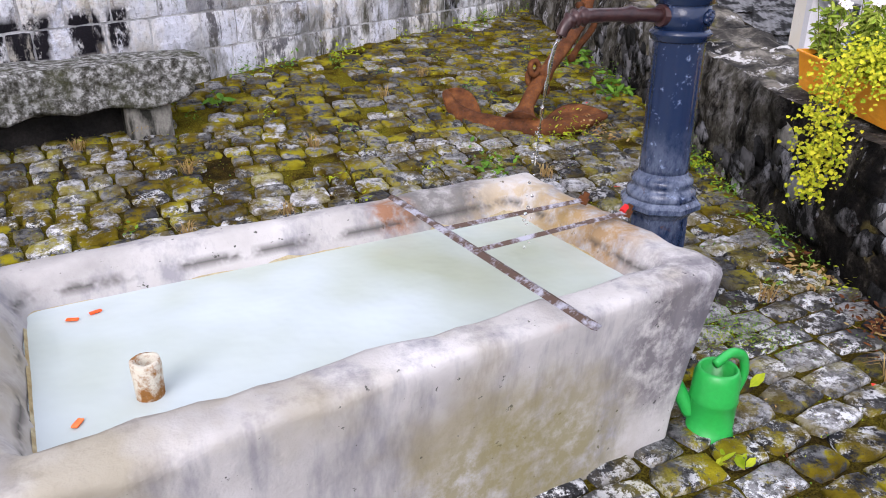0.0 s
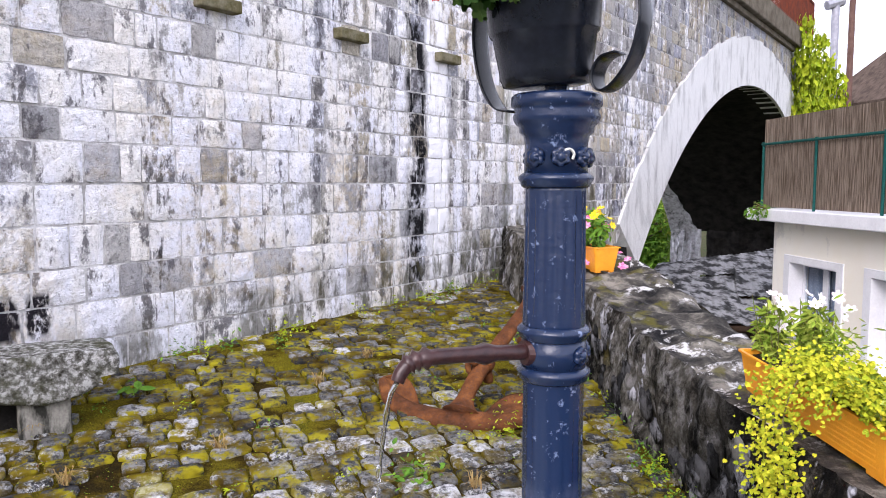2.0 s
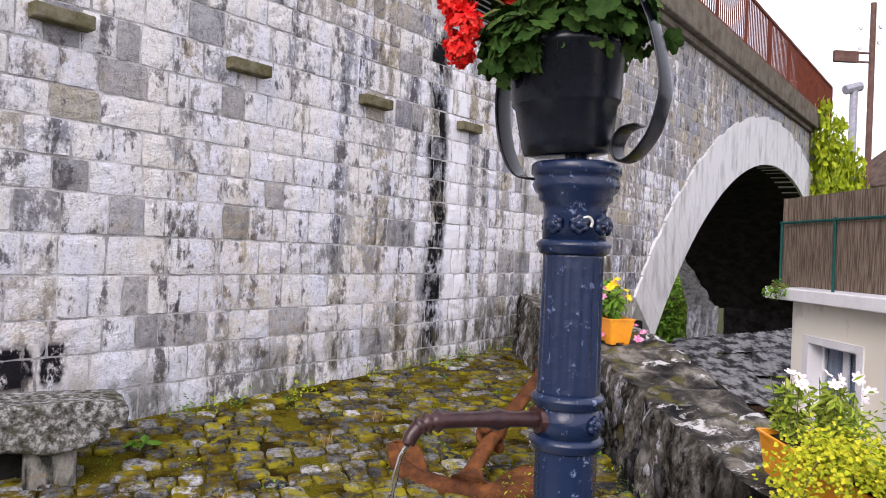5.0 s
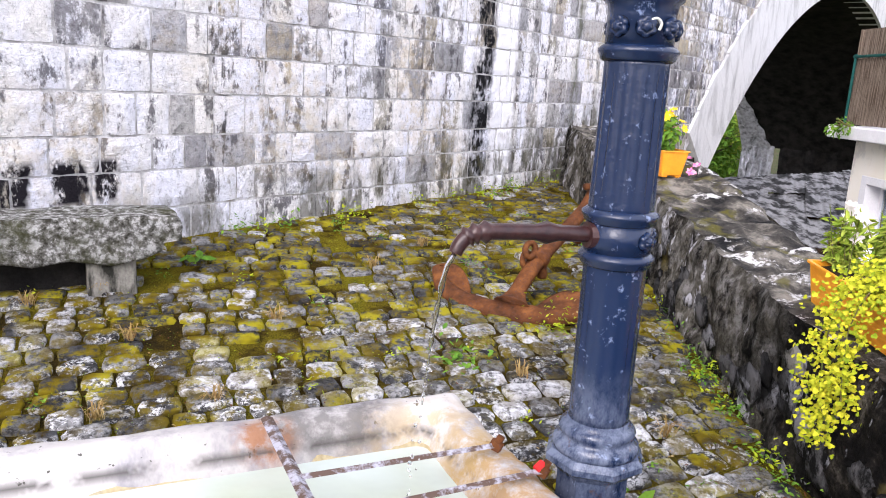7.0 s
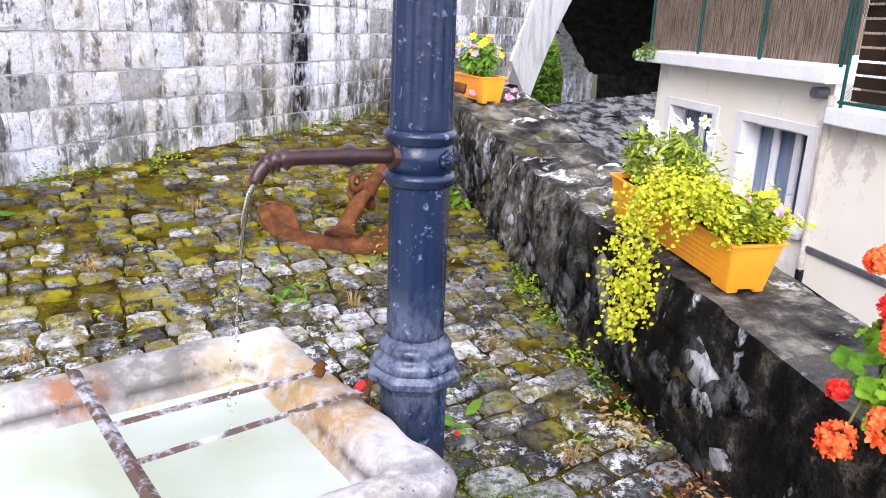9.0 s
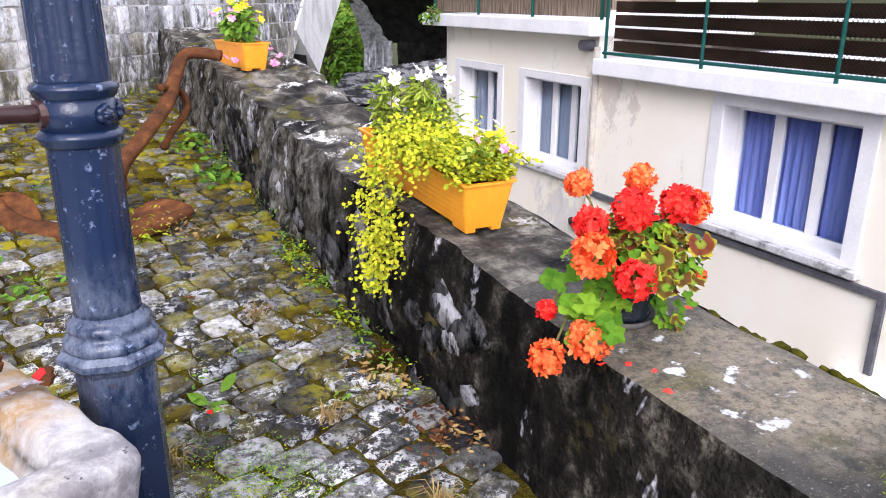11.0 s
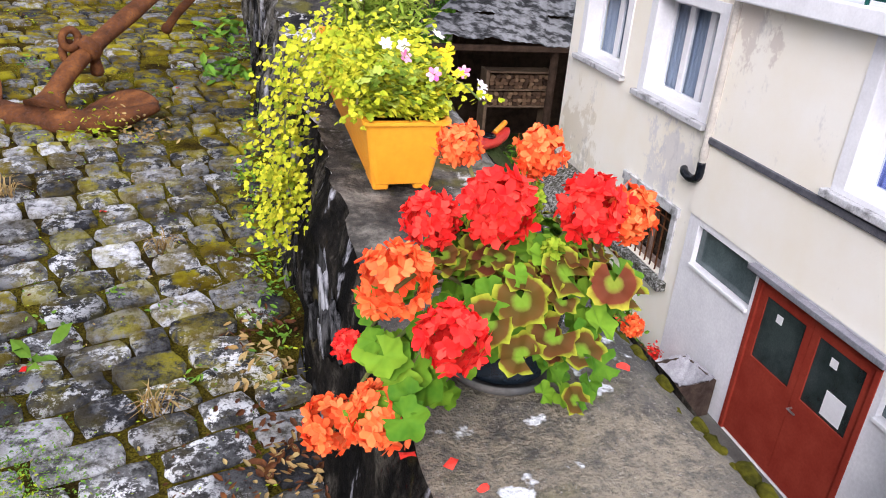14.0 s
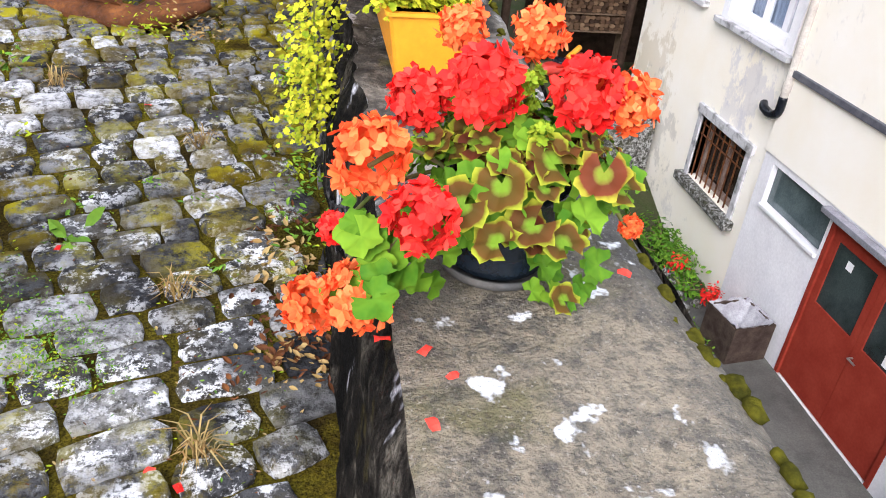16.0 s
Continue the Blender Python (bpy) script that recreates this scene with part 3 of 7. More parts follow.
def parapet_cap(u, v):
    y = -2.0 + 12.0 * u
    if v == 0:
        return parapet_face(u, 1.0)
    a, b = parapet_in(y) + 0.025, parapet_out(y) - 0.02
    x = a + (b - a) * v
    edge = min(v, 1 - v)
    rough = np.interp(y, [2.2, 4.5], [0.014, 0.07])
    z = parapet_top(y) + jitter((x, y, 4), 5.0, 0.02) * max(0, 1 - v * 8) + (jitter((x, y, 0), 3.4, rough) + jitter((x, y, 2), 9.0, rough * 0.5)) * min(1, v * 6)
    return Vector((x, y, z - 0.03 * max(0, 1 - edge * 10) * (v > 0.5)))
SPLIT = 4.55 / 12.0
bm2, bm3 = bmesh.new(), bmesh.new()
grid(bm2, 121, 22, lambda u, v: parapet_cap(u * SPLIT, v) + Vector((0, 0, 0.006 * (v > 0))))
grid(bm3, 199, 22, lambda u, v: parapet_cap(SPLIT + u * (1 - SPLIT), v))
def parapet_back(u, v):
    y = -2.0 + 12.0 * u
    top = parapet_top(y) - 0.03
    return Vector((parapet_out(y) - 0.02 + 0.25 * v + jitter((y, v * 9, 3), 2.0, 0.04), y, top + (-4.7 - top) * v))
grid(bm, 60, 24, parapet_back)
parapet = tagged(part("wall_parapet", bm, PARAPET, smooth=True), "low rubble wall blackened and streaked by damp", "wall", kind="structure")
part("coping", bm2, COPING, parapet, "worn sandy coping with pale lichen", smooth=True)
RUBBLE = material("pale_rubble_stone", lambda nt: mixc(nt, step(nt, nz(nt, 7, 6, 0.75, (1, 1, 0.6), 4.0), 0.46, 0.58), ramp(nt, piece_random(nt), [(0.0, (0.03, 0.03, 0.03)), (0.5, (0.10, 0.098, 0.10)), (0.8, (0.26, 0.26, 0.28)), (0.9, (0.45, 0.45, 0.48)), (1.0, (0.09, 0.08, 0.04))]), (0.010, 0.010, 0.010)), 0.9, bump=fine_bump(30), dist=0.02)
rng = random.Random(55)
for i in range(90):
    y = rng.uniform(2.6, 7.0)
    u = (y + 2.0) / 12.0
    v = rng.uniform(0.10, 0.78) ** 1.2
    p = parapet_face(u, v)
    bm = bmesh.new()
    r = rng.uniform(0.05, 0.13)
    bmesh.ops.create_icosphere(bm, subdivisions=2, radius=1)
    for q in bm.verts:
        f = (abs(q.co.y) ** 4 + abs(q.co.z) ** 4 + 0.3) ** -0.25
        q.co = Vector((q.co.x * 0.015, q.co.y * f * r, q.co.z * f * r * 0.72)) + Vector((jitter(q.co * 2 + p, 1.5, 0.01), jitter(q.co + p * 3, 1.6, r * 0.6), jitter(q.co - p * 3, 1.6, r * 0.6)))
    bmesh.ops.rotate(bm, cent=(0, 0, 0), matrix=Matrix.Rotation(rng.uniform(-0.4, 0.4), 3, "X"), verts=bm.verts)
    bmesh.ops.translate(bm, vec=p, verts=bm.verts)
    part("stone", bm, RUBBLE, parapet, smooth=True)
part("coping", bm3, OLDCOPING, parapet, "old black coping stones with flaky white lichen", smooth=True)

# ---- railway bridge: wall, arch and tunnel ----
ARC_S, ARC_Z, ARC_R, RING_R = 19.3, -7.5, 11.87, 13.1
WALL_S0, WALL_S1, WALL_TOP = -9.0, 23.8, 6.0
bm = bmesh.new()
def core(u, v):
    """The wall's mortar core, behind its facing; its lower edge follows the arch."""
    s = WALL_S0 + (WALL_S1 - WALL_S0) * u
    d = RING_R ** 2 - (s - ARC_S) ** 2
    low = max(-4.7, ARC_Z + math.sqrt(d) - 0.4) if d > 0 else -4.7
    return on_bridge(s, low + (WALL_TOP - low) * v, 0.004)
grid(bm, 130, 4, core)
bridge = tagged(part("wall_bridge", bm, MORTAR), "tall ashlar bridge wall with white lime bloom and black runs", "wall", kind="structure")
# vault
bm = bmesh.new()
a0 = math.asin(min(1, (ARC_S - 9.9) / ARC_R))
def vault(u, v):
    a = -a0 * 1.0 + 2 * a0 * u
    return on_bridge(ARC_S + ARC_R * math.sin(a), ARC_Z + ARC_R * math.cos(a), -0.02 - 5.4 * v)
grid(bm, 40, 8, vault)
# near-black colour stands in for shade under the arch and the bench
SHADESTONE = material("shade_dark_stone", two_tone((0.012, 0.012, 0.012), (0.035, 0.032, 0.03), 3), 0.95, bump=fine_bump(10), dist=0.03)
part("vault", bm, SHADESTONE, bridge, "dark sooty barrel vault under the arch")
JAMB = material("lit_streaked_jamb", two_tone((0.62, 0.62, 0.66), (0.07, 0.07, 0.065), 2.2, 0.52, 0.62, grain=6, amount=0.5, stretch=(1, 1, 0.3)), 0.9, bump=fine_bump(8), dist=0.05)
# jambs painted as in shade; the last stretch pale, as lit from behind
for s0, o0, o1, m in ((9.9, 0, -5.4, SHADESTONE), (28.7, 0, -3.9, SHADESTONE), (28.7, -4.1, -5.4, JAMB)):
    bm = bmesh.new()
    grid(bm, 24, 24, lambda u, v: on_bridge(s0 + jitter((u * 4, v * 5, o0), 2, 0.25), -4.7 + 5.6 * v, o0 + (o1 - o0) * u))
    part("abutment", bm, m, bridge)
# the far jamb's outer end, streaked, painted pale as if lit from behind
bm = bmesh.new()
def washed(u, v):
    a = math.asin((28.75 - ARC_S) / ARC_R) - 0.30 * v
    return on_bridge(ARC_S + (ARC_R - 0.06) * math.sin(a) + 0.05 * jitter((u * 5, v * 6, 2), 2, 1), ARC_Z + (ARC_R - 0.06) * math.cos(a), -4.2 - 1.2 * u - (1 - u) * (0.9 * v + 0.15 * jitter((v * 9, 1, 1), 1, 1)))
grid(bm, 12, 20, washed)
part("abutment", bm, JAMB, bridge)
# ring of voussoirs
n_v = 34
for i in range(n_v):
    b0 = -0.86 + 1.25 * i / n_v
    b1 = -0.86 + 1.25 * (i + 1) / n_v - 0.0006
    bm = bmesh.new()
    r1 = RING_R + 0.025 * ((i * 7) % 3 - 1)
    vs = []
    for out in (0.06, -0.5):
        for a, r in ((b0, ARC_R), (b1, ARC_R), (b1, r1), (b0, r1)):
            vs.append(bm.verts.new(on_bridge(ARC_S + r * math.sin(a), ARC_Z + r * math.cos(a), out)))
    for f in ((0, 1, 2, 3), (7, 6, 5, 4), (0, 4, 5, 1), (1, 5, 6, 2), (2, 6, 7, 3), (3, 7, 4, 0)):
        bm.faces.new([vs[k] for k in f])
    bmesh.ops.recalc_face_normals(bm, faces=bm.faces)
    part("voussoir", bm, VOUSSOIR, bridge)
# string course under the rail
BAND = material("mossy_string_course", two_tone((0.12, 0.10, 0.075), (0.20, 0.175, 0.14), 3), 0.9, bump=fine_bump(14), dist=0.02)
bm = bmesh.new()
box(bm, (WALL_S0, -0.6, 5.98), (WALL_S1, 0.12, 6.12), 0.02)
box(bm, (WALL_S0, -0.6, 6.12), (WALL_S1 + 0.2, 0.26, 6.72), 0.03)
bmesh.ops.transform(bm, matrix=BRIDGE, verts=bm.verts)
part("string_course", bm, BAND, bridge, "projecting dark mossy stone string course")
bm = bmesh.new()
box(bm, (WALL_S0, -6.0, 5.9), (60, -0.6, 6.3))
bmesh.ops.transform(bm, matrix=BRIDGE, verts=bm.verts)
part("deck", bm, BAND, bridge)

# ---- house ----
HX = 7.7
bm = bmesh.new()
grid(bm, 12, 4, lambda u, v: on_bridge(WALL_S1 + 16 * u, -4.7 + (11.1 - 1.5 * u) * v, -0.25))
part("wing_wall", bm, ASHLAR, bridge)

# the vent grille and the four ledges
VENT_DARK = material("dark_opening", (0.012, 0.012, 0.012), 0.9)
LOUVRE = material("grey_louvre", two_tone((0.20, 0.20, 0.20), (0.28, 0.27, 0.26), 12), 0.5, 0.4)
vent = thing("vent_grille", "grey metal louvred grille set in the bridge wall", "vent")
bm = bmesh.new()
box(bm, (3.66, 0.035, 4.42), (4.62, 0.05, 5.2))
bmesh.ops.transform(bm, matrix=BRIDGE, verts=bm.verts)
part("backing", bm, VENT_DARK, vent)
for k in range(10):
    bm = bmesh.new()
    box(bm, (3.68, -0.012, -0.004), (4.60, 0.03, 0.012))
    bmesh.ops.transform(bm, matrix=BRIDGE @ pose(0, 0.075, 4.46 + k * 0.072, -35), verts=bm.verts)
    part("slat", bm, LOUVRE, vent)
bm = bmesh.new()
for lo, hi in (((3.62, 0.04, 4.38), (4.66, 0.1, 4.42)), ((3.62, 0.04, 5.2), (4.66, 0.1, 5.24)), ((3.62, 0.04, 4.42), (3.66, 0.1, 5.2)), ((4.62, 0.04, 4.42), (4.66, 0.1, 5.2))):
    box(bm, lo, hi)
bmesh.ops.transform(bm, matrix=BRIDGE, verts=bm.verts)
part("frame", bm, LOUVRE, vent)
LEDGE = material("mossy_ledge", two_tone((0.10, 0.09, 0.04), (0.22, 0.20, 0.14), 9), 0.95, bump=fine_bump(30))
for s in (-2.0, -0.5, 1.02, 2.58, 4.2):
    bm = bmesh.new()
    box(bm, (s - 0.2, -0.05, 3.1), (s + 0.2, 0.12, 3.2), 0.012, BRIDGE)
    part("ledge", bm, LEDGE, bridge)

# the rail on the bridge
railing = thing("railing", "rust-red iron railing with upright bars on the bridge", "railing", at=tuple(on_bridge(0, 6.72)))
RAILRUST = material("rust_red_paint", two_tone((0.20, 0.055, 0.03), (0.11, 0.04, 0.03), 5), 0.7, 0.2)
def bar_on_bridge(bm, s0, s1, z0, z1, o0, o1):
    box(bm, (s0, o0, z0), (s1, o1, z1), 0, BRIDGE)
    bmesh.ops.transform(bm, matrix=Matrix.Translation(-on_bridge(0, 6.72)), verts=bm.verts)
for z0, z1 in ((6.80, 6.85), (7.98, 8.05)):
    bm = bmesh.new()
    bar_on_bridge(bm, -2, 26.6, z0, z1, 0.10, 0.16)
    part("rail", bm, RAILRUST, railing)
bm = bmesh.new()
box(bm, (-0.011, -0.011, 0.1), (0.011, 0.011, 1.28))
bar_mesh = part("bar", bm, RAILRUST, railing)
bar_mesh.location = WALL_DIR * 4 + WALL_OUT * 0.13
for i in range(1, 151):
    o = bar_mesh.copy()
    scene.collection.objects.link(o)
    o.location = WALL_DIR * (4 + 0.15 * i) + WALL_OUT * 0.13
bm = bmesh.new()
box(bm, (-0.03, -0.03, 0), (0.03, 0.03, 1.33))
post0 = part("post", bm, RAILRUST, railing)
post0.location = WALL_DIR * 4.075 + WALL_OUT * 0.13
for i in range(1, 11):
    o = post0.copy()
    scene.collection.objects.link(o)
    o.location = WALL_DIR * (4.075 + 2.25 * i) + WALL_OUT * 0.13


# ---- leaves and flowers ----
def leaf_shape(kind):
    """Outline of a leaf of length 1 from its stalk, with a lifted middle."""
    if kind == "ivy":
        pol = [(0, 0), (0.32, 0.08), (0.52, 0.32), (0.30, 0.48), (0.34, 0.74), (0.0, 1.0), (-0.34, 0.74), (-0.30, 0.48), (-0.52, 0.32), (-0.32, 0.08)]
    elif kind == "blade":
        pol = [(0, 0), (0.05, 0.5), (0, 1), (-0.05, 0.5)]
    elif kind == "narrow":
        pol = [(0, 0), (0.14, 0.35), (0.12, 0.7), (0, 1), (-0.12, 0.7), (-0.14, 0.35)]
    elif kind == "oval":
        pol = [(0, 0), (0.2, 0.3), (0.2, 0.65), (0, 1), (-0.2, 0.65), (-0.2, 0.3)]
    else:
        pol = [(0, 0)] + [((0.62 if k % 3 else 0.44) * math.sin(2 * math.pi * k / 16), 0.5 - (0.55 if k % 3 else 0.40) * math.cos(2 * math.pi * k / 16)) for k in range(1, 16)]
    return pol


def leaves(name, parent, mat, places, kind="ivy", label="", rng=None, droop=0.5):
    """One mesh of many leaves; places: (point, size, outward direction)."""
    rng = rng or random.Random(7)
    pol = leaf_shape(kind)
    verts, faces = [], []
    for p, size, out in places:
        d = (Vector(out) + Vector((rng.uniform(-1, 1), rng.uniform(-1, 1), rng.uniform(-0.6, 0.6))) * 0.7).normalized()
        tip = (d * 0.5 + Vector((rng.uniform(-1, 1), rng.uniform(-1, 1), rng.uniform(-1, 0.3)))).normalized()
        tip = (tip - d * tip.dot(d)).normalized()
        side = tip.cross(d)
        s = size * rng.uniform(0.6, 1.25)
        base = len(verts)
        mid = Vector(p) + tip * s * 0.5 - d * s * 0.12
        verts.append(mid)
        for a, b in pol:
            verts.append(Vector(p) + side * (a * s) + tip * (b * s) - d * (s * droop * 0.3 * (b - 0.5) ** 2))
        n = len(pol)
        for k in range(n):
            faces.append((base, base + 1 + k, base + 1 + (k + 1) % n))
    ob = joined(name, [tuple(v) for v in verts], faces, mat, parent)
    if label:
        tagged(ob, label)
    return ob


def scatter(rng, n, centre, radii, size, shell=0.55):
    """Places over a rounded clump."""
    out = []
    c = Vector(centre)
    for _ in range(n):
        d = Vector((rng.gauss(0, 1), rng.gauss(0, 1), rng.gauss(0, 1))).normalized()
        r = shell + (1 - shell) * rng.random()
        r *= 1 + 0.25 * noise.noise(d * 2.3 + c)
        out.append((c + Vector((d.x * radii[0], d.y * radii[1], d.z * radii[2])) * r, size, d + Vector((0, 0, 0.5))))
    return out


def floret_head(rng, n=84, r=0.046, petal=0.0128):
    """A round head of five-petalled florets."""
    verts, faces = [], []
    for i in range(n):
        d = Vector((rng.gauss(0, 1), rng.gauss(0, 1), rng.gauss(0.35, 1))).normalized()
        c = d * r * rng.uniform(0.75, 1.1)
        a = d.orthogonal().normalized()
        b = d.cross(a)
        t0 = rng.random() * 6
        for k in range(5):
            w = t0 + k * 2 * math.pi / 5
            u = a * math.cos(w) + b * math.sin(w)
            v = d.cross(u)
            s = petal * rng.uniform(0.8, 1.25)
            j = len(verts)
            lift = d * s * rng.uniform(0.0, 1.1)
            verts += [c, c + u * s * 0.7 + v * s * 0.5 + lift * 0.6, c + u * s * 1.3 + v * s * 0.2 + lift, c + u * s * 1.25 - v * s * 0.3 + lift * 0.8, c + u * s * 0.65 - v * s * 0.55 + lift * 0.4]
            faces += [(j, j + 1, j + 2), (j, j + 2, j + 3), (j, j + 3, j + 4)]
    return [tuple(v) for v in verts], faces


IVY = material("golden_ivy_leaf", leafy((0.11, 0.20, 0.01), (0.44, 0.48, 0.02), (0.68, 0.60, 0.04)), 0.5)
FRESH = material("pale_narrow_leaf", leafy((0.13, 0.24, 0.02), (0.27, 0.38, 0.04), (0.46, 0.50, 0.10)), 0.5)
WILD = material("green_weed_leaf", leafy((0.05, 0.13, 0.02), (0.11, 0.25, 0.03), (0.22, 0.36, 0.04)), 0.55)
DARKLEAF = material("dark_geranium_leaf", leafy((0.012, 0.035, 0.008), (0.03, 0.085, 0.016), (0.075, 0.12, 0.03)), 0.5)
BUSH = material("bush_leaf", leafy((0.03, 0.10, 0.012), (0.08, 0.21, 0.02), (0.18, 0.34, 0.03)), 0.6)
WALLIVY = material("sunlit_creeper_leaf", leafy((0.16, 0.26, 0.01), (0.30, 0.38, 0.015), (0.42, 0.46, 0.03)), 0.55)
STRAW = material("dry_grass", leafy((0.30, 0.20, 0.07), (0.45, 0.36, 0.16), (0.25, 0.13, 0.05)), 0.8)
RED = material("scarlet_petal", leafy((0.60, 0.005, 0.007), (0.88, 0.018, 0.018), (0.95, 0.09, 0.06)), 0.45)
SALMON = material("salmon_petal", leafy((0.88, 0.05, 0.012), (0.96, 0.15, 0.03), (0.99, 0.29, 0.10)), 0.45)
WHITEPETAL = material("white_petal", leafy((0.75, 0.74, 0.72), (0.85, 0.84, 0.84), (0.80, 0.60, 0.66)), 0.5)
YELLOWPETAL = material("yellow_petal", leafy((0.80, 0.60, 0.02), (0.88, 0.70, 0.03), (0.85, 0.5, 0.02)), 0.5)
PINKPETAL = material("pink_petal", leafy((0.70, 0.10, 0.35), (0.80, 0.30, 0.50), (0.82, 0.5, 0.6)), 0.5)
STALK = material("green_stalk", two_tone((0.14, 0.20, 0.05), (0.20, 0.14, 0.07), 20), 0.6)

# creeper on the wing wall, right of the arch
rng = random.Random(3)
creeper = thing("creeper", "yellow-green climbing creeper over the end of the bridge", "creeper", kind="stuff")
pl = []
for _ in range(4200):
    s, z = rng.uniform(23.5, 33.0), rng.uniform(1.0, 7.3)
    if z > 7.2 - 0.14 * (s - 23.7) + 0.5 * noise.noise(Vector((s, z, 0))):
        continue
    pl.append((on_bridge(s, z, rng.uniform(-0.1, 0.6 + 0.35 * noise.noise(Vector((s * 1.3, z * 1.3, 1))))), 0.26, WALL_OUT))
leaves("foliage", creeper, WALLIVY, pl, "ivy", rng=rng)


# ---- the trough ----
TROUGH_AT = pose(0.91, 2.04, 0, 0, 0, 23.5)
trough = thing("stone_trough", "pale stone fountain trough full of milky water", "trough", at=(0.91, 2.04, 0), rz=23.5)


def rounded_loop(u0, u1, v0, v1, r, n=26, k=5):
    """Points round a rectangle with rounded corners."""
    pts = []
    corners = ((u1 - r, v0 + r, -90), (u1 - r, v1 - r, 0), (u0 + r, v1 - r, 90), (u0 + r, v0 + r, 180))
    for i, (cu, cv, a0) in enumerate(corners):
        for j in range(k + 1):
            a = radians(a0 + 90 * j / k)
            pts.append((cu + r * math.cos(a), cv + r * math.sin(a)))
        nu, nv, na = corners[(i + 1) % 4]
        a = radians(na)
        e = (nu + r * math.cos(a), nv + r * math.sin(a))
        p = pts[-1]
        for j in range(1, n):
            pts.append((p[0] + (e[0] - p[0]) * j / n, p[1] + (e[1] - p[1]) * j / n))
    return pts


bm = bmesh.new()
U0, V1 = -2.04, 1.05
# insets at left, right, front, back; height; corner radius
LOOPS = [
    (0.06, 0.10, 0.05, 0.05, -0.08, 0.03), (0.05, 0.085, 0.045, 0.045, 0.12, 0.03), (0.03, 0.05, 0.03, 0.03, 0.32, 0.03),
    (0.01, 0.02, 0.012, 0.012, 0.48, 0.03), (0.002, 0.002, 0.002, 0.002, 0.57, 0.035), (0.0, 0.0, 0.0, 0.0, 0.598, 0.035), (0.003, 0.003, 0.003, 0.003, 0.611, 0.037),
    (0.013, 0.012, 0.012, 0.013, 0.622, 0.042), (0.03, 0.03, 0.03, 0.03, 0.627, 0.05), (0.08, 0.07, 0.065, 0.065, 0.631, 0.05), (0.125, 0.105, 0.10, 0.09, 0.630, 0.05), (0.145, 0.118, 0.116, 0.104, 0.624, 0.05),
    (0.158, 0.126, 0.125, 0.116, 0.610, 0.05), (0.178, 0.142, 0.135, 0.134, 0.575, 0.045), (0.20, 0.165, 0.15, 0.165, 0.53, 0.04), (0.22, 0.19, 0.17, 0.185, 0.42, 0.04), (0.25, 0.22, 0.2, 0.21, 0.2, 0.04),
]
rings = []
for a, b, c, d, z, r in LOOPS:
    ring = []
    for u, v in rounded_loop(U0 + a, -b, c, V1 - d, r):
        # the front wall runs slightly out of square; its edges are knocked about
        v += 0.045 * u * max(0.0, 1 - v / 0.5)
        p = Vector((u, v, z))
        if 0.585 < z < 0.63:
            chip = max(0.0, noise.noise(Vector((u * 6, v * 6, 3))) - 0.28)
            p.z -= 0.045 * chip
        q = 0.010 * noise.noise(p * 5) + 0.007 * noise.noise(p * 14)
        ring.append(bm.verts.new(p + Vector((q, q * 0.8, q * 0.9 + (0.006 * noise.noise(Vector((u * 2.2, v * 2.2, 7))) if 0.55 < z else 0)))))
    rings.append(ring)
for a, b in zip(rings, rings[1:]):
    n = len(a)
    for i in range(n):
        bm.faces.new((a[i], a[(i + 1) % n], b[(i + 1) % n], b[i]))
bm.faces.new(rings[-1])
bmesh.ops.recalc_face_normals(bm, faces=bm.faces)
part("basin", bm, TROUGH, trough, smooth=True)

bm = bmesh.new()
grid(bm, 24, 12, lambda a, b: TROUGH_AT @ Vector((U0 + 0.17 + (1.71) * a, 0.06 + 0.84 * b, 0.528)))
tagged(part("water", bm, WATER, smooth=True), "still milky pale-green water in the trough", "water", kind="structure")
SCUM = material("ochre_waterline", two_tone((0.40, 0.30, 0.14), (0.50, 0.45, 0.30), 9), 0.8, bump=fine_bump(60))
bm = bmesh.new()
lo = [bm.verts.new(Vector((u, v, 0.522))) for u, v in rounded_loop(U0 + 0.205, -0.172, 0.157, V1 - 0.172, 0.04)]
hi = [bm.verts.new(Vector((u, v, 0.538 + 0.006 * noise.noise(Vector((u * 7, v * 7, 0)))))) for u, v in rounded_loop(U0 + 0.193, -0.157, 0.143, V1 - 0.157, 0.04)]
for i in range(len(lo)):
    bm.faces.new((lo[i], lo[(i + 1) % len(lo)], hi[(i + 1) % len(lo)], hi[i]))
part("waterline", bm, SCUM, trough, "ochre lime crust along the waterline")

# steel rack across the end of the trough
rack = thing("bucket_rack", "flaking steel bars laid across the trough for buckets", "rack")
A, B = Vector((-0.064, 2.652, 0.655)), Vector((0.395, 1.65, 0.668))
bm = bmesh.new()
tube(bm, [A, A.lerp(B, 0.5), B], 0.018, 4, 0.5)
part("long_bar", bm, STEEL, rack)
for tip, root in (((0.609, 2.559, 0.655), 0.33), ((0.725, 2.434, 0.652), 0.51)):
    r = A.lerp(B, root)
    bm = bmesh.new()
    tube(bm, [Vector(tip), Vector(tip).lerp(r, 0.5), r], 0.014, 4, 0.6)
    rod = part("cross_bar", bm, STEEL, rack)
    bm = bmesh.new()
    lathe(bm, [(0.02, -0.012), (0.02, 0.012), (0.012, 0.014), (0.012, 0.03)], 6, Matrix.Translation(tip) @ pose(0, 0, 0, 0, 25))
    part("bolt", bm, RUST, rod)
RUBBER = material("red_tape", (0.6, 0.03, 0.03), 0.5)
bm = bmesh.new()
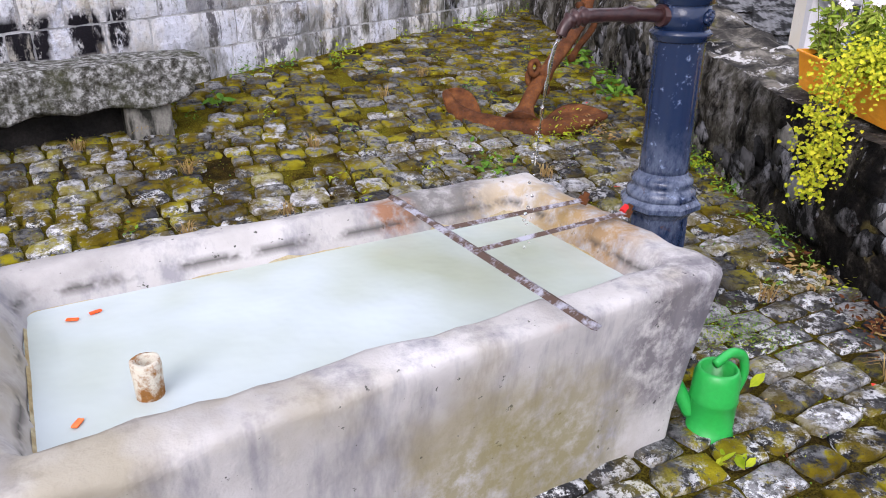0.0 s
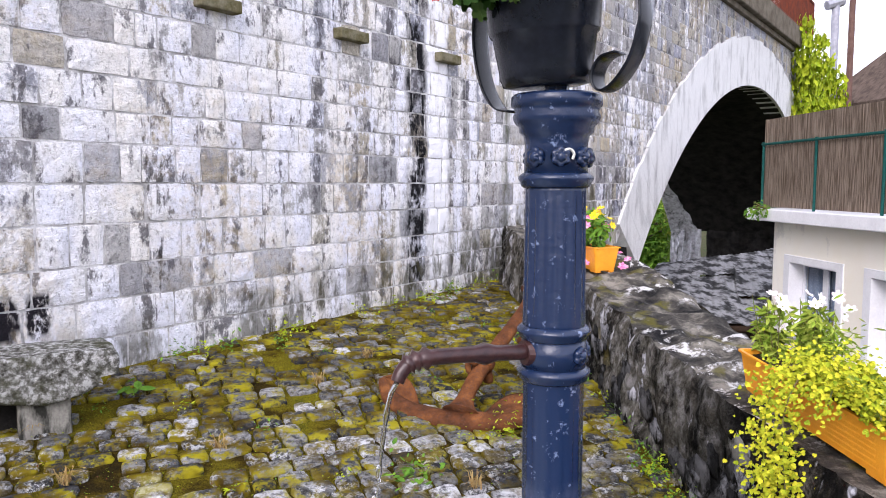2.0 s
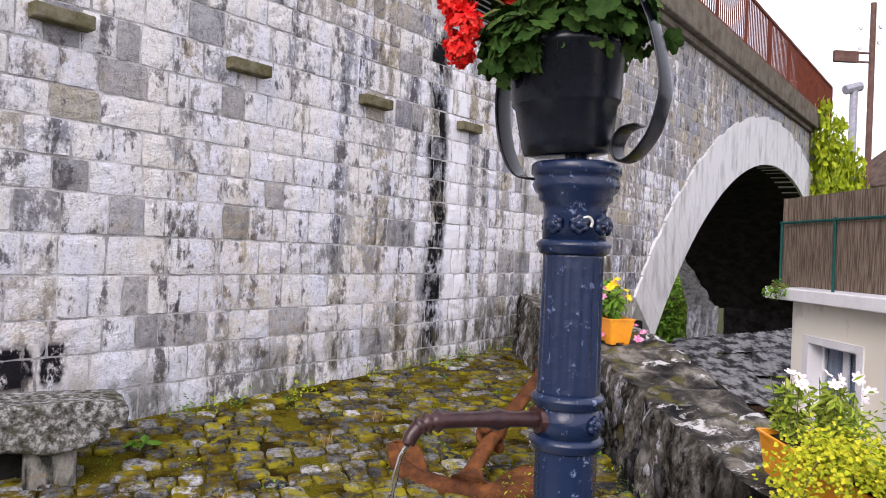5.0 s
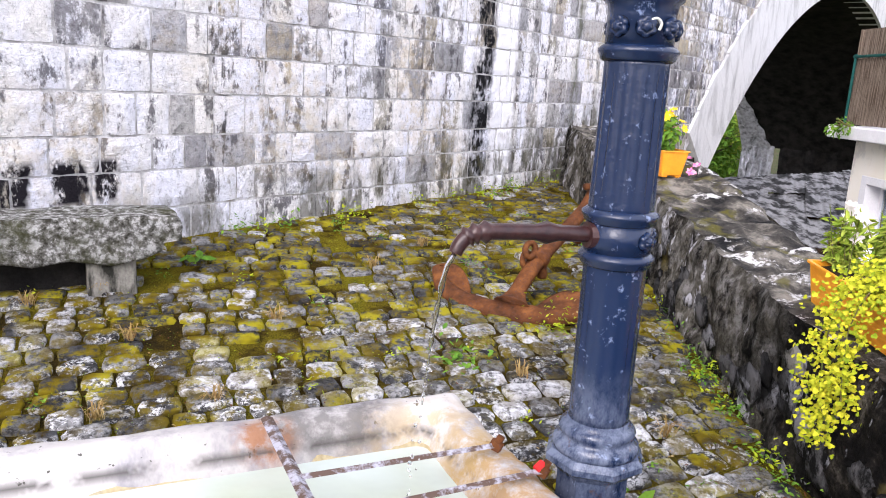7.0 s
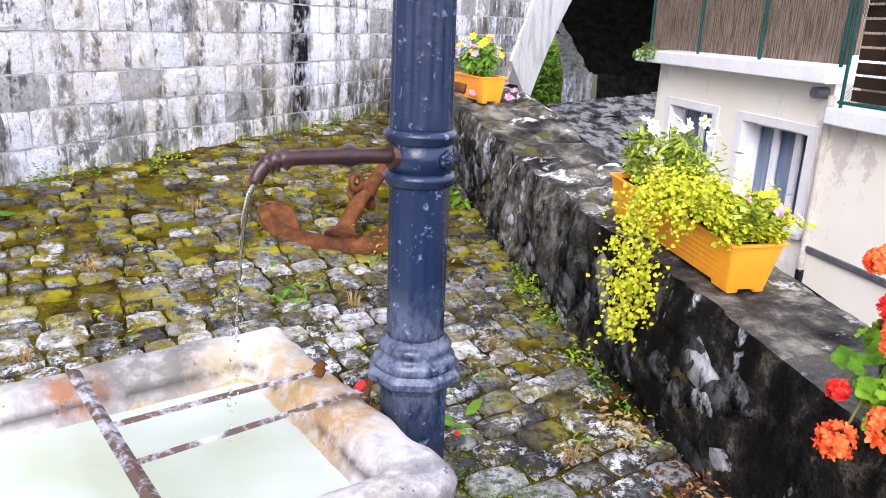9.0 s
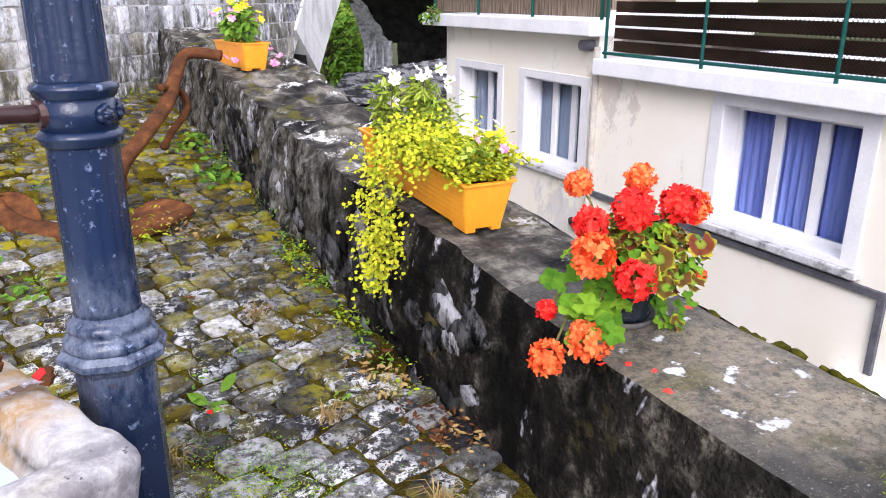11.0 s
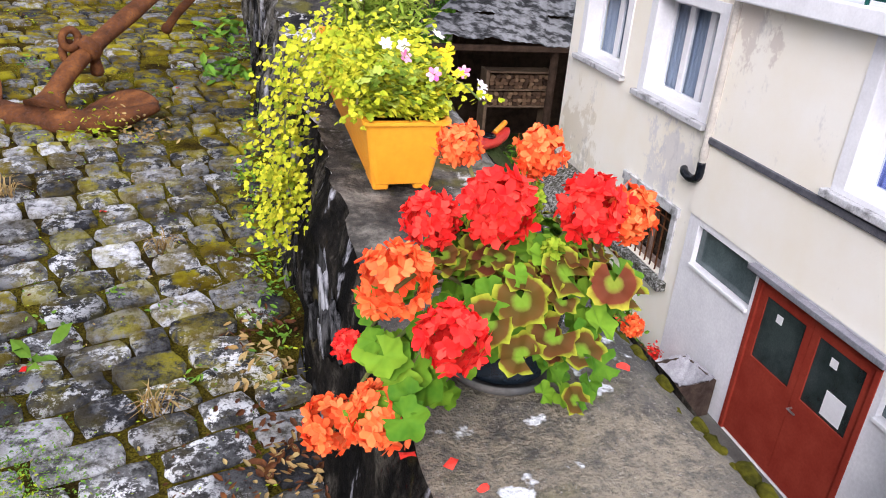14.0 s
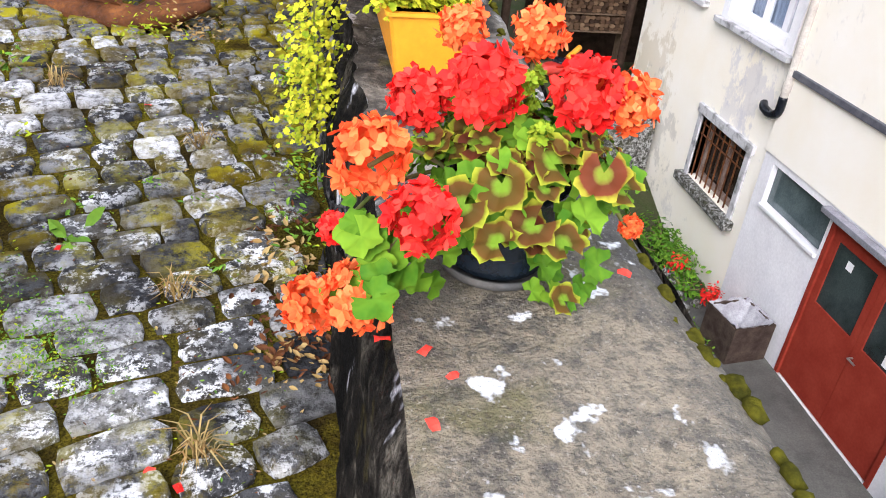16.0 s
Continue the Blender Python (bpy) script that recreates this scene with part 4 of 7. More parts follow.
tube(bm, [(0.705, 2.42, 0.662), (0.72, 2.432, 0.672), (0.735, 2.44, 0.66)], 0.012, 6)
part("red_tie", bm, RUBBER, rack, "scrap of red tie on the bar's end")

overflow = thing("overflow_pipe", "short rusty scaled overflow pipe standing in the water", "pipe", at=(-0.668, 1.675, 0.2))
bm = bmesh.new()
lathe(bm, [(0.034, 0), (0.034, 0.2), (0.036, 0.27), (0.033, 0.33), (0.036, 0.41), (0.034, 0.425), (0.025, 0.425), (0.025, 0.3)], 20)
roughen(bm, 40, 0.003)
part("pipe", bm, material("scaled_pipe", lambda nt: mixc(nt, step(nt, nz(nt, 16, 4, 0.7), 0.45, 0.58), (0.62, 0.58, 0.48), (0.28, 0.13, 0.04)), 0.8, bump=fine_bump(50)), overflow, smooth=True)
for i, (x, y, z) in enumerate(((-0.98, 2.06, 0.532), (-0.93, 2.1, 0.532), (-0.8, 1.57, 0.532), (-1.1, 1.66, 0.64))):
    petal = thing("petal", "fallen red petal floating in the trough", "petal", at=(x, y, z), rz=40 * i, group="petals in the trough")
    bm = bmesh.new()
    box(bm, (-0.017, -0.008, -0.001), (0.017, 0.008, 0.003), 0.003)
    part("blade", bm, SALMON, petal)

# ---- the fountain post ----
PX, PY = 0.889, 2.562
fountain = thing("fountain_post", "dark blue cast-iron fountain column with a brown spout", "fountain", at=(PX, PY, 0), rz=10)
bm = bmesh.new()
lathe(bm, [(0.105, -0.05), (0.105, 0.60), (0.12, 0.625)], 8)
part("plinth", bm, IRON, fountain)
bm = bmesh.new()
lathe(bm, [(0.125, 0.622), (0.143, 0.635), (0.143, 0.652), (0.128, 0.668)], 8)
part("flange", bm, IRON, fountain)
bm = bmesh.new()
lathe(bm, [(0.118, 0.666), (0.122, 0.68), (0.118, 0.695), (0.106, 0.703), (0.1, 0.712), (0.106, 0.72), (0.108, 0.73), (0.1, 0.742), (0.088, 0.748), (0.086, 0.76)], 40)
part("base_moulding", bm, IRON, fountain, smooth=True)
bm = bmesh.new()
prof = [(0.084, 0.755)] + [(0.084, 0.78 + 0.42 * i / 6) for i in range(7)] + [(0.084, 1.21)]
lathe(bm, prof, 96, flute=(16, 0.0022, 0.8, 1.19))
part("lower_shaft", bm, IRON, fountain, smooth=True)
for z in (1.221, 1.335, 1.749):
    bm = bmesh.new()
    lathe(bm, [(0.086, z - 0.022), (0.094, z - 0.016), (0.096, z - 0.006), (0.101, z), (0.101, z + 0.008), (0.092, z + 0.016), (0.085, z + 0.02)], 40)
    part("collar", bm, IRON, fountain, smooth=True)
bm = bmesh.new()
lathe(bm, [(0.088, 1.23), (0.088, 1.325)], 40)
part("spout_drum", bm, IRON, fountain, smooth=True)
bm = bmesh.new()
prof = [(0.086, 1.345)] + [(0.086 - 0.004 * i / 6, 1.36 + 0.36 * i / 6) for i in range(7)] + [(0.082, 1.735)]
lathe(bm, prof, 96, flute=(16, 0.006, 1.37, 1.72))
part("upper_shaft", bm, IRON, fountain, smooth=True)
bm = bmesh.new()
lathe(bm, [(0.086, 1.76), (0.084, 1.84), (0.088, 1.865), (0.1, 1.875), (0.1, 1.888), (0.112, 1.9), (0.118, 1.915), (0.112, 1.93), (0.116, 1.94), (0.122, 1.945), (0.122, 1.968), (0.115, 1.975)], 40)
part("capital", bm, IRON, fountain, smooth=True)
for z, rr, angles in ((1.808, 0.086, (-150, -105, -60, -15, 30, 120)), (1.278, 0.088, (-60, -5, 60))):
    for a in angles:
        ca, sa = math.cos(radians(a)), math.sin(radians(a))
        bm = bmesh.new()
        out = Vector((ca, sa, 0)).to_track_quat("Z", "Y").to_matrix().to_4x4()
        lathe(bm, [(0.027, -0.004), (0.027, 0.006), (0.023, 0.012), (0.016, 0.009), (0.014, 0.009), (0.012, 0.016), (0.004, 0.019)], 36, Matrix.Translation((rr * ca, rr * sa, z)) @ out, (6, 0.007, 0.0, 0.0125))
        part("rosette", bm, IRON, fountain, smooth=True)
def local(p):
    return fountain.matrix_basis.inverted() @ Vector(p)
bm = bmesh.new()
pts = arc([local(p) for p in ((PX - 0.06, PY - 0.02, 1.282), (0.66, 2.49, 1.290), (0.54, 2.452, 1.292), (0.49, 2.436, 1.283), (0.466, 2.426, 1.262), (0.455, 2.42, 1.238))], 6)
rad = [0.0215 if i < 12 else 0.022 - 0.005 * (i - 12) / (len(pts) - 12) for i in range(len(pts))]
for i, p in enumerate(pts):
    if i in (5, 13, 16, 19):
        rad[i] += 0.009
tube(bm, pts, rad, 16)
spout = part("spout", bm, SPOUT, fountain, "dark brown iron spout with ringed joints", smooth=True)
bm = bmesh.new()
tube(bm, [local((PX - 0.09, PY - 0.03, 1.282)), local((PX - 0.06, PY - 0.02, 1.282))], [0.034, 0.045], 16)
part("spout_collar", bm, SPOUT, spout)
bm = bmesh.new()
tube(bm, arc([local((PX + 0.01 + 0.016 * math.sin(a), PY - 0.092, 1.812 + 0.016 * math.cos(a))) for a in (-2.2, -1.2, 0.2, 1.3, 2.3)], 4), 0.004, 6)
part("bare_metal_mark", bm, material("bare_zinc", (0.6, 0.6, 0.55), 0.5, 0.5), fountain)

JET = material("clear_water", (0.95, 0.97, 1.0), 0.02)
JET.node_tree.nodes["Principled BSDF"].inputs["Transmission Weight"].default_value = 1.0
JET.node_tree.nodes["Principled BSDF"].inputs["IOR"].default_value = 1.33
jet = thing("water_jet", "thin stream of clear water falling from the spout", "water jet", at=(0.455, 2.42, 1.238))
bm = bmesh.new()
pts = [(-0.062 * math.sqrt(k / 14), -0.016 * math.sqrt(k / 14), -0.40 * (k / 14)) for k in range(15)]
tube(bm, pts, [0.0068 * (1 - 0.035 * k) + 0.002 * math.sin(k * 2.6) for k in range(15)], 8)
roughen(bm, 50, 0.004)
part("stream", bm, JET, jet, smooth=True)
rng = random.Random(5)
for k in range(26):
    bm = bmesh.new()
    f = rng.uniform(0.3, 1.0)
    bmesh.ops.create_icosphere(bm, subdivisions=1, radius=rng.uniform(0.003, 0.007), matrix=Matrix.Translation((-0.082 * math.sqrt(f) + rng.uniform(-0.012, 0.012), -0.02 + rng.uniform(-0.012, 0.012), -0.69 * f)))
    part("drop", bm, JET, jet)

# ---- flower bowl on the post ----
BLACKPLASTIC = material("black_plastic", two_tone((0.006, 0.008, 0.012), (0.011, 0.013, 0.020), 12), 0.26, spec=0.3)
bowl = thing("flower_bowl", "black bowl of red geraniums in scrolled iron straps", "planter", at=(PX, PY, 1.972), rz=8)
bowl.scale = (1.1, 1.1, 1.1)
bm = bmesh.new()
lathe(bm, [(0.085, 0.012), (0.105, 0.016), (0.109, 0.03), (0.112, 0.034), (0.113, 0.05), (0.125, 0.13), (0.131, 0.136), (0.133, 0.142), (0.144, 0.26), (0.149, 0.265), (0.150, 0.285), (0.138, 0.285), (0.13, 0.23)], 40, pose(-0.026, 0, 0.008, 2, -4, 0))
part("bowl", bm, BLACKPLASTIC, bowl, smooth=True)
bm = bmesh.new()
lathe(bm, [(0.03, 0.0), (0.03, 0.05)], 12)
part("stem", bm, IRON, bowl)
SW = radians(55)
for sx in (1, -1):
    side = [(0.15, 0.085), (0.122, 0.078), (0.104, 0.055), (0.10, 0.024), (0.116, 0.002), (0.148, 0.016), (0.182, 0.062), (0.20, 0.12), (0.205, 0.18), (0.18, 0.30), (0.135, 0.42), (0.1, 0.52), (0.05, 0.60), (0.0, 0.62), (-0.03, 0.59), (-0.02, 0.555), (0.01, 0.555)]
    if sx < 0:
        side = [(0.10, -0.03), (0.14, -0.015), (0.175, 0.06), (0.19, 0.18), (0.175, 0.3), (0.14, 0.42), (0.11, 0.5)]
    bm = bmesh.new()
    tube(bm, arc([((1.12 if sx > 0 else -1.28) * a * math.cos(SW), (-1.12 if sx > 0 else 1.28) * a * math.sin(SW), z) for a, z in side], 6), 0.034, 8, 0.11)
    part("scroll_strap", bm, BLACKPLASTIC, bowl, smooth=True)
rng = random.Random(11)
pl = scatter(rng, 820, (-0.02, 0, 0.36), (0.21, 0.2, 0.14), 0.046) + scatter(rng, 230, (-0.17, -0.05, 0.27), (0.1, 0.1, 0.09), 0.044)
leaves("foliage", bowl, DARKLEAF, pl, "round", "dark green lobed geranium leaves", rng)
HEADS = []
for s in range(3):
    v, f = floret_head(random.Random(40 + s))
    me = bpy.data.meshes.new("flower_head")
    me.from_pydata(v, [], f)
    HEADS.append(me)
def head_copy(me, mat, parent, at, size=1.0, turn=0.0, label=""):
    key = me.name + mat.name
    if key not in HEAD_CACHE:
        m2 = me.copy()
        m2.materials.append(mat)
        HEAD_CACHE[key] = m2
    ob = new("flower_head", HEAD_CACHE[key])
    ob.parent = parent
    ob.matrix_basis = pose(*at, turn * 13, turn * 7, turn * 40) @ Matrix.Diagonal((size, size, size, 1))
    if label:
        tagged(ob, label)
    return ob
HEAD_CACHE = {}
for i, (x, y, z, s) in enumerate(((-0.31, -0.05, 0.30, 0.8), (-0.33, -0.03, 0.37, 0.9), (-0.3, 0.0, 0.43, 0.7), (-0.32, -0.05, 0.24, 0.7), (-0.29, 0.02, 0.49, 0.6), (-0.17, 0.03, 0.47, 1.0), (-0.12, 0.06, 0.55, 1.0), (-0.05, 0.0, 0.6, 1.1), (0.03, -0.04, 0.6, 1.2), (0.1, 0.03, 0.56, 1.0), (0.15, 0.0, 0.5, 0.8), (0.02, 0.12, 0.58, 1.0), (-0.19, -0.02, 0.4, 0.6), (0.19, 0.05, 0.42, 0.4))):
    head_copy(HEADS[i % 3], RED, bowl, (x, y, z), s, i)
    bm = bmesh.new()
    tube(bm, arc([(x * 0.45, y * 0.4, 0.34), (x * 0.75, y * 0.7, (0.34 + z) / 2 + 0.03), (x, y, z - 0.02)], 4), 0.0035, 5)
    part("stalk", bm, STALK, bowl)

# ---- watering can ----
can = thing("watering_can", "bright green plastic watering can standing beside the trough", "watering can", at=(0.955, 2.08, -0.02), rz=25)
bm = bmesh.new()
lathe(bm, [(0.07, 0.0), (0.078, 0.008), (0.08, 0.03), (0.074, 0.034), (0.075, 0.15), (0.078, 0.155), (0.076, 0.165), (0.073, 0.24), (0.066, 0.262), (0.06, 0.27), (0.054, 0.262), (0.06, 0.2)], 32, flute=None)
part("body", bm, GREEN_PLASTIC, can, smooth=True)
bm = bmesh.new()
tube(bm, arc([(-0.02, 0.0, 0.285), (0.05, 0, 0.305), (0.115, 0, 0.27), (0.135, 0, 0.2), (0.11, 0, 0.145), (0.075, 0, 0.125)], 6), 0.014, 10, 1.25)
part("handle", bm, GREEN_PLASTIC, can, smooth=True)
bm = bmesh.new()
tube(bm, arc([(-0.05, 0.04, 0.09), (-0.075, 0.07, 0.15), (-0.10, 0.10, 0.22), (-0.12, 0.12, 0.28)], 4), [0.03 - 0.001 * k for k in range(13)], 10)
part("spout", bm, GREEN_PLASTIC, can, smooth=True)


# ---- anchor ----
anchor = thing("anchor", "large rusted iron anchor lying on the mossy cobbles", "anchor", at=(0.93, 5.2, ground_z(0.93, 5.2)))
AO = Vector(anchor.location)
def al(*p):
    return Vector(p) - AO
bm = bmesh.new()
pts = arc([al(0.42, 5.61, 0.40), al(0.47, 5.48, 0.305), al(0.60, 5.34, 0.245), al(0.78, 5.22, 0.225), al(0.95, 5.15, 0.225), al(1.12, 5.09, 0.24), al(1.30, 5.04, 0.285), al(1.47, 5.05, 0.34)], 6)
n = len(pts)
tube(bm, pts, [0.012 + 0.078 * math.sin(math.pi * min(1, max(0, (i + 1) / (n + 1)))) ** 0.7 for i in range(n)], 12, 0.8)
roughen(bm, 14, 0.006)
part("arm_bar", bm, RUST, anchor, smooth=True)
for tip, inner, lean in ((al(1.47, 5.06, 0.345), al(1.07, 5.17, 0.265), 1), (al(0.42, 5.62, 0.40), al(0.66, 5.36, 0.26), -1)):
    bm = bmesh.new()
    mid = (tip + inner) / 2
    d = (tip - inner)
    up = Vector((0.02, 0.21, 0.045)) if lean > 0 else Vector((0.05, 0.09, 0.07))
    vs = grid(bm, 12, 5, lambda u, v: inner + d * u + up * (math.sin(math.pi * u) ** 0.8) * (v * 1.2 - 0.2) + Vector((0, 0.03, 0)) * math.sin(math.pi * v))
    ext = bmesh.ops.extrude_face_region(bm, geom=list(bm.faces))
    bmesh.ops.translate(bm, vec=(0, 0.02, 0.004), verts=[g for g in ext["geom"] if isinstance(g, bmesh.types.BMVert)])
    bmesh.ops.recalc_face_normals(bm, faces=bm.faces)
    part("fluke", bm, RUST, anchor, smooth=True)
bm = bmesh.new()
pts = arc([al(0.92, 5.19, 0.28), al(0.98, 5.29, 0.40), al(1.12, 5.46, 0.55), al(1.46, 5.89, 0.82), al(1.58, 6.08, 1.0), al(1.66, 6.2, 1.13), al(1.75, 6.2, 1.17), al(1.92, 6.12, 1.15)], 7)
n = len(pts)
tube(bm, pts, [0.058 + 0.075 * max(0.0, 1 - i / 6) ** 2 - 0.016 * i / n for i in range(n)], 14, 0.8)
roughen(bm, 14, 0.005)
part("shank", bm, RUST, anchor, smooth=True)
bm = bmesh.new()
tube(bm, arc([al(1.46, 5.93, 0.97), al(1.60, 6.13, 0.93), al(1.66, 6.15, 0.80), al(1.52, 6.06, 0.64), al(1.47, 6.03, 0.57)], 5), 0.026, 10)
bmesh.ops.create_uvsphere(bm, u_segments=12, v_segments=8, radius=0.034, matrix=Matrix.Translation(al(1.46, 6.02, 0.56)))
part("stock", bm, RUST, anchor, smooth=True)
bm = bmesh.new()
c = al(1.10, 5.44, 0.54)
d = Vector((0.53, 0.65, 0.54)).normalized()
tube(bm, [c - d * 0.035, c, c + d * 0.035], [0.068, 0.074, 0.068], 12)
part("band", bm, RUST, anchor, smooth=True)
for k in range(2):
    bm = bmesh.new()
    e = al(1.03 - 0.02 * k, 5.40 + 0.02 * k, 0.60 - 0.07 * k)
    ring = [e + Vector((0.036 * math.cos(a) * (0.7 if k else 1), 0.014 * math.sin(a) + 0.02 * math.cos(a), 0.045 * math.sin(a))) for a in np.linspace(0, 2 * math.pi, 22)]
    tube(bm, ring, 0.021, 8)
    part("shackle", bm, RUST, anchor, smooth=True)
bm = bmesh.new()
tube(bm, arc([al(1.12, 5.45, 0.52), al(1.13, 5.46, 0.46), al(1.13, 5.47, 0.40)], 4), [0.035, 0.034, 0.032, 0.03, 0.03, 0.034, 0.036, 0.036, 0.03], 10)
part("pin", bm, RUST, anchor, smooth=True)

# ---- stone bench ----
bench = thing("stone_bench", "thick rough granite bench slab on short stone blocks", "bench", at=(-1.32, 5.22, ground_z(-1.32, 5.22)), rz=28)
bm = bmesh.new()
box(bm, (-2.5, -0.21, 0.205), (0.09, 0.21, 0.465), 0.022, segs=3)
bmesh.ops.subdivide_edges(bm, edges=[e for e in bm.edges if e.calc_length() > 0.1], cuts=12, use_grid_fill=True)
for v in bm.verts:
    q = v.co.copy()
    v.co += Vector((jitter(q, 4, 0.03) + jitter(q, 12, 0.012), jitter(q + Vector((5, 0, 0)), 5, 0.03) + jitter(q, 14, 0.012), jitter(q + Vector((0, 9, 0)), 4, 0.02 if q.z > 0.3 else 0.09)))
    if q.x > -0.1 and q.z < 0.3:
        v.co.x -= 0.10
part("slab", bm, GRANITE, bench, smooth=True)
PALEBLOCK = material("streaked_pale_block", two_tone((0.27, 0.26, 0.23), (0.035, 0.035, 0.03), 9, 0.42, 0.55, stretch=(1, 1, 0.3)), 0.9, bump=fine_bump(25), dist=0.01)
for x in (-0.31, -2.0):
    bm = bmesh.new()
    box(bm, (x - 0.14, -0.15, -0.12), (x + 0.14, 0.15, 0.26), 0.02)
    roughen(bm, 8, 0.015)
    part("support", bm, PALEBLOCK, bench)
# unseen filler block, near-black, added to make the gap below the slab shaded
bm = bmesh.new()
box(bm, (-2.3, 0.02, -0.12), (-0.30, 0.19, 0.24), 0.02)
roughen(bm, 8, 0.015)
part("back_block", bm, SHADESTONE, bench, "dark earthy rubble under the back of the slab")


# ---- plants on the wall ----
def orange_planter(name_at, rz, length, label):
    ob = thing("planter", label, "planter", at=name_at, rz=rz, group="orange planters on the wall")
    bm = bmesh.new()
    h, wb, wt = 0.22, 0.088, 0.122
    L = length / 2
    def ring(z, w, l, r=0.02):
        return [bm.verts.new((a, b, z)) for a, b in rounded_loop(-l, l, -w, w, r, 6, 3)]
    rr = [ring(0.016, wb - 0.01, L - 0.045), ring(0.022, wb, L - 0.035), ring(h - 0.012, wt - 0.006, L - 0.008), ring(h - 0.01, wt + 0.004, L + 0.002), ring(h, wt + 0.004, L + 0.002), ring(h, wt - 0.012, L - 0.014), ring(h - 0.03, wt - 0.016, L - 0.018)]
    for a, b in zip(rr, rr[1:]):
        for i in range(len(a)):
            bm.faces.new((a[i], a[(i + 1) % len(a)], b[(i + 1) % len(a)], b[i]))
    bm.faces.new(list(reversed(rr[0])))
    part("box", bm, ORANGE, ob)
    for sx in (-1, 1):
        for sy in (-1, 1):
            bm = bmesh.new()
            box(bm, (sx * (L - 0.1) - 0.06, sy * 0.06 - 0.024, 0), (sx * (L - 0.1) + 0.06, sy * 0.06 + 0.024, 0.03), 0.008)
            part("foot", bm, ORANGE, ob)
    for sy in (-1, 1):
        for k in range(6):
            z = 0.05 + 0.024 * k
            w = wb + (wt - 0.006 - wb) * (z - 0.022) / (h - 0.034)
            bm = bmesh.new()
            box(bm, (-L + 0.09, sy * w - 0.0007, z - 0.004), (L - 0.09, sy * w + 0.0007, z + 0.004), 0.0005)
            part("rib", bm, ORANGE, ob)
    bm = bmesh.new()
    grid(bm, 20, 6, lambda u, v: Vector((-L + 0.02 + (2 * L - 0.04) * u, -wt + 0.018 + (2 * wt - 0.036) * v, h - 0.025 + jitter((u * 9, v * 3, 1), 3, 0.01))))
    part("soil", bm, EARTH, ob)
    return ob


near_planter = orange_planter((2.305, 3.54, 0.668), 91.5, 1.08, "long orange plastic planter overflowing with golden ivy")
near_planter.matrix_basis = pose(2.305, 3.54, 0.672, 0, -3.6, 91.5)
NP = near_planter.matrix_basis
INV = NP.inverted()
rng = random.Random(21)
pl = []
def vine(pts, n, spread, size):
    line = arc([INV @ Vector(p) for p in pts], 6)
    for _ in range(n):
        p = rng.choice(line)
        q = p + Vector((rng.gauss(0, spread), rng.gauss(0, spread), rng.gauss(0, spread)))
        pl.append((q, size, Vector((rng.uniform(-1.2, 0.1), rng.uniform(0.3, 1.0), 0.9))))
    return line
STEM = []
for pts, n, spread in (
    ([(2.25, 3.50, 0.95), (2.12, 3.50, 0.98), (2.03, 3.49, 0.85), (2.0, 3.47, 0.68), (1.99, 3.43, 0.5), (2.0, 3.36, 0.40)], 230, 0.045),
    ([(2.25, 3.42, 0.95), (2.10, 3.38, 0.97), (2.02, 3.36, 0.82), (2.01, 3.34, 0.66), (2.02, 3.33, 0.52)], 170, 0.04),
    ([(2.22, 3.56, 0.95), (2.12, 3.57, 0.90), (2.05, 3.60, 0.80)], 24, 0.018),
    ([(2.22, 3.15, 0.96), (2.19, 3.05, 0.95), (2.18, 3.01, 0.90)], 60, 0.025),
    ([(2.25, 3.3, 0.95), (2.15, 3.24, 0.96), (2.10, 3.20, 0.90)], 60, 0.03),
    ([(2.35, 3.1, 0.95), (2.47, 3.08, 0.95), (2.54, 3.06, 0.90)], 14, 0.02),
    ([(2.02, 3.36, 0.6), (2.0, 3.42, 0.45), (1.97, 3.42, 0.33)], 50, 0.03),
):
    STEM.append(vine(pts, int(n * 3.4), spread * 1.15, 0.0195))
pl += [(INV @ Vector((rng.uniform(2.14, 2.46), rng.uniform(3.03, 3.62), 0.91 + abs(rng.gauss(0.0, 0.05)))), 0.0205, Vector((rng.uniform(-0.8, 0.5), rng.uniform(-0.7, 0.4), 1))) for _ in range(3600)]
pl += [(INV @ Vector((rng.uniform(2.19, 2.43), rng.uniform(2.985, 3.16), 0.868 + abs(rng.gauss(0.0, 0.035)))), 0.024, Vector((rng.uniform(-0.6, 0.6), -0.5, 1))) for _ in range(900)]
leaves("ivy_leaves", near_planter, IVY, pl, "ivy", "trailing golden-green ivy leaves", rng)
for line in STEM:
    bm = bmesh.new()
    tube(bm, line, 0.003, 5)
    part("ivy_stem", bm, STALK, near_planter)
# white-flowered plant at its far end, mixed flowers at its near end
pl = []
for k in range(60):
    cx, cy = ((2.31, 3.99), (2.41, 3.84))[k % 2]
    root = Vector((cx + rng.gauss(0, 0.025), cy + rng.gauss(0, 0.03), 0.89))
    top = root + Vector((rng.gauss(0.01, 0.05), rng.gauss(0, 0.05), rng.uniform(0.16, 0.32)))
    bm = bmesh.new()
    tube(bm, [INV @ root, INV @ root.lerp(top, 0.5), INV @ top], [0.003, 0.0025, 0.0015], 5)
    part("stem", bm, STALK, near_planter)
    for j in range(20):
        f = rng.uniform(0.1, 1.0)
        a = rng.uniform(0, 6.28)
        pl.append((INV @ root.lerp(top, f), 0.06, Vector((math.cos(a), math.sin(a) - 0.3, 0.8))))
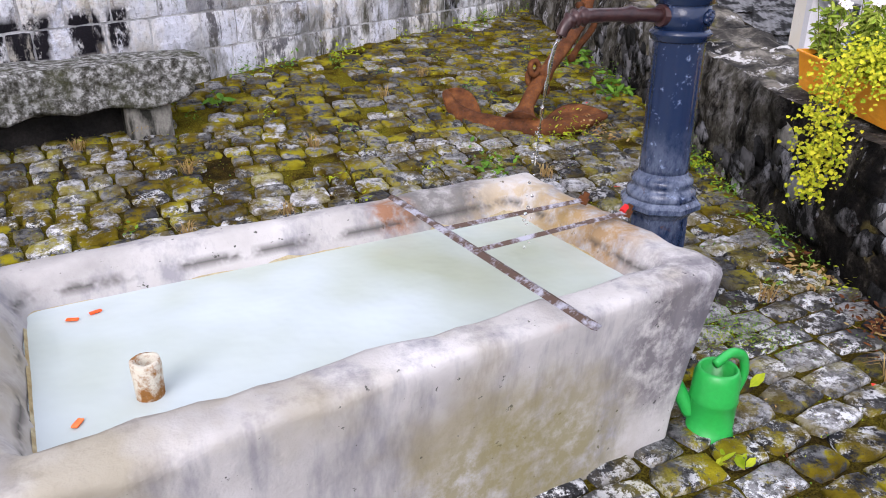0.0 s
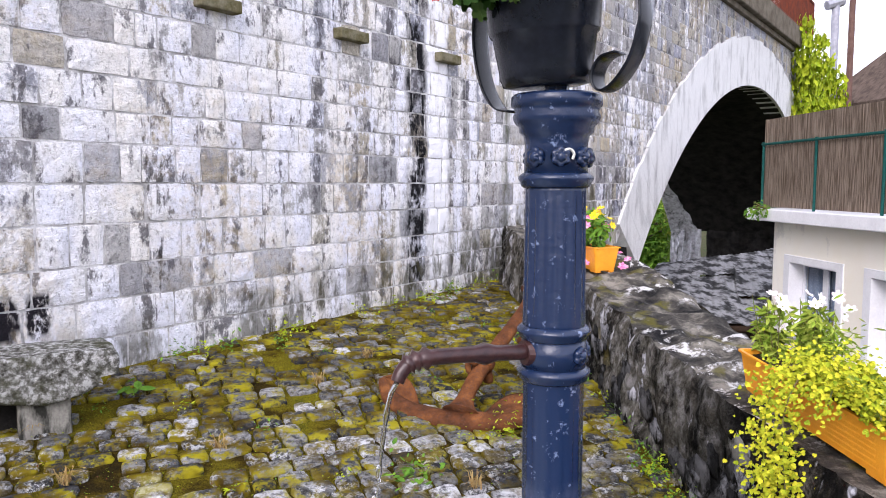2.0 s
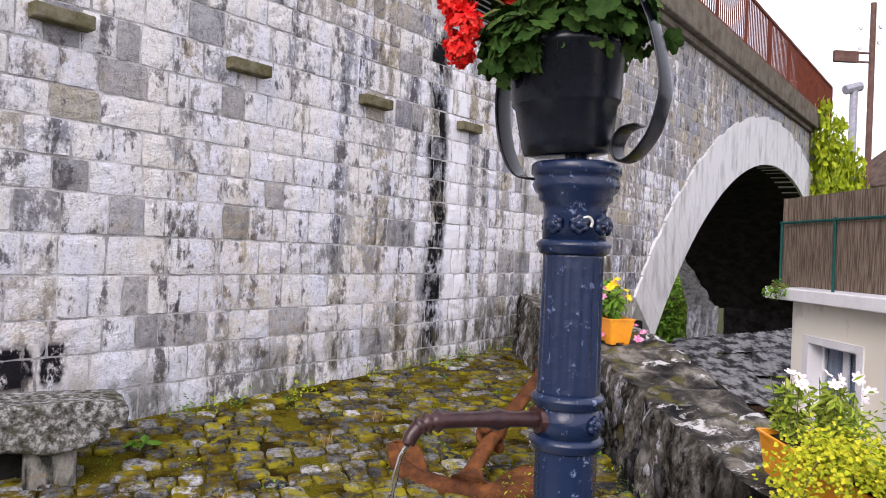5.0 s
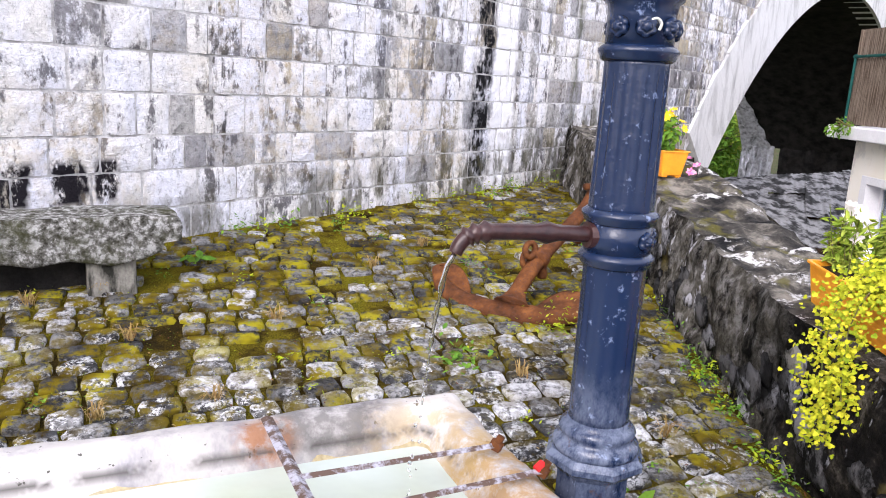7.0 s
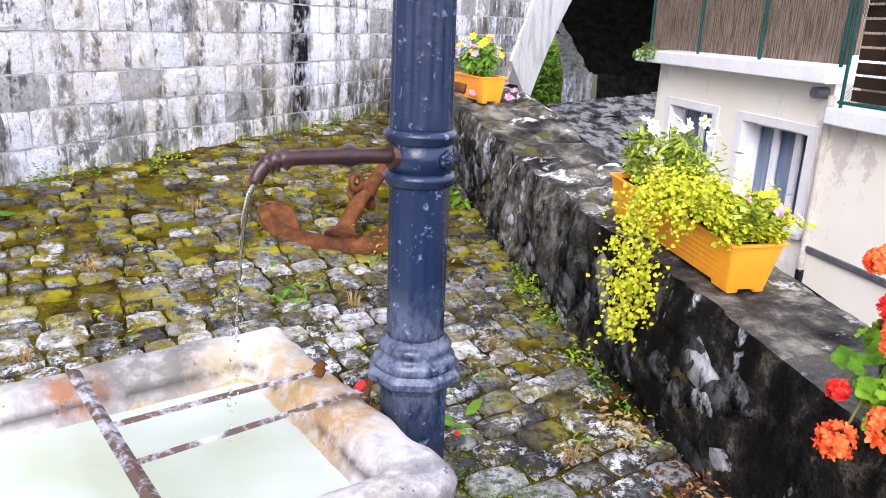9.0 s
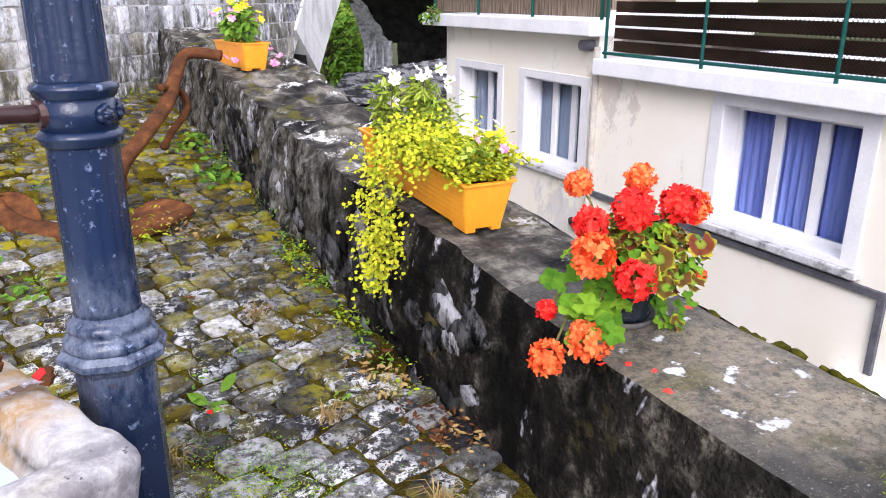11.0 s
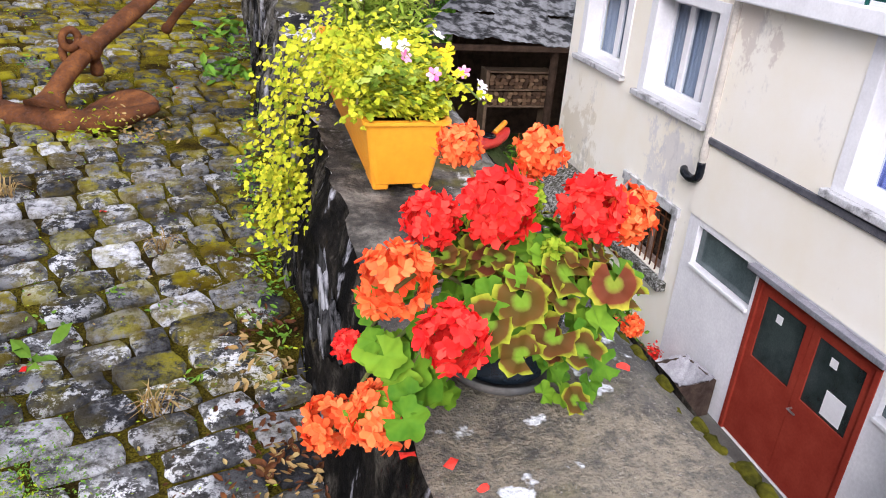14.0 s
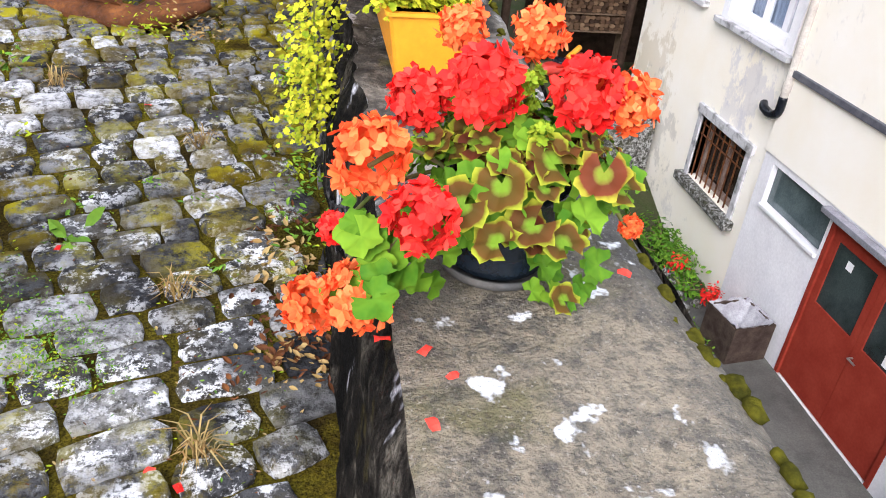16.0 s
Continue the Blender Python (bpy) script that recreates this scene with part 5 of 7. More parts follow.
pl += [(INV @ Vector((2.45 + rng.gauss(0, 0.05), 3.74 + rng.gauss(0, 0.06), 0.97 + abs(rng.gauss(0, 0.08)))), 0.05, Vector((rng.uniform(-1, 1), rng.uniform(-1, 1), 1.2))) for _ in range(260)]
leaves("narrow_leaves", near_planter, FRESH, pl, "narrow", "pale green narrow leaves on upright stems", rng)
pl = [(INV @ Vector((rng.uniform(2.19, 2.43), rng.uniform(3.02, 3.24), 0.90 + abs(rng.gauss(0, 0.045)))), 0.032, Vector((rng.uniform(-1, 1), rng.uniform(-1, 1), 1.2))) for _ in range(620)]
leaves("green_leaves", near_planter, FRESH, pl, "round", "small round fresh green leaves", rng)
def small_flower(parent, mat, at, r=0.03, turn=0):
    bm = bmesh.new()
    for k in range(6):
        a = 2 * math.pi * k / 6
        u = Vector((math.cos(a), math.sin(a), 0.75))
        v = Vector((-math.sin(a), math.cos(a), 0))
        p = [bm.verts.new(u * r * f + v * r * w + Vector((0, 0, -0.3 * r * f * f))) for f, w in ((0.05, 0.05), (0.6, 0.33), (1, 0.18), (1.05, -0.15), (0.6, -0.33))]
        bm.faces.new(p)
    bmesh.ops.transform(bm, matrix=Matrix.Translation(at) @ Matrix.Rotation(radians(-40 + 25 * math.cos(turn)), 4, "Y") @ Matrix.Rotation(radians(30 * math.sin(turn * 2)), 4, "X") @ Matrix.Rotation(turn, 4, "Z"), verts=bm.verts)
    return part("flower", bm, mat, parent)
for i, p in enumerate(((2.33, 4.05, 1.19), (2.28, 4.0, 1.13), (2.36, 4.02, 1.17), (2.49, 3.78, 1.22), (2.45, 3.85, 1.20), (2.40, 3.8, 1.18), (2.5, 3.7, 1.17), (2.43, 3.92, 1.21), (2.30, 3.90, 1.16), (2.31, 3.93, 1.06), (2.53, 3.8, 1.13))):
    small_flower(near_planter, WHITEPETAL, INV @ Vector(p), 0.032, i)
for i, (p, m) in enumerate((((2.46, 3.16, 0.98), YELLOWPETAL), ((2.47, 3.18, 1.01), YELLOWPETAL), ((2.45, 3.13, 0.99), YELLOWPETAL), ((2.33, 3.14, 1.0), PINKPETAL), ((2.44, 3.2, 1.0), YELLOWPETAL), ((2.48, 3.1, 0.96), YELLOWPETAL), ((2.55, 3.1, 0.93), WHITEPETAL), ((2.52, 3.18, 0.95), PINKPETAL), ((2.34, 3.2, 1.02), WHITEPETAL), ((2.56, 3.14, 0.9), WHITEPETAL), ((2.4, 3.05, 0.92), YELLOWPETAL), ((2.37, 3.10, 1.02), YELLOWPETAL), ((2.42, 3.14, 1.06), WHITEPETAL), ((2.28, 3.16, 1.03), WHITEPETAL), ((2.39, 3.02, 0.98), PINKPETAL))):
    small_flower(near_planter, m, INV @ Vector(p), 0.021, i + 20)

far_planter = orange_planter((2.25, 6.95, 0.985), 100, 0.62, "orange plastic planter with yellow and pink flowers")
rng = random.Random(8)
leaves("green_leaves", far_planter, WILD, scatter(rng, 380, (0, 0, 0.36), (0.3, 0.16, 0.17), 0.07, 0.2), "oval", "", rng)
for i in range(22):
    small_flower(far_planter, (YELLOWPETAL, YELLOWPETAL, PINKPETAL)[i % 3], (rng.uniform(-0.3, 0.3), rng.uniform(-0.15, 0.15), 0.36 + rng.uniform(0, 0.18)), 0.035, i)
for i in range(14):
    small_flower(far_planter, PINKPETAL, (rng.uniform(-0.36, 0.36), rng.choice((-0.18, 0.18)) + rng.uniform(-0.04, 0.04), 0.08 + rng.uniform(-0.05, 0.08)), 0.035, i)

# geranium in its pot
POT = material("dark_green_glazed_pot", two_tone((0.008, 0.013, 0.02), (0.014, 0.022, 0.032), 9), 0.25)
GX, GY = 2.365, 2.245
gz0 = parapet_top(GY) + 0.004
geranium = thing("potted_geranium", "geranium with scarlet and salmon heads in a dark pot", "potted plant", at=(GX, GY, gz0))
bm = bmesh.new()
lathe(bm, [(0.088, 0.012), (0.094, 0.018), (0.099, 0.03), (0.096, 0.036), (0.118, 0.17), (0.128, 0.178), (0.128, 0.20), (0.116, 0.20), (0.112, 0.17)], 36)
part("pot", bm, POT, geranium, smooth=True)
bm = bmesh.new()
lathe(bm, [(0.10, 0.0), (0.11, 0.004), (0.117, 0.022), (0.112, 0.024), (0.104, 0.01)], 36)
part("saucer", bm, material("grey_plastic", two_tone((0.10, 0.10, 0.10), (0.16, 0.15, 0.14), 10), 0.5), geranium, smooth=True)
bm = bmesh.new()
lathe(bm, [(0.05, 0.165), (0.112, 0.167), (0.112, 0.175), (0.05, 0.18)], 24)
part("soil", bm, EARTH, geranium)
G_EDGE = material("leaf_yellow_green", leafy((0.24, 0.32, 0.02), (0.34, 0.40, 0.03), (0.16, 0.30, 0.02)), 0.5)
def zoned_colour(stops):
    """Colours from a leaf's middle to its rim, by the mesh's own ring attribute."""
    def f(nt):
        at = nt.nodes.new("ShaderNodeAttribute")
        at.attribute_name = "ring"
        d = math2(nt, "ADD", at.outputs["Fac"], math2(nt, "MULTIPLY", math2(nt, "SUBTRACT", nz(nt, 50, 3, 0.6), 0.5), 0.22))
        c = ramp(nt, d, stops)
        return mixc(nt, 0.15, c, ramp(nt, piece_random(nt), [(0.0, (0.06, 0.20, 0.012)), (0.4, (0.16, 0.28, 0.02)), (0.6, (0.08, 0.03, 0.015)), (0.85, (0.10, 0.18, 0.015)), (1.0, (0.50, 0.12, 0.06))]), "MIX")
    return f
G_ZONED = material("zoned_geranium_leaf", zoned_colour([(0.22, (0.14, 0.24, 0.02)), (0.34, (0.12, 0.13, 0.02)), (0.42, (0.07, 0.016, 0.010)), (0.82, (0.11, 0.022, 0.013)), (0.91, (0.24, 0.25, 0.02)), (1.0, (0.36, 0.38, 0.03))]), 0.5)
G_PLAIN = material("green_geranium_leaf", leafy((0.035, 0.12, 0.010), (0.10, 0.23, 0.016), (0.21, 0.36, 0.026)), 0.5)
def geranium_leaf(seed, zoned):
    """A round scalloped leaf with a coloured zone, cupped."""
    r = random.Random(seed)
    bm = bmesh.new()
    n = 27
    c = bm.verts.new((0, 0, -0.1))
    loops = []
    for k, f in enumerate((0.36 + 0.06 * (seed % 3), 0.84, 1.0)):
        ring = []
        for i in range(n):
            a = radians(-155 + 310 * i / (n - 1))
            sc = (1 + 0.10 * math.cos(a * 5 + seed) + 0.07 * math.cos(a * 11) + r.uniform(-0.05, 0.05)) if k == 2 else (1 + 0.06 * math.cos(a * 5 + seed) + r.uniform(-0.05, 0.05))
            wave = 0.17 * math.sin(a * 5 + seed) * f * f + 0.22 * f * f - 0.12 * f
            ring.append(bm.verts.new((math.sin(a) * f * sc, math.cos(a) * f * sc + 0.12, wave + r.uniform(-0.015, 0.015))))
        loops.append(ring)
    for i in range(n - 1):
        bm.faces.new((c, loops[0][i + 1], loops[0][i]))
        bm.faces.new((loops[0][i], loops[0][i + 1], loops[1][i + 1], loops[1][i]))
        bm.faces.new((loops[1][i], loops[1][i + 1], loops[2][i + 1], loops[2][i]))
    for f in bm.faces:
        f.smooth = True
    me = bpy.data.meshes.new("leaf")
    bm.to_mesh(me)
    bm.free()
    me.materials.append(G_ZONED if zoned else G_PLAIN)
    ring = me.attributes.new("ring", "FLOAT", "POINT")
    for i, v in enumerate(me.vertices):
        ring.data[i].value = min(1.0, math.hypot(v.co.x, v.co.y - 0.12 * (i > 0)))
    return me
ZONED = [geranium_leaf(s, True) for s in (1, 2, 3, 6, 7)]
PLAIN = [geranium_leaf(s, False) for s in (4, 5, 8)]
rng = random.Random(33)
G0 = Vector((GX, GY, gz0))
def add_leaf(me, at, facing, size):
    f = Vector(facing).normalized()
    ob = new("leaf", me)
    ob.parent = geranium
    q = f.to_track_quat("Z", "Y").to_matrix().to_4x4()
    ob.matrix_basis = Matrix.Translation(Vector(at) - G0) @ q @ pose(0, 0, 0, 0, 0, rng.uniform(0, 360)) @ Matrix.Diagonal((size, size, size, 1))
for i in range(230):
    a = rng.uniform(0, 2 * math.pi)
    e = rng.uniform(-0.2, 1.2)
    d = Vector((math.cos(a) * math.cos(e), math.sin(a) * math.cos(e), math.sin(e)))
    if d.x < -0.2 and d.z < 0.5:
        me = rng.choice(PLAIN)
    else:
        me = rng.choice(ZONED + (PLAIN * 3 if rng.random() < 0.7 else []))
    p = Vector((2.355, 2.185, 0.775)) + Vector((d.x * 0.21, d.y * 0.18, d.z * 0.15)) * rng.uniform(0.6, 1.05)
    add_leaf(me, p, d + Vector((rng.uniform(-0.5, 0.5), -0.1 + rng.uniform(-0.5, 0.4), 0.7)), rng.uniform(0.018, 0.036))
for i in range(34):
    p = Vector((2.14 + rng.gauss(0, 0.045), 2.10 + rng.gauss(0, 0.05), 0.68 + rng.gauss(0, 0.05)))
    add_leaf(rng.choice(PLAIN), p, (-0.5 + rng.uniform(-0.4, 0.4), -0.5, 0.8), rng.uniform(0.025, 0.042))
for i in range(14):
    p = Vector((2.47 + rng.gauss(0, 0.04), 2.12 + rng.gauss(0, 0.03), 0.62 + rng.gauss(0, 0.035)))
    add_leaf(rng.choice(PLAIN + ZONED[:1]), p, (0.3, -0.7, 0.7), rng.uniform(0.02, 0.036))
for x, y, z, s in ((2.387, 2.05, 0.875, 0.055), (2.30, 2.03, 0.85, 0.055), (2.35, 1.99, 0.80, 0.05), (2.24, 2.0, 0.83, 0.05), (2.46, 2.03, 0.87, 0.05), (2.52, 2.07, 0.82, 0.042), (2.29, 1.97, 0.78, 0.045), (2.40, 1.98, 0.77, 0.045)):
    add_leaf(rng.choice(ZONED), (x, y, z), (rng.uniform(-0.7, 0.7), rng.uniform(-0.9, -0.3), 0.7), s * 0.84)
for i, (x, y, z, s, m) in enumerate(((2.187, 2.196, 0.917, 0.95, RED), (2.276, 2.123, 0.969, 1.2, RED), (2.442, 2.108, 0.966, 1.1, RED), (2.512, 2.12, 0.948, 0.95, SALMON), (2.1, 2.067, 0.872, 1.15, SALMON), (2.177, 1.979, 0.816, 1.05, RED), (2.013, 2.13, 0.553, 1.0, SALMON), (2.087, 2.045, 0.63, 1.1, SALMON), (2.29, 2.40, 0.985, 0.85, SALMON), (2.385, 2.223, 1.03, 0.85, SALMON), (2.054, 2.208, 0.669, 0.6, RED), (2.57, 2.12, 0.72, 0.4, SALMON))):
    head_copy(HEADS[i % 3], m, geranium, Vector((x, y, z)) - G0, s, i)
    bm = bmesh.new()
    p = Vector((x, y, z)) - G0
    root = Vector((p.x * 0.35, p.y * 0.35, 0.21))
    tube(bm, arc([root, root.lerp(p, 0.6) + Vector((0, 0, 0.03)), p - Vector((0, 0, 0.015))], 4), 0.004, 6)
    part("stalk", bm, STALK, geranium)
for i in range(9):
    x, y, z = rng.uniform(2.28, 2.42), rng.uniform(2.03, 2.3), rng.uniform(0.86, 0.98)
    v, f = floret_head(random.Random(60 + i), 16, 0.014, 0.008)
    joined("bud", v, f, G_EDGE, geranium).location = Vector((x, y, z)) - G0

# teal pot at the near end of the wall
TEAL = material("teal_glazed_pot", two_tone((0.008, 0.16, 0.18), (0.015, 0.21, 0.23), 8), 0.25)
tealpot = thing("teal_pot", "teal plastic bowl of low green plants on the wall", "potted plant", at=(2.36, 1.135, parapet_top(1.135) + 0.004))
bm = bmesh.new()
lathe(bm, [(0.09, 0.0), (0.1, 0.004), (0.145, 0.13), (0.155, 0.135), (0.155, 0.15), (0.14, 0.15), (0.135, 0.12)], 36)
part("bowl", bm, TEAL, tealpot, smooth=True)
bm = bmesh.new()
lathe(bm, [(0.03, 0.118), (0.137, 0.12), (0.137, 0.125), (0.03, 0.13)], 24)
part("soil", bm, EARTH, tealpot)
leaves("green_leaves", tealpot, FRESH, scatter(rng, 170, (0.03, 0, 0.14), (0.12, 0.11, 0.05), 0.04, 0.2), "oval", "", rng)
leaves("thyme", tealpot, G_EDGE, scatter(rng, 260, (-0.13, 0.02, 0.11), (0.07, 0.11, 0.07), 0.016, 0.2), "oval", "", rng)

# cushions of moss along the coping, and fallen petals
MOSS = material("cushion_moss", two_tone((0.035, 0.035, 0.006), (0.11, 0.10, 0.010), 30), 1.0, bump=fine_bump(140), dist=0.006)
rng = random.Random(14)
for i in range(78):
    y = rng.uniform(1.0, 2.4) if i < 46 else rng.uniform(2.5, 5)
    x = parapet_out(y) - 0.042 + rng.gauss(0, 0.008) - (0.04 * rng.random() if i % 3 == 0 else 0)
    r = rng.uniform(0.008, 0.02)
    if i >= 56:
        x = 2.19 + 0.021 * (i - 56) + rng.uniform(-0.01, 0.01)
        y = 2.085 + 0.05 * (x - 2.2) + 0.02 * noise.noise(Vector((x * 12, 0, 0))) + rng.uniform(-0.006, 0.006)
        r = rng.uniform(0.008, 0.015)
    cushion = thing("moss_cushion", "small round cushion of olive moss on the coping", "moss", at=(x, y, parapet_top(y) - 0.014), group="moss on the coping")
    bm = bmesh.new()
    bmesh.ops.create_icosphere(bm, subdivisions=2, radius=1, matrix=Matrix.Diagonal((r, r * rng.uniform(0.9, 1.8), r * 0.8, 1)))
    roughen(bm, 70, r * 0.6)
    part("tuft", bm, MOSS, cushion, smooth=True)
for i, (x, y) in enumerate(((2.13, 2.03), (2.20, 2.0), (2.19, 1.83), (2.62, 2.2), (2.24, 1.93), (1.65, 2.25), (1.72, 2.2), (1.3, 4.2), (1.52, 5.7), (1.2, 3.2), (1.8, 1.8))):
    z = parapet_top(y) + 0.006 if x > 2.05 else ground_z(x, y) + 0.02
    petal = thing("petal", "single fallen scarlet petal", "petal", at=(x, y, z), rz=i * 50, group="fallen petals")
    bm = bmesh.new()
    grid(bm, 3, 3, lambda u, v: Vector((0.028 * (u - 0.5), 0.02 * (v - 0.5) * (1 - 0.5 * (u - 0.3) ** 2), 0.006 * math.sin(3 * u) * math.cos(2 * v))))
    part("blade", bm, RED, petal)

# ---- weeds and grass tufts on the terrace ----
def tuft(name, label, x, y, n, size, mat, kind, spread=0.05, group="", z=None):
    ob = thing(name, label, "grass" if kind == "blade" else "weed", at=(x, y, ground_z(x, y) if z is None else z), group=group)
    verts, faces = [], []
    r = random.Random(int(1000 * (x * 7 + y * 13)))
    if kind == "blade":
        for _ in range(n):
            a = r.uniform(0, 2 * math.pi)
            d = Vector((math.cos(a), math.sin(a), 0))
            s = size * r.uniform(0.5, 1.1)
            b = Vector((r.gauss(0, spread * 0.3), r.gauss(0, spread * 0.3), 0))
            lean = r.uniform(0.3, 1.1)
            w = Vector((-d.y, d.x, 0)) * 0.0022
            j = len(verts)
            m = b + d * s * lean * 0.4 + Vector((0, 0, s * 0.6))
            t = b + d * s * lean + Vector((0, 0, s * (0.9 - lean * 0.5)))
            verts += [b - w, b + w, m + w, m - w, t]
            faces += [(j, j + 1, j + 2, j + 3), (j + 3, j + 2, j + 4)]
        joined("grass", [tuple(v) for v in verts], faces, mat, ob)
    else:
        pl = [(Vector((r.gauss(0, spread), r.gauss(0, spread), abs(r.gauss(0, spread * 0.8)) + 0.01)), size, Vector((r.uniform(-1, 1), r.uniform(-1, 1), 1.3))) for _ in range(n)]
        leaves("leaves", ob, mat, pl, kind, "", r)
    return ob
tuft("fern", "bright green fern tuft growing between the cobbles", 0.57, 4.45, 70, 0.05, WILD, "oval", 0.075)
tuft("dock_plant", "young dock with broad bright green leaves", 1.23, 3.27, 12, 0.09, WILD, "oval", 0.03)
tuft("dock_plant", "young dock with broad bright green leaves", -1.25, 5.62, 10, 0.10, WILD, "oval", 0.04)
tuft("wall_weed", "tall bright green weed at the foot of the wall", 1.80, 6.0, 60, 0.10, WILD, "oval", 0.09)
tuft("wall_weed", "tall bright green weed at the foot of the wall", 1.78, 7.0, 50, 0.10, WILD, "oval", 0.10)
tuft("dandelion", "yellow-green dandelion leaves beside the watering can", 1.13, 2.27, 9, 0.07, WALLIVY, "oval", 0.03)
tuft("dandelion", "yellow-green dandelion leaves by the trough's foot", 0.97, 1.9, 7, 0.07, WALLIVY, "oval", 0.03)
rng = random.Random(77)
for i in range(26):
    y = rng.uniform(2.9, 7.2) if i < 14 else rng.uniform(3.6, 4.7)
    x = parapet_in(y) - 0.12 + rng.gauss(0, 0.03)
    tuft("creeping_weed", "small green creeping weed at the wall's foot", x, y, 32, 0.028, WILD if i % 3 else WALLIVY, "oval", 0.055, "weeds along the wall")
for i, (x, y) in enumerate(((-0.5, 4.78), (-1.07, 3.7), (-0.03, 5.8), (-1.59, 4.95), (-1.9, 4.7), (1.6, 2.95), (1.02, 2.9), (0.3, 6.4), (-0.6, 3.9), (1.55, 3.9), (-1.2, 4.4), (0.9, 4.35), (1.75, 2.3))):
    tuft("dry_grass_tuft", "tuft of dry straw-coloured grass between cobbles", x, y, 40, 0.13, STRAW, "blade", 0.05, "dry grass tufts")
for i in range(60):
    x, y = rng.uniform(-2.6, 1.95), rng.uniform(2.9, 8.2)
    u = TROUGH_AT.inverted() @ Vector((x, y, 0))
    if (-2.2 < u.x < 0.1 and -0.1 < u.y < 1.15) or (Vector((x, y, 0)) - WALL_BASE).dot(WALL_OUT) < 0.1:
        continue
    tuft("small_weed", "tiny green weed in a mossy joint", x, y, 14, 0.028, WILD if i % 2 else WALLIVY, "oval", 0.028, "weeds in the joints")
for i in range(26):
    s = rng.uniform(0.3, 7.5)
    p = on_bridge(s, 0, 0.1 + abs(rng.gauss(0, 0.12)))
    tuft("wall_foot_weed", "low yellow-green weeds along the bridge wall", p.x, p.y, 34, 0.04, WALLIVY if i % 3 else WILD, "oval", 0.08, "weeds at the bridge wall")
for i in range(16):
    y = rng.uniform(2.3, 3.5)
    x = parapet_in(y) - 0.16 + rng.gauss(0, 0.06)
    tuft("leaf_litter", "brown dead leaves and stems by the wall", x, y, 16, 0.035, STRAW if i % 2 else RUST, "oval", 0.05, "dead leaves")
for i in range(15):
    x, y = 1.27 + rng.gauss(0, 0.10), 2.68 + rng.gauss(0, 0.13)
    tuft("moss_patch", "dense patch of tiny green weeds over the cobbles", x, y, 90, 0.011, WILD if i % 3 else WALLIVY, "oval", 0.05, "green weeds over the cobbles")
tuft("stonecrop", "orange-green stonecrop growing under the anchor", 1.18, 5.0, 160, 0.03, WALLIVY, "oval", 0.10)
tuft("stonecrop", "orange-green stonecrop growing under the anchor", 1.42, 4.95, 120, 0.03, STRAW, "oval", 0.09)

# crumbs of dead leaf, straw and moss strewn over the cobbles
rng = random.Random(505)
for name, label, mat, n, size in (("leaf_crumbs", "crumbs of brown dead leaf strewn over the cobbles", RUST, 900, 0.016), ("straw_crumbs", "bits of straw strewn over the cobbles", STRAW, 700, 0.016), ("moss_sprigs", "sprigs of yellow-green moss between the cobbles", WALLIVY, 2600, 0.012), ("weed_sprigs", "tiny green seedlings between the cobbles", WILD, 1500, 0.012)):
    pl = []
    while len(pl) < n:
        x, y = rng.uniform(-2.6, 2.0), 1.4 + 6.4 * rng.random() ** (1.3 if mat in (RUST, STRAW) else 0.8)
        u = TROUGH_AT.inverted() @ Vector((x, y, 0))
        if (-2.2 < u.x < 0.05 and -0.05 < u.y < 1.1) or (Vector((x, y, 0)) - WALL_BASE).dot(WALL_OUT) < 0.08 or x > parapet_in(y) - 0.12:
            continue
        if noise.noise(Vector((x * 2.1, y * 2.1, len(name)))) < rng.uniform(-0.5, 0.35):
            continue
        pl.append((Vector((x, y, ground_z(x, y) + rng.uniform(0.010, 0.022))), size, Vector((rng.uniform(-0.4, 0.4), rng.uniform(-0.4, 0.4), 1.5))))
    tagged(leaves(name, None, mat, pl, "oval", "", rng), label, "debris" if mat in (RUST, STRAW) else "weeds", kind="stuff")


# ---- the house beside the terrace ----
house = thing("house", "cream-rendered house with white windows and a red door", "house", at=(HX, 9.2, -4.6))
HO = Vector((HX, 9.2, -4.6))
def hp(name, bm, mat, parent=None, label="", smooth=False):
    bmesh.ops.translate(bm, vec=-HO, verts=bm.verts)
    return part(name, bm, mat, parent or house, label, smooth)


def facade(x, y0, y1, z0, z1, holes, thick=0.4):
    """A wall along y with openings (ya, yb, za, zb) right through it."""
    ys = sorted({y0, y1, *[h[0] for h in holes], *[h[1] for h in holes]})
    zs = sorted({z0, z1, *[h[2] for h in holes], *[h[3] for h in holes]})
    bm = bmesh.new()
    for a, b in zip(ys, ys[1:]):
        for c, d in zip(zs, zs[1:]):
            if not any(h[0] <= a and b <= h[1] and h[2] <= c and d <= h[3] for h in holes):
                box(bm, (x, a, c), (x + thick, b, d))
    bmesh.ops.remove_doubles(bm, verts=bm.verts, dist=0.0005)
    return bm


W_L = (11.86, 13.30, -0.92, 0.36)
W_R = (9.48, 11.05, -1.0, 0.36)
W_BIG = (5.02, 6.80, -0.98, 0.42)
W_BARS = (9.6, 10.95, -3.4, -2.42)
DOOR = (5.68, 7.60, -4.52, -2.32)
CL_A = (7.66, 8.95, -2.84, -2.30)
CL_B = (4.95, 5.60, -2.84, -2.30)
hp("wall", facade(HX, 9.18, 13.85, -4.7, 1.05, [W_L, W_R, W_BARS]), RENDER)
hp("wall", facade(HX - 0.04, -4.0, 9.18, -2.20, 0.55, [W_BIG]), RENDER)
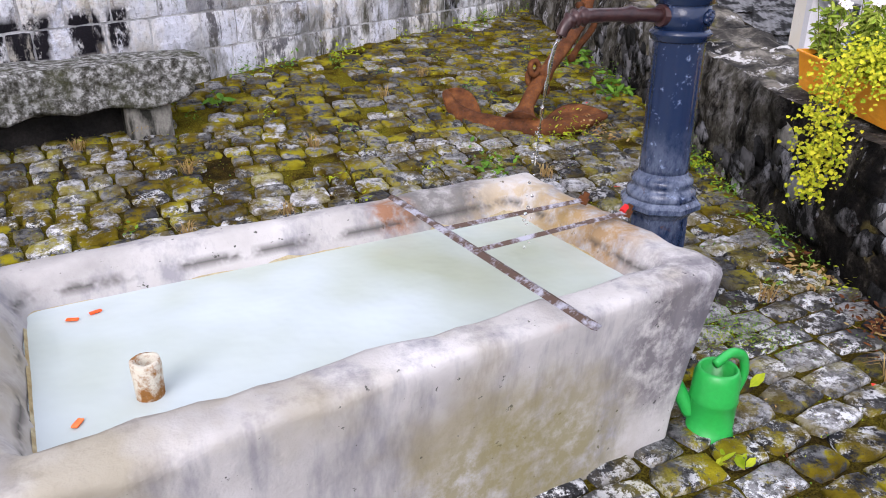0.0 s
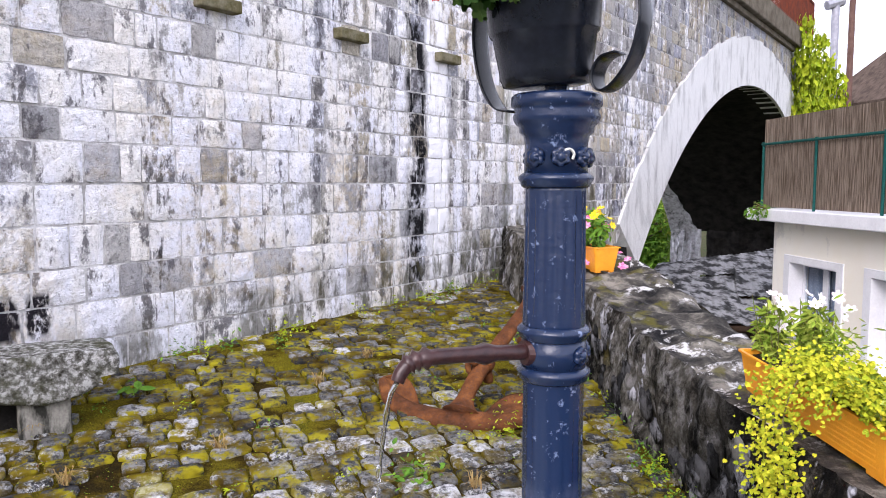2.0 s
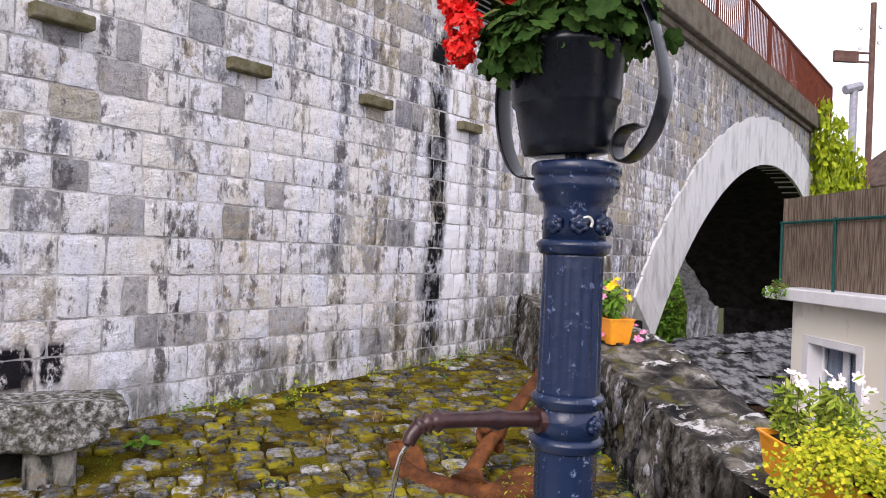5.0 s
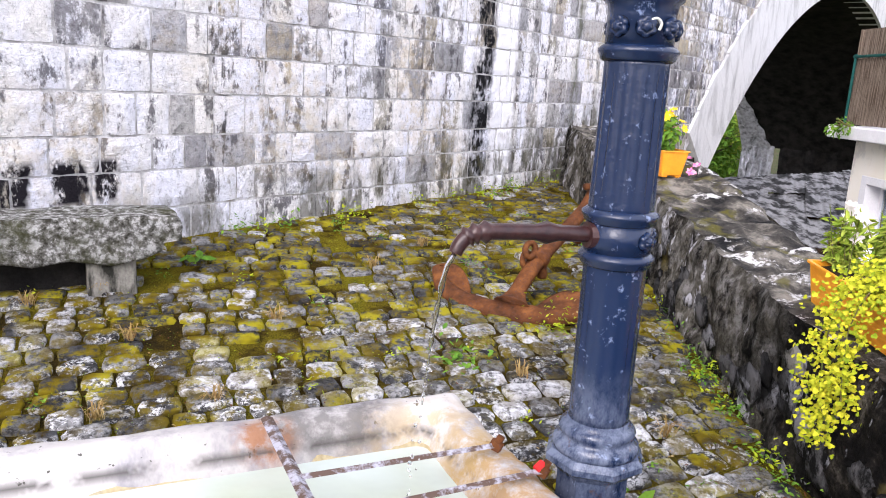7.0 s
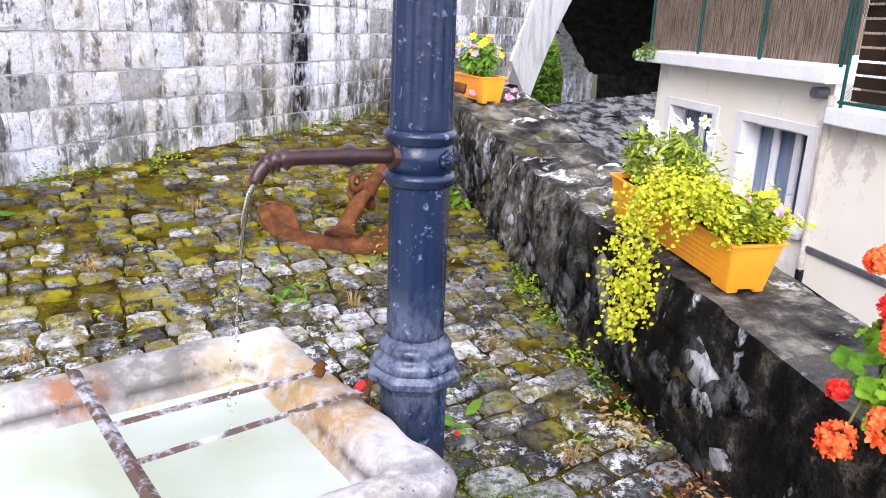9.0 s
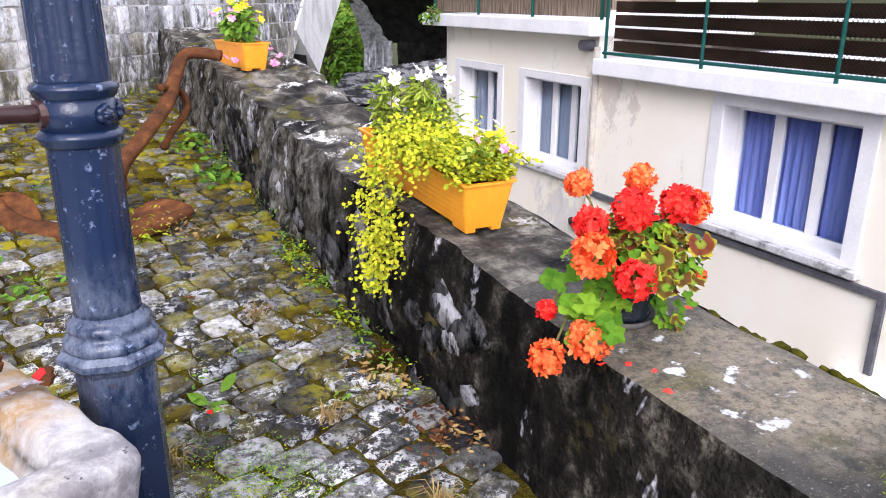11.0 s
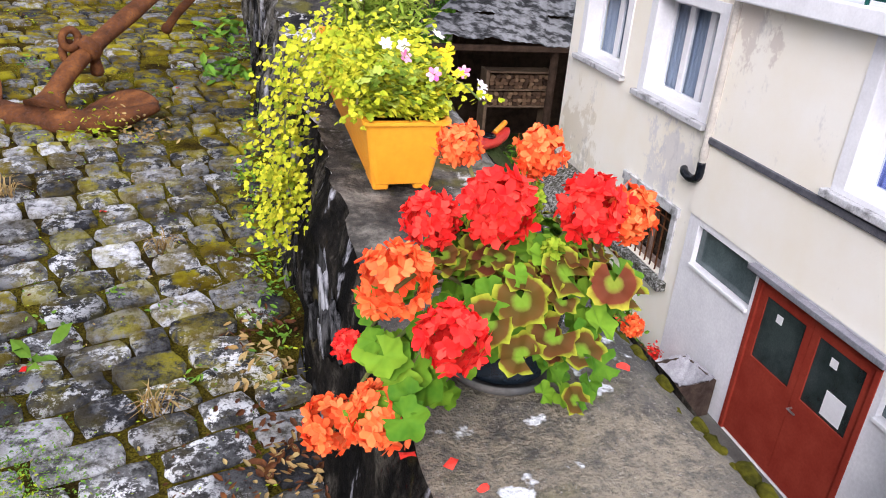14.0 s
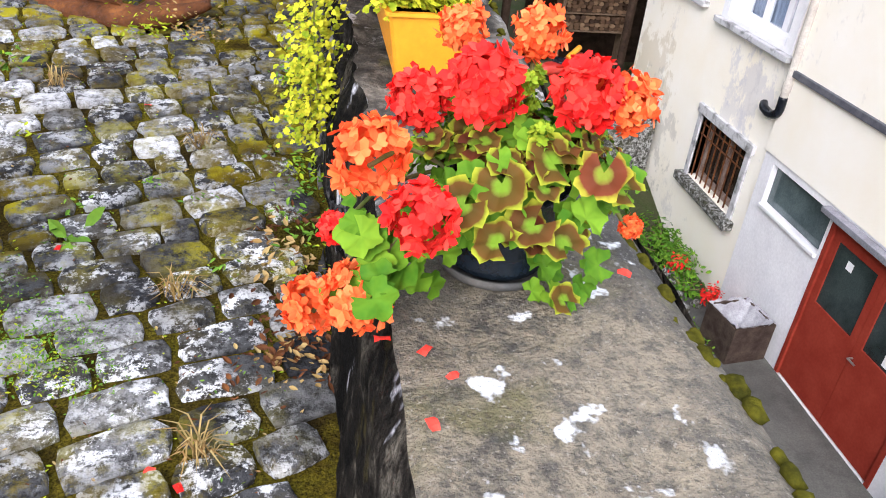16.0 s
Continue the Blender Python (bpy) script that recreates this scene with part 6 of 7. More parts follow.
WHITEWALL = material("whitewashed_wall", two_tone((0.90, 0.90, 0.93), (0.80, 0.80, 0.84), 2, grain=25, amount=0.1), 0.85, bump=fine_bump(20), dist=0.004)
hp("lower_wall", facade(HX - 0.02, -4.0, 9.18, -4.7, -2.20, [DOOR, CL_A, CL_B]), WHITEWALL, label="whitewashed lower wall")
for lo, hi in (((HX + 0.4, 13.45, -4.7), (HX + 7, 13.85, 1.05)), ((HX + 6.6, -4, -4.7), (HX + 7, 13.45, 0.55)), ((HX + 0.4, -4, -4.7), (HX + 6.6, -3.6, 0.55))):
    bm = bmesh.new()
    box(bm, lo, hi)
    hp("wall", bm, RENDER)
bm = bmesh.new()
box(bm, (HX - 0.32, 9.0, 1.05), (HX + 7, 14.3, 1.27), 0.02)
hp("roof_slab", bm, WHITE)
bm = bmesh.new()
box(bm, (HX - 0.26, -4, 0.55), (HX + 7, 8.98, 0.77), 0.02)
hp("roof_slab", bm, WHITE)
for z in (-2.2,):
    bm = bmesh.new()
    box(bm, (HX + 0.4, -3.6, z - 0.1), (HX + 6.6, 13.45, z + 0.1))
    hp("floor_slab", bm, WHITEWALL)

GLASS = material("window_glass", (0.75, 0.8, 0.85), 0.03)
GLASS.node_tree.nodes["Principled BSDF"].inputs["Transmission Weight"].default_value = 1.0
GLASS.node_tree.nodes["Principled BSDF"].inputs["IOR"].default_value = 1.15
CURTAIN_BLUE = material("blue_curtain", two_tone((0.20, 0.25, 0.68), (0.36, 0.42, 0.85), 6, stretch=(1, 1, 0.1)), 0.8)
CURTAIN_GREY = material("grey_net_curtain", two_tone((0.26, 0.31, 0.42), (0.45, 0.50, 0.60), 8, stretch=(1, 1, 0.1)), 0.85)
SILL = material("stained_sill", two_tone((0.60, 0.60, 0.62), (0.22, 0.22, 0.22), 6, 0.5, 0.66), 0.8)


def ring_frame(xs, outer, inner):
    """A frame with mitred corners: front and back at xs, between two rectangles (ya, yb, za, zb)."""
    bm = bmesh.new()
    loops = []
    for x, (a, b, c, d) in ((xs[0], outer), (xs[0], inner), (xs[1], inner), (xs[1], outer)):
        loops.append([bm.verts.new((x, y, z)) for y, z in ((a, c), (b, c), (b, d), (a, d))])
    for p, q in zip(loops, loops[1:] + loops[:1]):
        for i in range(4):
            bm.faces.new((p[i], p[(i + 1) % 4], q[(i + 1) % 4], q[i]))
    bmesh.ops.recalc_face_normals(bm, faces=bm.faces)
    bmesh.ops.bevel(bm, geom=list(bm.edges), offset=0.005, segments=1, affect="EDGES")
    return bm


def window(hole, panes, curtain, x, reveal=0.30, margin=0.15, label=""):
    ya, yb, za, zb = hole
    # raised white surround on the face, and the lining of the opening
    win = hp("window", ring_frame((x - 0.02, x + reveal), (ya - margin, yb + margin, za - 0.03, zb + margin * 0.7), (ya + 0.03, yb - 0.03, za + 0.03, zb - 0.03)), WHITE, label=label)
    bm = bmesh.new()
    xf = x + reveal
    y0, y1, z0, z1 = ya + 0.03, yb - 0.03, za + 0.03, zb - 0.03
    w = 0.065
    bm.free()
    hp("frame", ring_frame((xf - 0.06, xf), (y0, y1, z0, z1), (y0 + w, y1 - w, z0 + w, z1 - w)), WHITE, win)
    step_y = (y1 - y0) / panes
    for k in range(1, panes):
        bm = bmesh.new()
        box(bm, (xf - 0.065, y0 + step_y * k - 0.06, z0 + w), (xf, y0 + step_y * k + 0.06, z1 - w), 0.006)
        hp("mullion", bm, WHITE, win)
    for k in range(panes):
        bm = bmesh.new()
        box(bm, (xf - 0.035, y0 + step_y * k + 0.05, z0 + 0.05), (xf - 0.029, y0 + step_y * (k + 1) - 0.05, z1 - 0.05))
        o = hp("pane", bm, GLASS, win)
        o.visible_shadow = False
        bm = bmesh.new()
        grid(bm, 40, 2, lambda u, v: Vector((xf + 0.05 + 0.02 * math.sin(u * 34 + k) + 0.012 * math.sin(u * 71), y0 + step_y * (k + u), z0 + (z1 - z0) * v)))
        hp("curtain", bm, curtain, win, smooth=True)
    bm = bmesh.new()
    box(bm, (x - 0.10, ya - margin - 0.06, za - 0.11), (x + 0.02, yb + margin + 0.06, za - 0.03), 0.01)
    hp("sill", bm, SILL, win, "stained projecting stone sill")
    return win


window(W_L, 2, CURTAIN_GREY, HX, label="white two-light window with grey net curtains")
window(W_R, 3, CURTAIN_GREY, HX, label="white three-light window with grey net curtains")
window(W_BIG, 3, CURTAIN_BLUE, HX - 0.04, label="white three-light window with blue curtains")

# small barred window
bm = bmesh.new()
box(bm, (HX - 0.05, 9.44, -2.42), (HX + 0.2, 11.1, -2.28), 0.01)
barred = hp("window", bm, SILL, label="small basement window behind rusty iron bars")
for lo, hi in (((HX - 0.03, 9.48, -3.42), (HX + 0.2, 9.6, -2.42)), ((HX - 0.03, 10.95, -3.42), (HX + 0.2, 11.07, -2.42))):
    bm = bmesh.new()
    box(bm, lo, hi, 0.01)
    hp("jamb", bm, SILL, barred)
bm = bmesh.new()
box(bm, (HX - 0.14, 9.4, -3.56), (HX + 0.2, 11.15, -3.42), 0.02)
hp("sill", bm, GRANITE, barred)
WOODBROWN = material("weathered_brown_wood", two_tone((0.22, 0.13, 0.10), (0.40, 0.33, 0.29), 12, stretch=(1, 1, 0.2)), 0.8)
bm = bmesh.new()
for y in (9.62, 10.25, 10.88):
    box(bm, (HX + 0.12, y - 0.045, -3.4), (HX + 0.18, y + 0.045, -2.42), 0.004)
for z in (-3.36, -2.47):
    box(bm, (HX + 0.121, 9.6, z - 0.045), (HX + 0.179, 10.95, z + 0.045), 0.004)
hp("frame", bm, WOODBROWN, barred)
bm = bmesh.new()
box(bm, (HX + 0.2, 9.6, -3.4), (HX + 0.23, 10.95, -2.42))
hp("pane", bm, material("dim_pane", two_tone((0.02, 0.018, 0.015), (0.05, 0.035, 0.025), 3), 0.1), barred)
for k in range(9):
    bm = bmesh.new()
    y = 9.66 + k * 0.155
    tube(bm, [(HX + 0.03, y, -3.42), (HX + 0.03, y, -2.42)], 0.013, 6)
    hp("bar", bm, RUST, barred)
for z in (-2.56, -2.72):
    bm = bmesh.new()
    tube(bm, [(HX + 0.03, 9.6, z), (HX + 0.03, 10.95, z)], 0.012, 6)
    hp("bar", bm, RUST, barred)

# lower level: clerestory panes and the red door
DIMGLASS = material("dim_glass", two_tone((0.05, 0.075, 0.08), (0.13, 0.17, 0.18), 1.5), 0.08)
for ya, yb, za, zb in (CL_A, CL_B):
    bm = bmesh.new()
    box(bm, (HX + 0.06, ya, za), (HX + 0.08, yb, zb))
    hp("clerestory_pane", bm, DIMGLASS)
    bm = bmesh.new()
    box(bm, (HX - 0.06, ya, za - 0.05), (HX + 0.1, yb, za), 0.008)
    hp("clerestory_sill", bm, WHITE)
REDPAINT = material("brick_red_paint", two_tone((0.27, 0.035, 0.022), (0.33, 0.05, 0.03), 3, grain=30, amount=0.12), 0.5)
ya, yb, za, zb = DOOR
bm = bmesh.new()
for lo, hi in (((HX - 0.03, ya, za), (HX + 0.1, ya + 0.07, zb)), ((HX - 0.03, yb - 0.07, za), (HX + 0.1, yb, zb)), ((HX - 0.03, ya, zb - 0.07), (HX + 0.1, yb, zb))):
    box(bm, lo, hi, 0.006)
door = hp("door", bm, REDPAINT, label="red double door with glazed upper halves")
mid = (ya + yb) / 2
for a, b in ((ya + 0.075, mid - 0.004), (mid + 0.004, yb - 0.075)):
    bm = bmesh.new()
    zg = zb - 1.02
    for lo, hi in (((HX, a, za + 0.02), (HX + 0.05, b, zg)), ((HX, a, zg), (HX + 0.05, a + 0.1, zb - 0.08)), ((HX, b - 0.1, zg), (HX + 0.05, b, zb - 0.08)), ((HX, a + 0.1, zb - 0.2), (HX + 0.05, b - 0.1, zb - 0.08))):
        box(bm, lo, hi)
    bmesh.ops.remove_doubles(bm, verts=bm.verts, dist=0.0005)
    hp("leaf", bm, REDPAINT, door)
    bm = bmesh.new()
    box(bm, (HX + 0.02, a + 0.1, zg), (HX + 0.03, b - 0.1, zb - 0.2))
    hp("glass", bm, material("dark_glass", two_tone((0.012, 0.02, 0.02), (0.05, 0.07, 0.07), 1.5), 0.06), door)
    bm = bmesh.new()
    box(bm, (HX + 0.012, (a + b) / 2 + 0.02, zb - 0.42), (HX + 0.018, (a + b) / 2 + 0.12, zb - 0.32))
    hp("sticker", bm, WHITE, door)
bm = bmesh.new()
box(bm, (HX + 0.012, ya + 0.28, zb - 0.98), (HX + 0.018, ya + 0.56, zb - 0.68))
hp("notice", bm, WHITE, door)
CHROME = material("worn_chrome", two_tone((0.6, 0.6, 0.6), (0.45, 0.45, 0.45), 20), 0.3, 0.9)
bm = bmesh.new()
tube(bm, [(HX + 0.0, mid - 0.05, -3.5), (HX - 0.06, mid - 0.05, -3.5), (HX - 0.06, mid - 0.17, -3.5)], 0.012, 8)
hp("handle", bm, CHROME, door)
ZINC = material("zinc_strip", two_tone((0.42, 0.42, 0.48), (0.30, 0.30, 0.34), 6), 0.5, 0.4)
bm = bmesh.new()
box(bm, (HX - 0.14, ya - 0.08, zb + 0.02), (HX - 0.03, yb + 0.12, zb + 0.09), 0.008, None)
hp("lintel_strip", bm, ZINC)

# conduit, downpipe
CONDUIT = material("grey_conduit", two_tone((0.10, 0.10, 0.12), (0.16, 0.16, 0.18), 8), 0.6)
bm = bmesh.new()
box(bm, (HX - 0.085, 4.50, -1.21), (HX - 0.04, 9.16, -1.13), 0.006)
box(bm, (HX - 0.085, 4.50, -2.0), (HX - 0.04, 4.58, -1.21), 0.006)
hp("conduit", bm, CONDUIT)
PIPEPAINT = material("cream_painted_pipe", two_tone((0.66, 0.62, 0.56), (0.50, 0.46, 0.42), 5), 0.6)
bm = bmesh.new()
tube(bm, [(HX - 0.07, 9.12, 0.9), (HX - 0.07, 9.12, -1.5)], 0.05, 12)
bmesh.ops.create_cone(bm, cap_ends=True, segments=12, radius1=0.06, radius2=0.06, depth=0.12, matrix=Matrix.Translation((HX - 0.07, 9.12, -1.35)))
pipe = hp("downpipe", bm, PIPEPAINT, smooth=False)
bm = bmesh.new()
tube(bm, arc([(HX - 0.07, 9.12, -1.48), (HX - 0.07, 9.13, -1.68), (HX - 0.07, 9.28, -1.76), (HX - 0.07, 9.45, -1.74), (HX - 0.02, 9.55, -1.72)], 5), 0.056, 12)
hp("elbow", bm, BLACKPLASTIC, pipe, "black plastic elbow", smooth=True)
bm = bmesh.new()
tube(bm, [(HX - 0.02, 9.3, 0.92), (HX - 0.22, 9.3, 0.92)], 0.075, 14)
hp("outlet", bm, CONDUIT, pipe)

# roof terraces fenced with reed matting
REED = material("weathered_reed", lambda nt: mixc(nt, step(nt, nz(nt, 40, 3, 0.6, (1, 1, 0.05)), 0.4, 0.62), (0.10, 0.075, 0.055), (0.27, 0.215, 0.17)), 0.9, bump=lambda nt: nz(nt, 60, 2, 0.5, (1, 1, 0.03)), dist=0.02)
FENCEGREEN = material("green_fence_paint", two_tone((0.012, 0.075, 0.065), (0.02, 0.10, 0.09), 8), 0.5)
fence = thing("reed_fence", "brown reed matting on a green rail round the roof terrace", "fence", at=(HX - 0.1, 14.1, 1.27))
FO = Vector((HX - 0.1, 14.1, 1.27))
def fp(name, bm, mat, parent=None, label=""):
    bmesh.ops.translate(bm, vec=-FO, verts=bm.verts)
    return part(name, bm, mat, parent or fence, label)
bm = bmesh.new()
box(bm, (HX - 0.10, 8.9, 1.30), (HX - 0.07, 14.1, 2.42))
fp("mat", bm, REED)
bm = bmesh.new()
box(bm, (HX - 0.06, 8.9, 1.42), (HX - 0.03, 14.05, 2.92))
fp("mat", bm, REED)
bm = bmesh.new()
box(bm, (HX - 0.10, 14.1, 1.30), (HX + 6, 14.13, 2.92))
fp("mat", bm, REED)
for z in (2.46,):
    bm = bmesh.new()
    tube(bm, [(HX - 0.13, 8.9, z), (HX - 0.13, 14.15, z)], 0.025, 8)
    fp("rail", bm, FENCEGREEN)
for y in (9.0, 10.7, 12.4, 14.1):
    bm = bmesh.new()
    tube(bm, [(HX - 0.13, y, 1.27), (HX - 0.13, y, 2.5)], 0.024, 8)
    fp("post", bm, FENCEGREEN)
fence2 = thing("wire_fence", "green wire fence backed with dark wooden boards", "fence", at=(HX - 0.15, 5, 0.77))
FO = Vector((HX - 0.15, 5, 0.77))
DARKBOARD = material("dark_board", two_tone((0.03, 0.02, 0.015), (0.065, 0.042, 0.03), 6, stretch=(1, 0.2, 1)), 0.85)
for k in range(8):
    bm = bmesh.new()
    box(bm, (HX - 0.02, -3.9, 0.86 + 0.17 * k), (HX + 0.01, 8.85, 1.0 + 0.17 * k), 0.006)
    fp("board", bm, DARKBOARD, fence2)
for z in (0.84, 2.1):
    bm = bmesh.new()
    tube(bm, [(HX - 0.15, -3.9, z), (HX - 0.15, 8.9, z)], 0.022, 8)
    fp("rail", bm, FENCEGREEN, fence2)
for k in range(8):
    bm = bmesh.new()
    tube(bm, [(HX - 0.15, 8.85 - 1.75 * k, 0.77), (HX - 0.15, 8.85 - 1.75 * k, 2.15)], 0.022, 8)
    fp("post", bm, FENCEGREEN, fence2)
verts, faces = [], []
def wire(a, b, w=0.0035):
    j = len(verts)
    for p in (a, b):
        verts.extend([(p[0], p[1] - w, p[2] - w), (p[0], p[1] + w, p[2] - w), (p[0], p[1], p[2] + w)])
    faces.extend([(j, j + 1, j + 4, j + 3), (j + 1, j + 2, j + 5, j + 4), (j + 2, j, j + 3, j + 5)])
for k in range(-24, 250):
    y0 = -3.9 + 0.052 * k
    for sgn in (1, -1):
        ya, yb = (y0, y0 + 1.2) if sgn > 0 else (y0 + 1.2, y0)
        if -3.9 < ya < 8.9 and -3.9 < yb < 8.9:
            wire((HX - 0.15 - 0.15 + 0.15 - (HX - 0.15) , ya - 5, 0.86 - 0.77), (-0.0, yb - 5, 2.06 - 0.77))
netting = joined("netting", verts, faces, FENCEGREEN, fence2)
tagged(netting, "green diamond wire netting", kind="stuff")

# utility cabinet, crate, kerb wall and yard
cabinet = thing("utility_cabinet", "pale grey-white cabinet against the house wall", "cabinet", at=(7.3, 3.55, -4.55))
bm = bmesh.new()
box(bm, (0.0, -1.6, 0), (0.37, 1.31, 2.39), 0.02)
part("body", bm, WHITEWALL, cabinet)
bm = bmesh.new()
box(bm, (-0.02, -1.62, 2.39), (0.37, 1.33, 2.45), 0.01)
part("lid", bm, WHITE, cabinet)
bm = bmesh.new()
box(bm, (-0.03, 1.16, 1.78), (0.0, 1.24, 1.90), 0.01)
part("latch", bm, BLACKPLASTIC, cabinet)
YARD = material("yard_concrete", two_tone((0.09, 0.088, 0.082), (0.17, 0.165, 0.15), 1.5), 0.8, bump=fine_bump(25))
bm = bmesh.new()
grid(bm, 12, 30, lambda u, v: Vector((2.9 + 4.85 * u, -4 + 13.2 * v, -4.53 + jitter((u * 5, v * 9, 0), 1, 0.02))))
tagged(part("yard", bm, YARD), "damp concrete yard below the terrace wall", "yard", kind="structure")
crate = thing("wooden_crate", "dark wooden crate lined with a torn grey sheet", "crate", at=(7.3, 8.05, -4.52), rz=8)
CRATE = material("dark_crate_wood", two_tone((0.05, 0.035, 0.03), (0.10, 0.075, 0.06), 7), 0.85)
for lo, hi in (((-0.3, -0.3, 0), (0.3, -0.27, 0.55)), ((-0.3, 0.27, 0), (0.3, 0.3, 0.55)), ((-0.3, -0.27, 0), (-0.27, 0.27, 0.55)), ((0.27, -0.27, 0), (0.3, 0.27, 0.55)), ((-0.27, -0.27, 0), (0.27, 0.27, 0.03))):
    bm = bmesh.new()
    box(bm, lo, hi, 0.004)
    part("board", bm, CRATE, crate)
bm = bmesh.new()
grid(bm, 14, 14, lambda u, v: Vector((-0.3 + 0.6 * u, -0.3 + 0.6 * v, 0.57 - 0.3 * math.sin(math.pi * u) * math.sin(math.pi * v) + jitter((u * 4, v * 4, 2), 1.5, 0.07))))
part("liner", bm, material("grey_sheet", two_tone((0.34, 0.33, 0.36), (0.5, 0.5, 0.53), 8), 0.5), crate)
kerb = thing("garden_wall", "short sloping concrete wall by the house corner", "wall", at=(7.2, 12.6, -4.6))
bm = bmesh.new()
box(bm, (-0.35, -0.3, 0), (0.46, 1.3, 1.75), 0.03)
for v in bm.verts:
    if v.co.z > 1 and v.co.x < 0:
        v.co.z -= 0.5
part("body", bm, GRANITE, kerb)
rng = random.Random(9)
def bush(label, centre, radii, n, size, mat=BUSH, kind="oval", name="bush"):
    ob = thing(name, label, "plant", at=(centre[0], centre[1], centre[2] - radii[2]))
    for k in range(5):
        bm = bmesh.new()
        a = k * 1.3
        tube(bm, [(0, 0, 0), (0.3 * radii[0] * math.cos(a), 0.3 * radii[1] * math.sin(a), radii[2]), (0.6 * radii[0] * math.cos(a), 0.6 * radii[1] * math.sin(a), 1.5 * radii[2])], [0.03, 0.02, 0.008], 5)
        part("stem", bm, STALK, ob)
    leaves("foliage", ob, mat, scatter(rng, n, (0, 0, radii[2]), radii, size, 0.3), kind, "", rng)
    return ob
bush("low green bed plants along the house wall", (7.3, 10.3, -4.3), (0.35, 1.0, 0.25), 500, 0.10)
bush("low green bed plants along the house wall", (7.2, 9.3, -4.4), (0.3, 0.4, 0.16), 220, 0.08)
bush("red-leaved plant in the bed by the wall", (7.4, 8.95, -4.3), (0.16, 0.16, 0.16), 160, 0.07, RED)
bush("low green cover plants beside the crate", (6.75, 8.3, -4.46), (0.35, 0.55, 0.09), 500, 0.06, WILD)
bush("low green bed plants along the house wall", (7.35, 10.0, -4.35), (0.3, 0.5, 0.2), 420, 0.09, WILD)
bush("low green bed plants along the house wall", (6.9, 10.6, -4.4), (0.5, 0.9, 0.16), 520, 0.08, BUSH)
bush("red-leaved plant in the bed by the wall", (7.25, 9.75, -4.3), (0.17, 0.17, 0.15), 150, 0.07, RED)
bush("purple-flowered shrub in the garden", (6.95, 13.7, -3.2), (0.5, 0.5, 0.6), 800, 0.10)
bush("green shrub beside the shed", (5.3, 14.2, -3.6), (0.5, 0.5, 0.4), 500, 0.11)
for k in range(12):
    st = thing("bed_stone", "rounded grey stone edging the flower bed", "stone", at=(7.05 + rng.uniform(-0.25, 0.25), 8.9 + 0.1 * k, -4.52), group="bed edging stones")
    bm = bmesh.new()
    bmesh.ops.create_icosphere(bm, subdivisions=2, radius=rng.uniform(0.07, 0.12))
    roughen(bm, 6, 0.03)
    part("stone", bm, GRANITE, st, smooth=True)

# open shed with its tin roof
shed = thing("open_shed", "open wooden shed with a rusty corrugated tin roof", "shed", at=(7.0, 15.5, -4.6))
SO = Vector((7.0, 15.5, -4.6))
def sp(name, bm, mat, parent=None, label="", smooth=False):
    bmesh.ops.translate(bm, vec=-SO, verts=bm.verts)
    return part(name, bm, mat, parent or shed, label, smooth)
TIN = material("weathered_tin", two_tone((0.04, 0.04, 0.042), (0.34, 0.34, 0.35), 3.4, 0.44, 0.56), 0.6, 0.3, bump=fine_bump(20))
CA, CB, CC, CD = Vector((4.9, 14.0, -0.78)), Vector((9.6, 14.15, -1.12)), Vector((11, 18.6, 0.15)), Vector((6.9, 17.6, -0.15))
for r in range(3):
    for c in range(4):
        bm = bmesh.new()
        def sheet(u, v):
            uu, vv = (c + u * 1.03) / 4, (r + v * 1.06) / 3
            p = CA.lerp(CB, uu).lerp(CD.lerp(CC, uu), vv)
            return p + Vector((0, 0, 0.006 * math.sin(u * 16 * math.pi) + 0.05 * noise.noise(Vector((c + u * 3, r + v * 2, 4))) + 0.02 * ((r + c) % 2) - 0.03 * v + 0.03 * jitter((c, r, u), 3, 1)))
        grid(bm, 64, 2, sheet)
        sp("roof_sheet", bm, TIN, smooth=True)
for x, y in ((5.25, 14.25), (6.3, 16.6), (7.6, 14.3), (9.3, 14.4)):
    bm = bmesh.new()
    tube(bm, [(x, y, -4.6), (x + 0.03, y, -1.0)], 0.08, 8)
    sp("post", bm, DARKBOARD)
bm = bmesh.new()
box(bm, (6.5, 17.3, -4.6), (11, 17.4, -0.5))
sp("back_wall", bm, DARKBOARD)
bm = bmesh.new()
box(bm, (4.95, 14.1, -1.08), (9.5, 14.2, -0.98))
sp("beam", bm, DARKBOARD)
logs = thing("log_rack", "wooden rack stacked with split firewood", "log rack", at=(7.06, 14.9, -2.28))
logs.scale = (0.8, 1, 0.6)
LOGWOOD = material("split_firewood", lambda nt: ramp(nt, piece_random(nt), [(0, (0.04, 0.025, 0.018)), (0.6, (0.11, 0.065, 0.04)), (1, (0.20, 0.13, 0.08))]), 0.9)
RACKWOOD = material("grey_brown_timber", two_tone((0.11, 0.075, 0.05), (0.18, 0.125, 0.085), 6), 0.85)
for lo, hi in (((-0.72, -0.2, 0.0), (0.9, 0.2, 0.06)), ((-0.72, -0.2, 0.55), (0.9, 0.2, 0.6)), ((-0.72, -0.2, 1.12), (0.9, 0.2, 1.18)), ((-0.76, -0.2, -2.3), (-0.68, 0.2, 1.2)), ((0.86, -0.2, -2.3), (0.94, 0.2, 1.2))):
    bm = bmesh.new()
    box(bm, lo, hi, 0.006)
    part("timber", bm, RACKWOOD, logs)
bm = bmesh.new()
lathe(bm, [(0.06, -0.18), (0.065, 0.18)], 7, pose(0, 0, 0, 90))
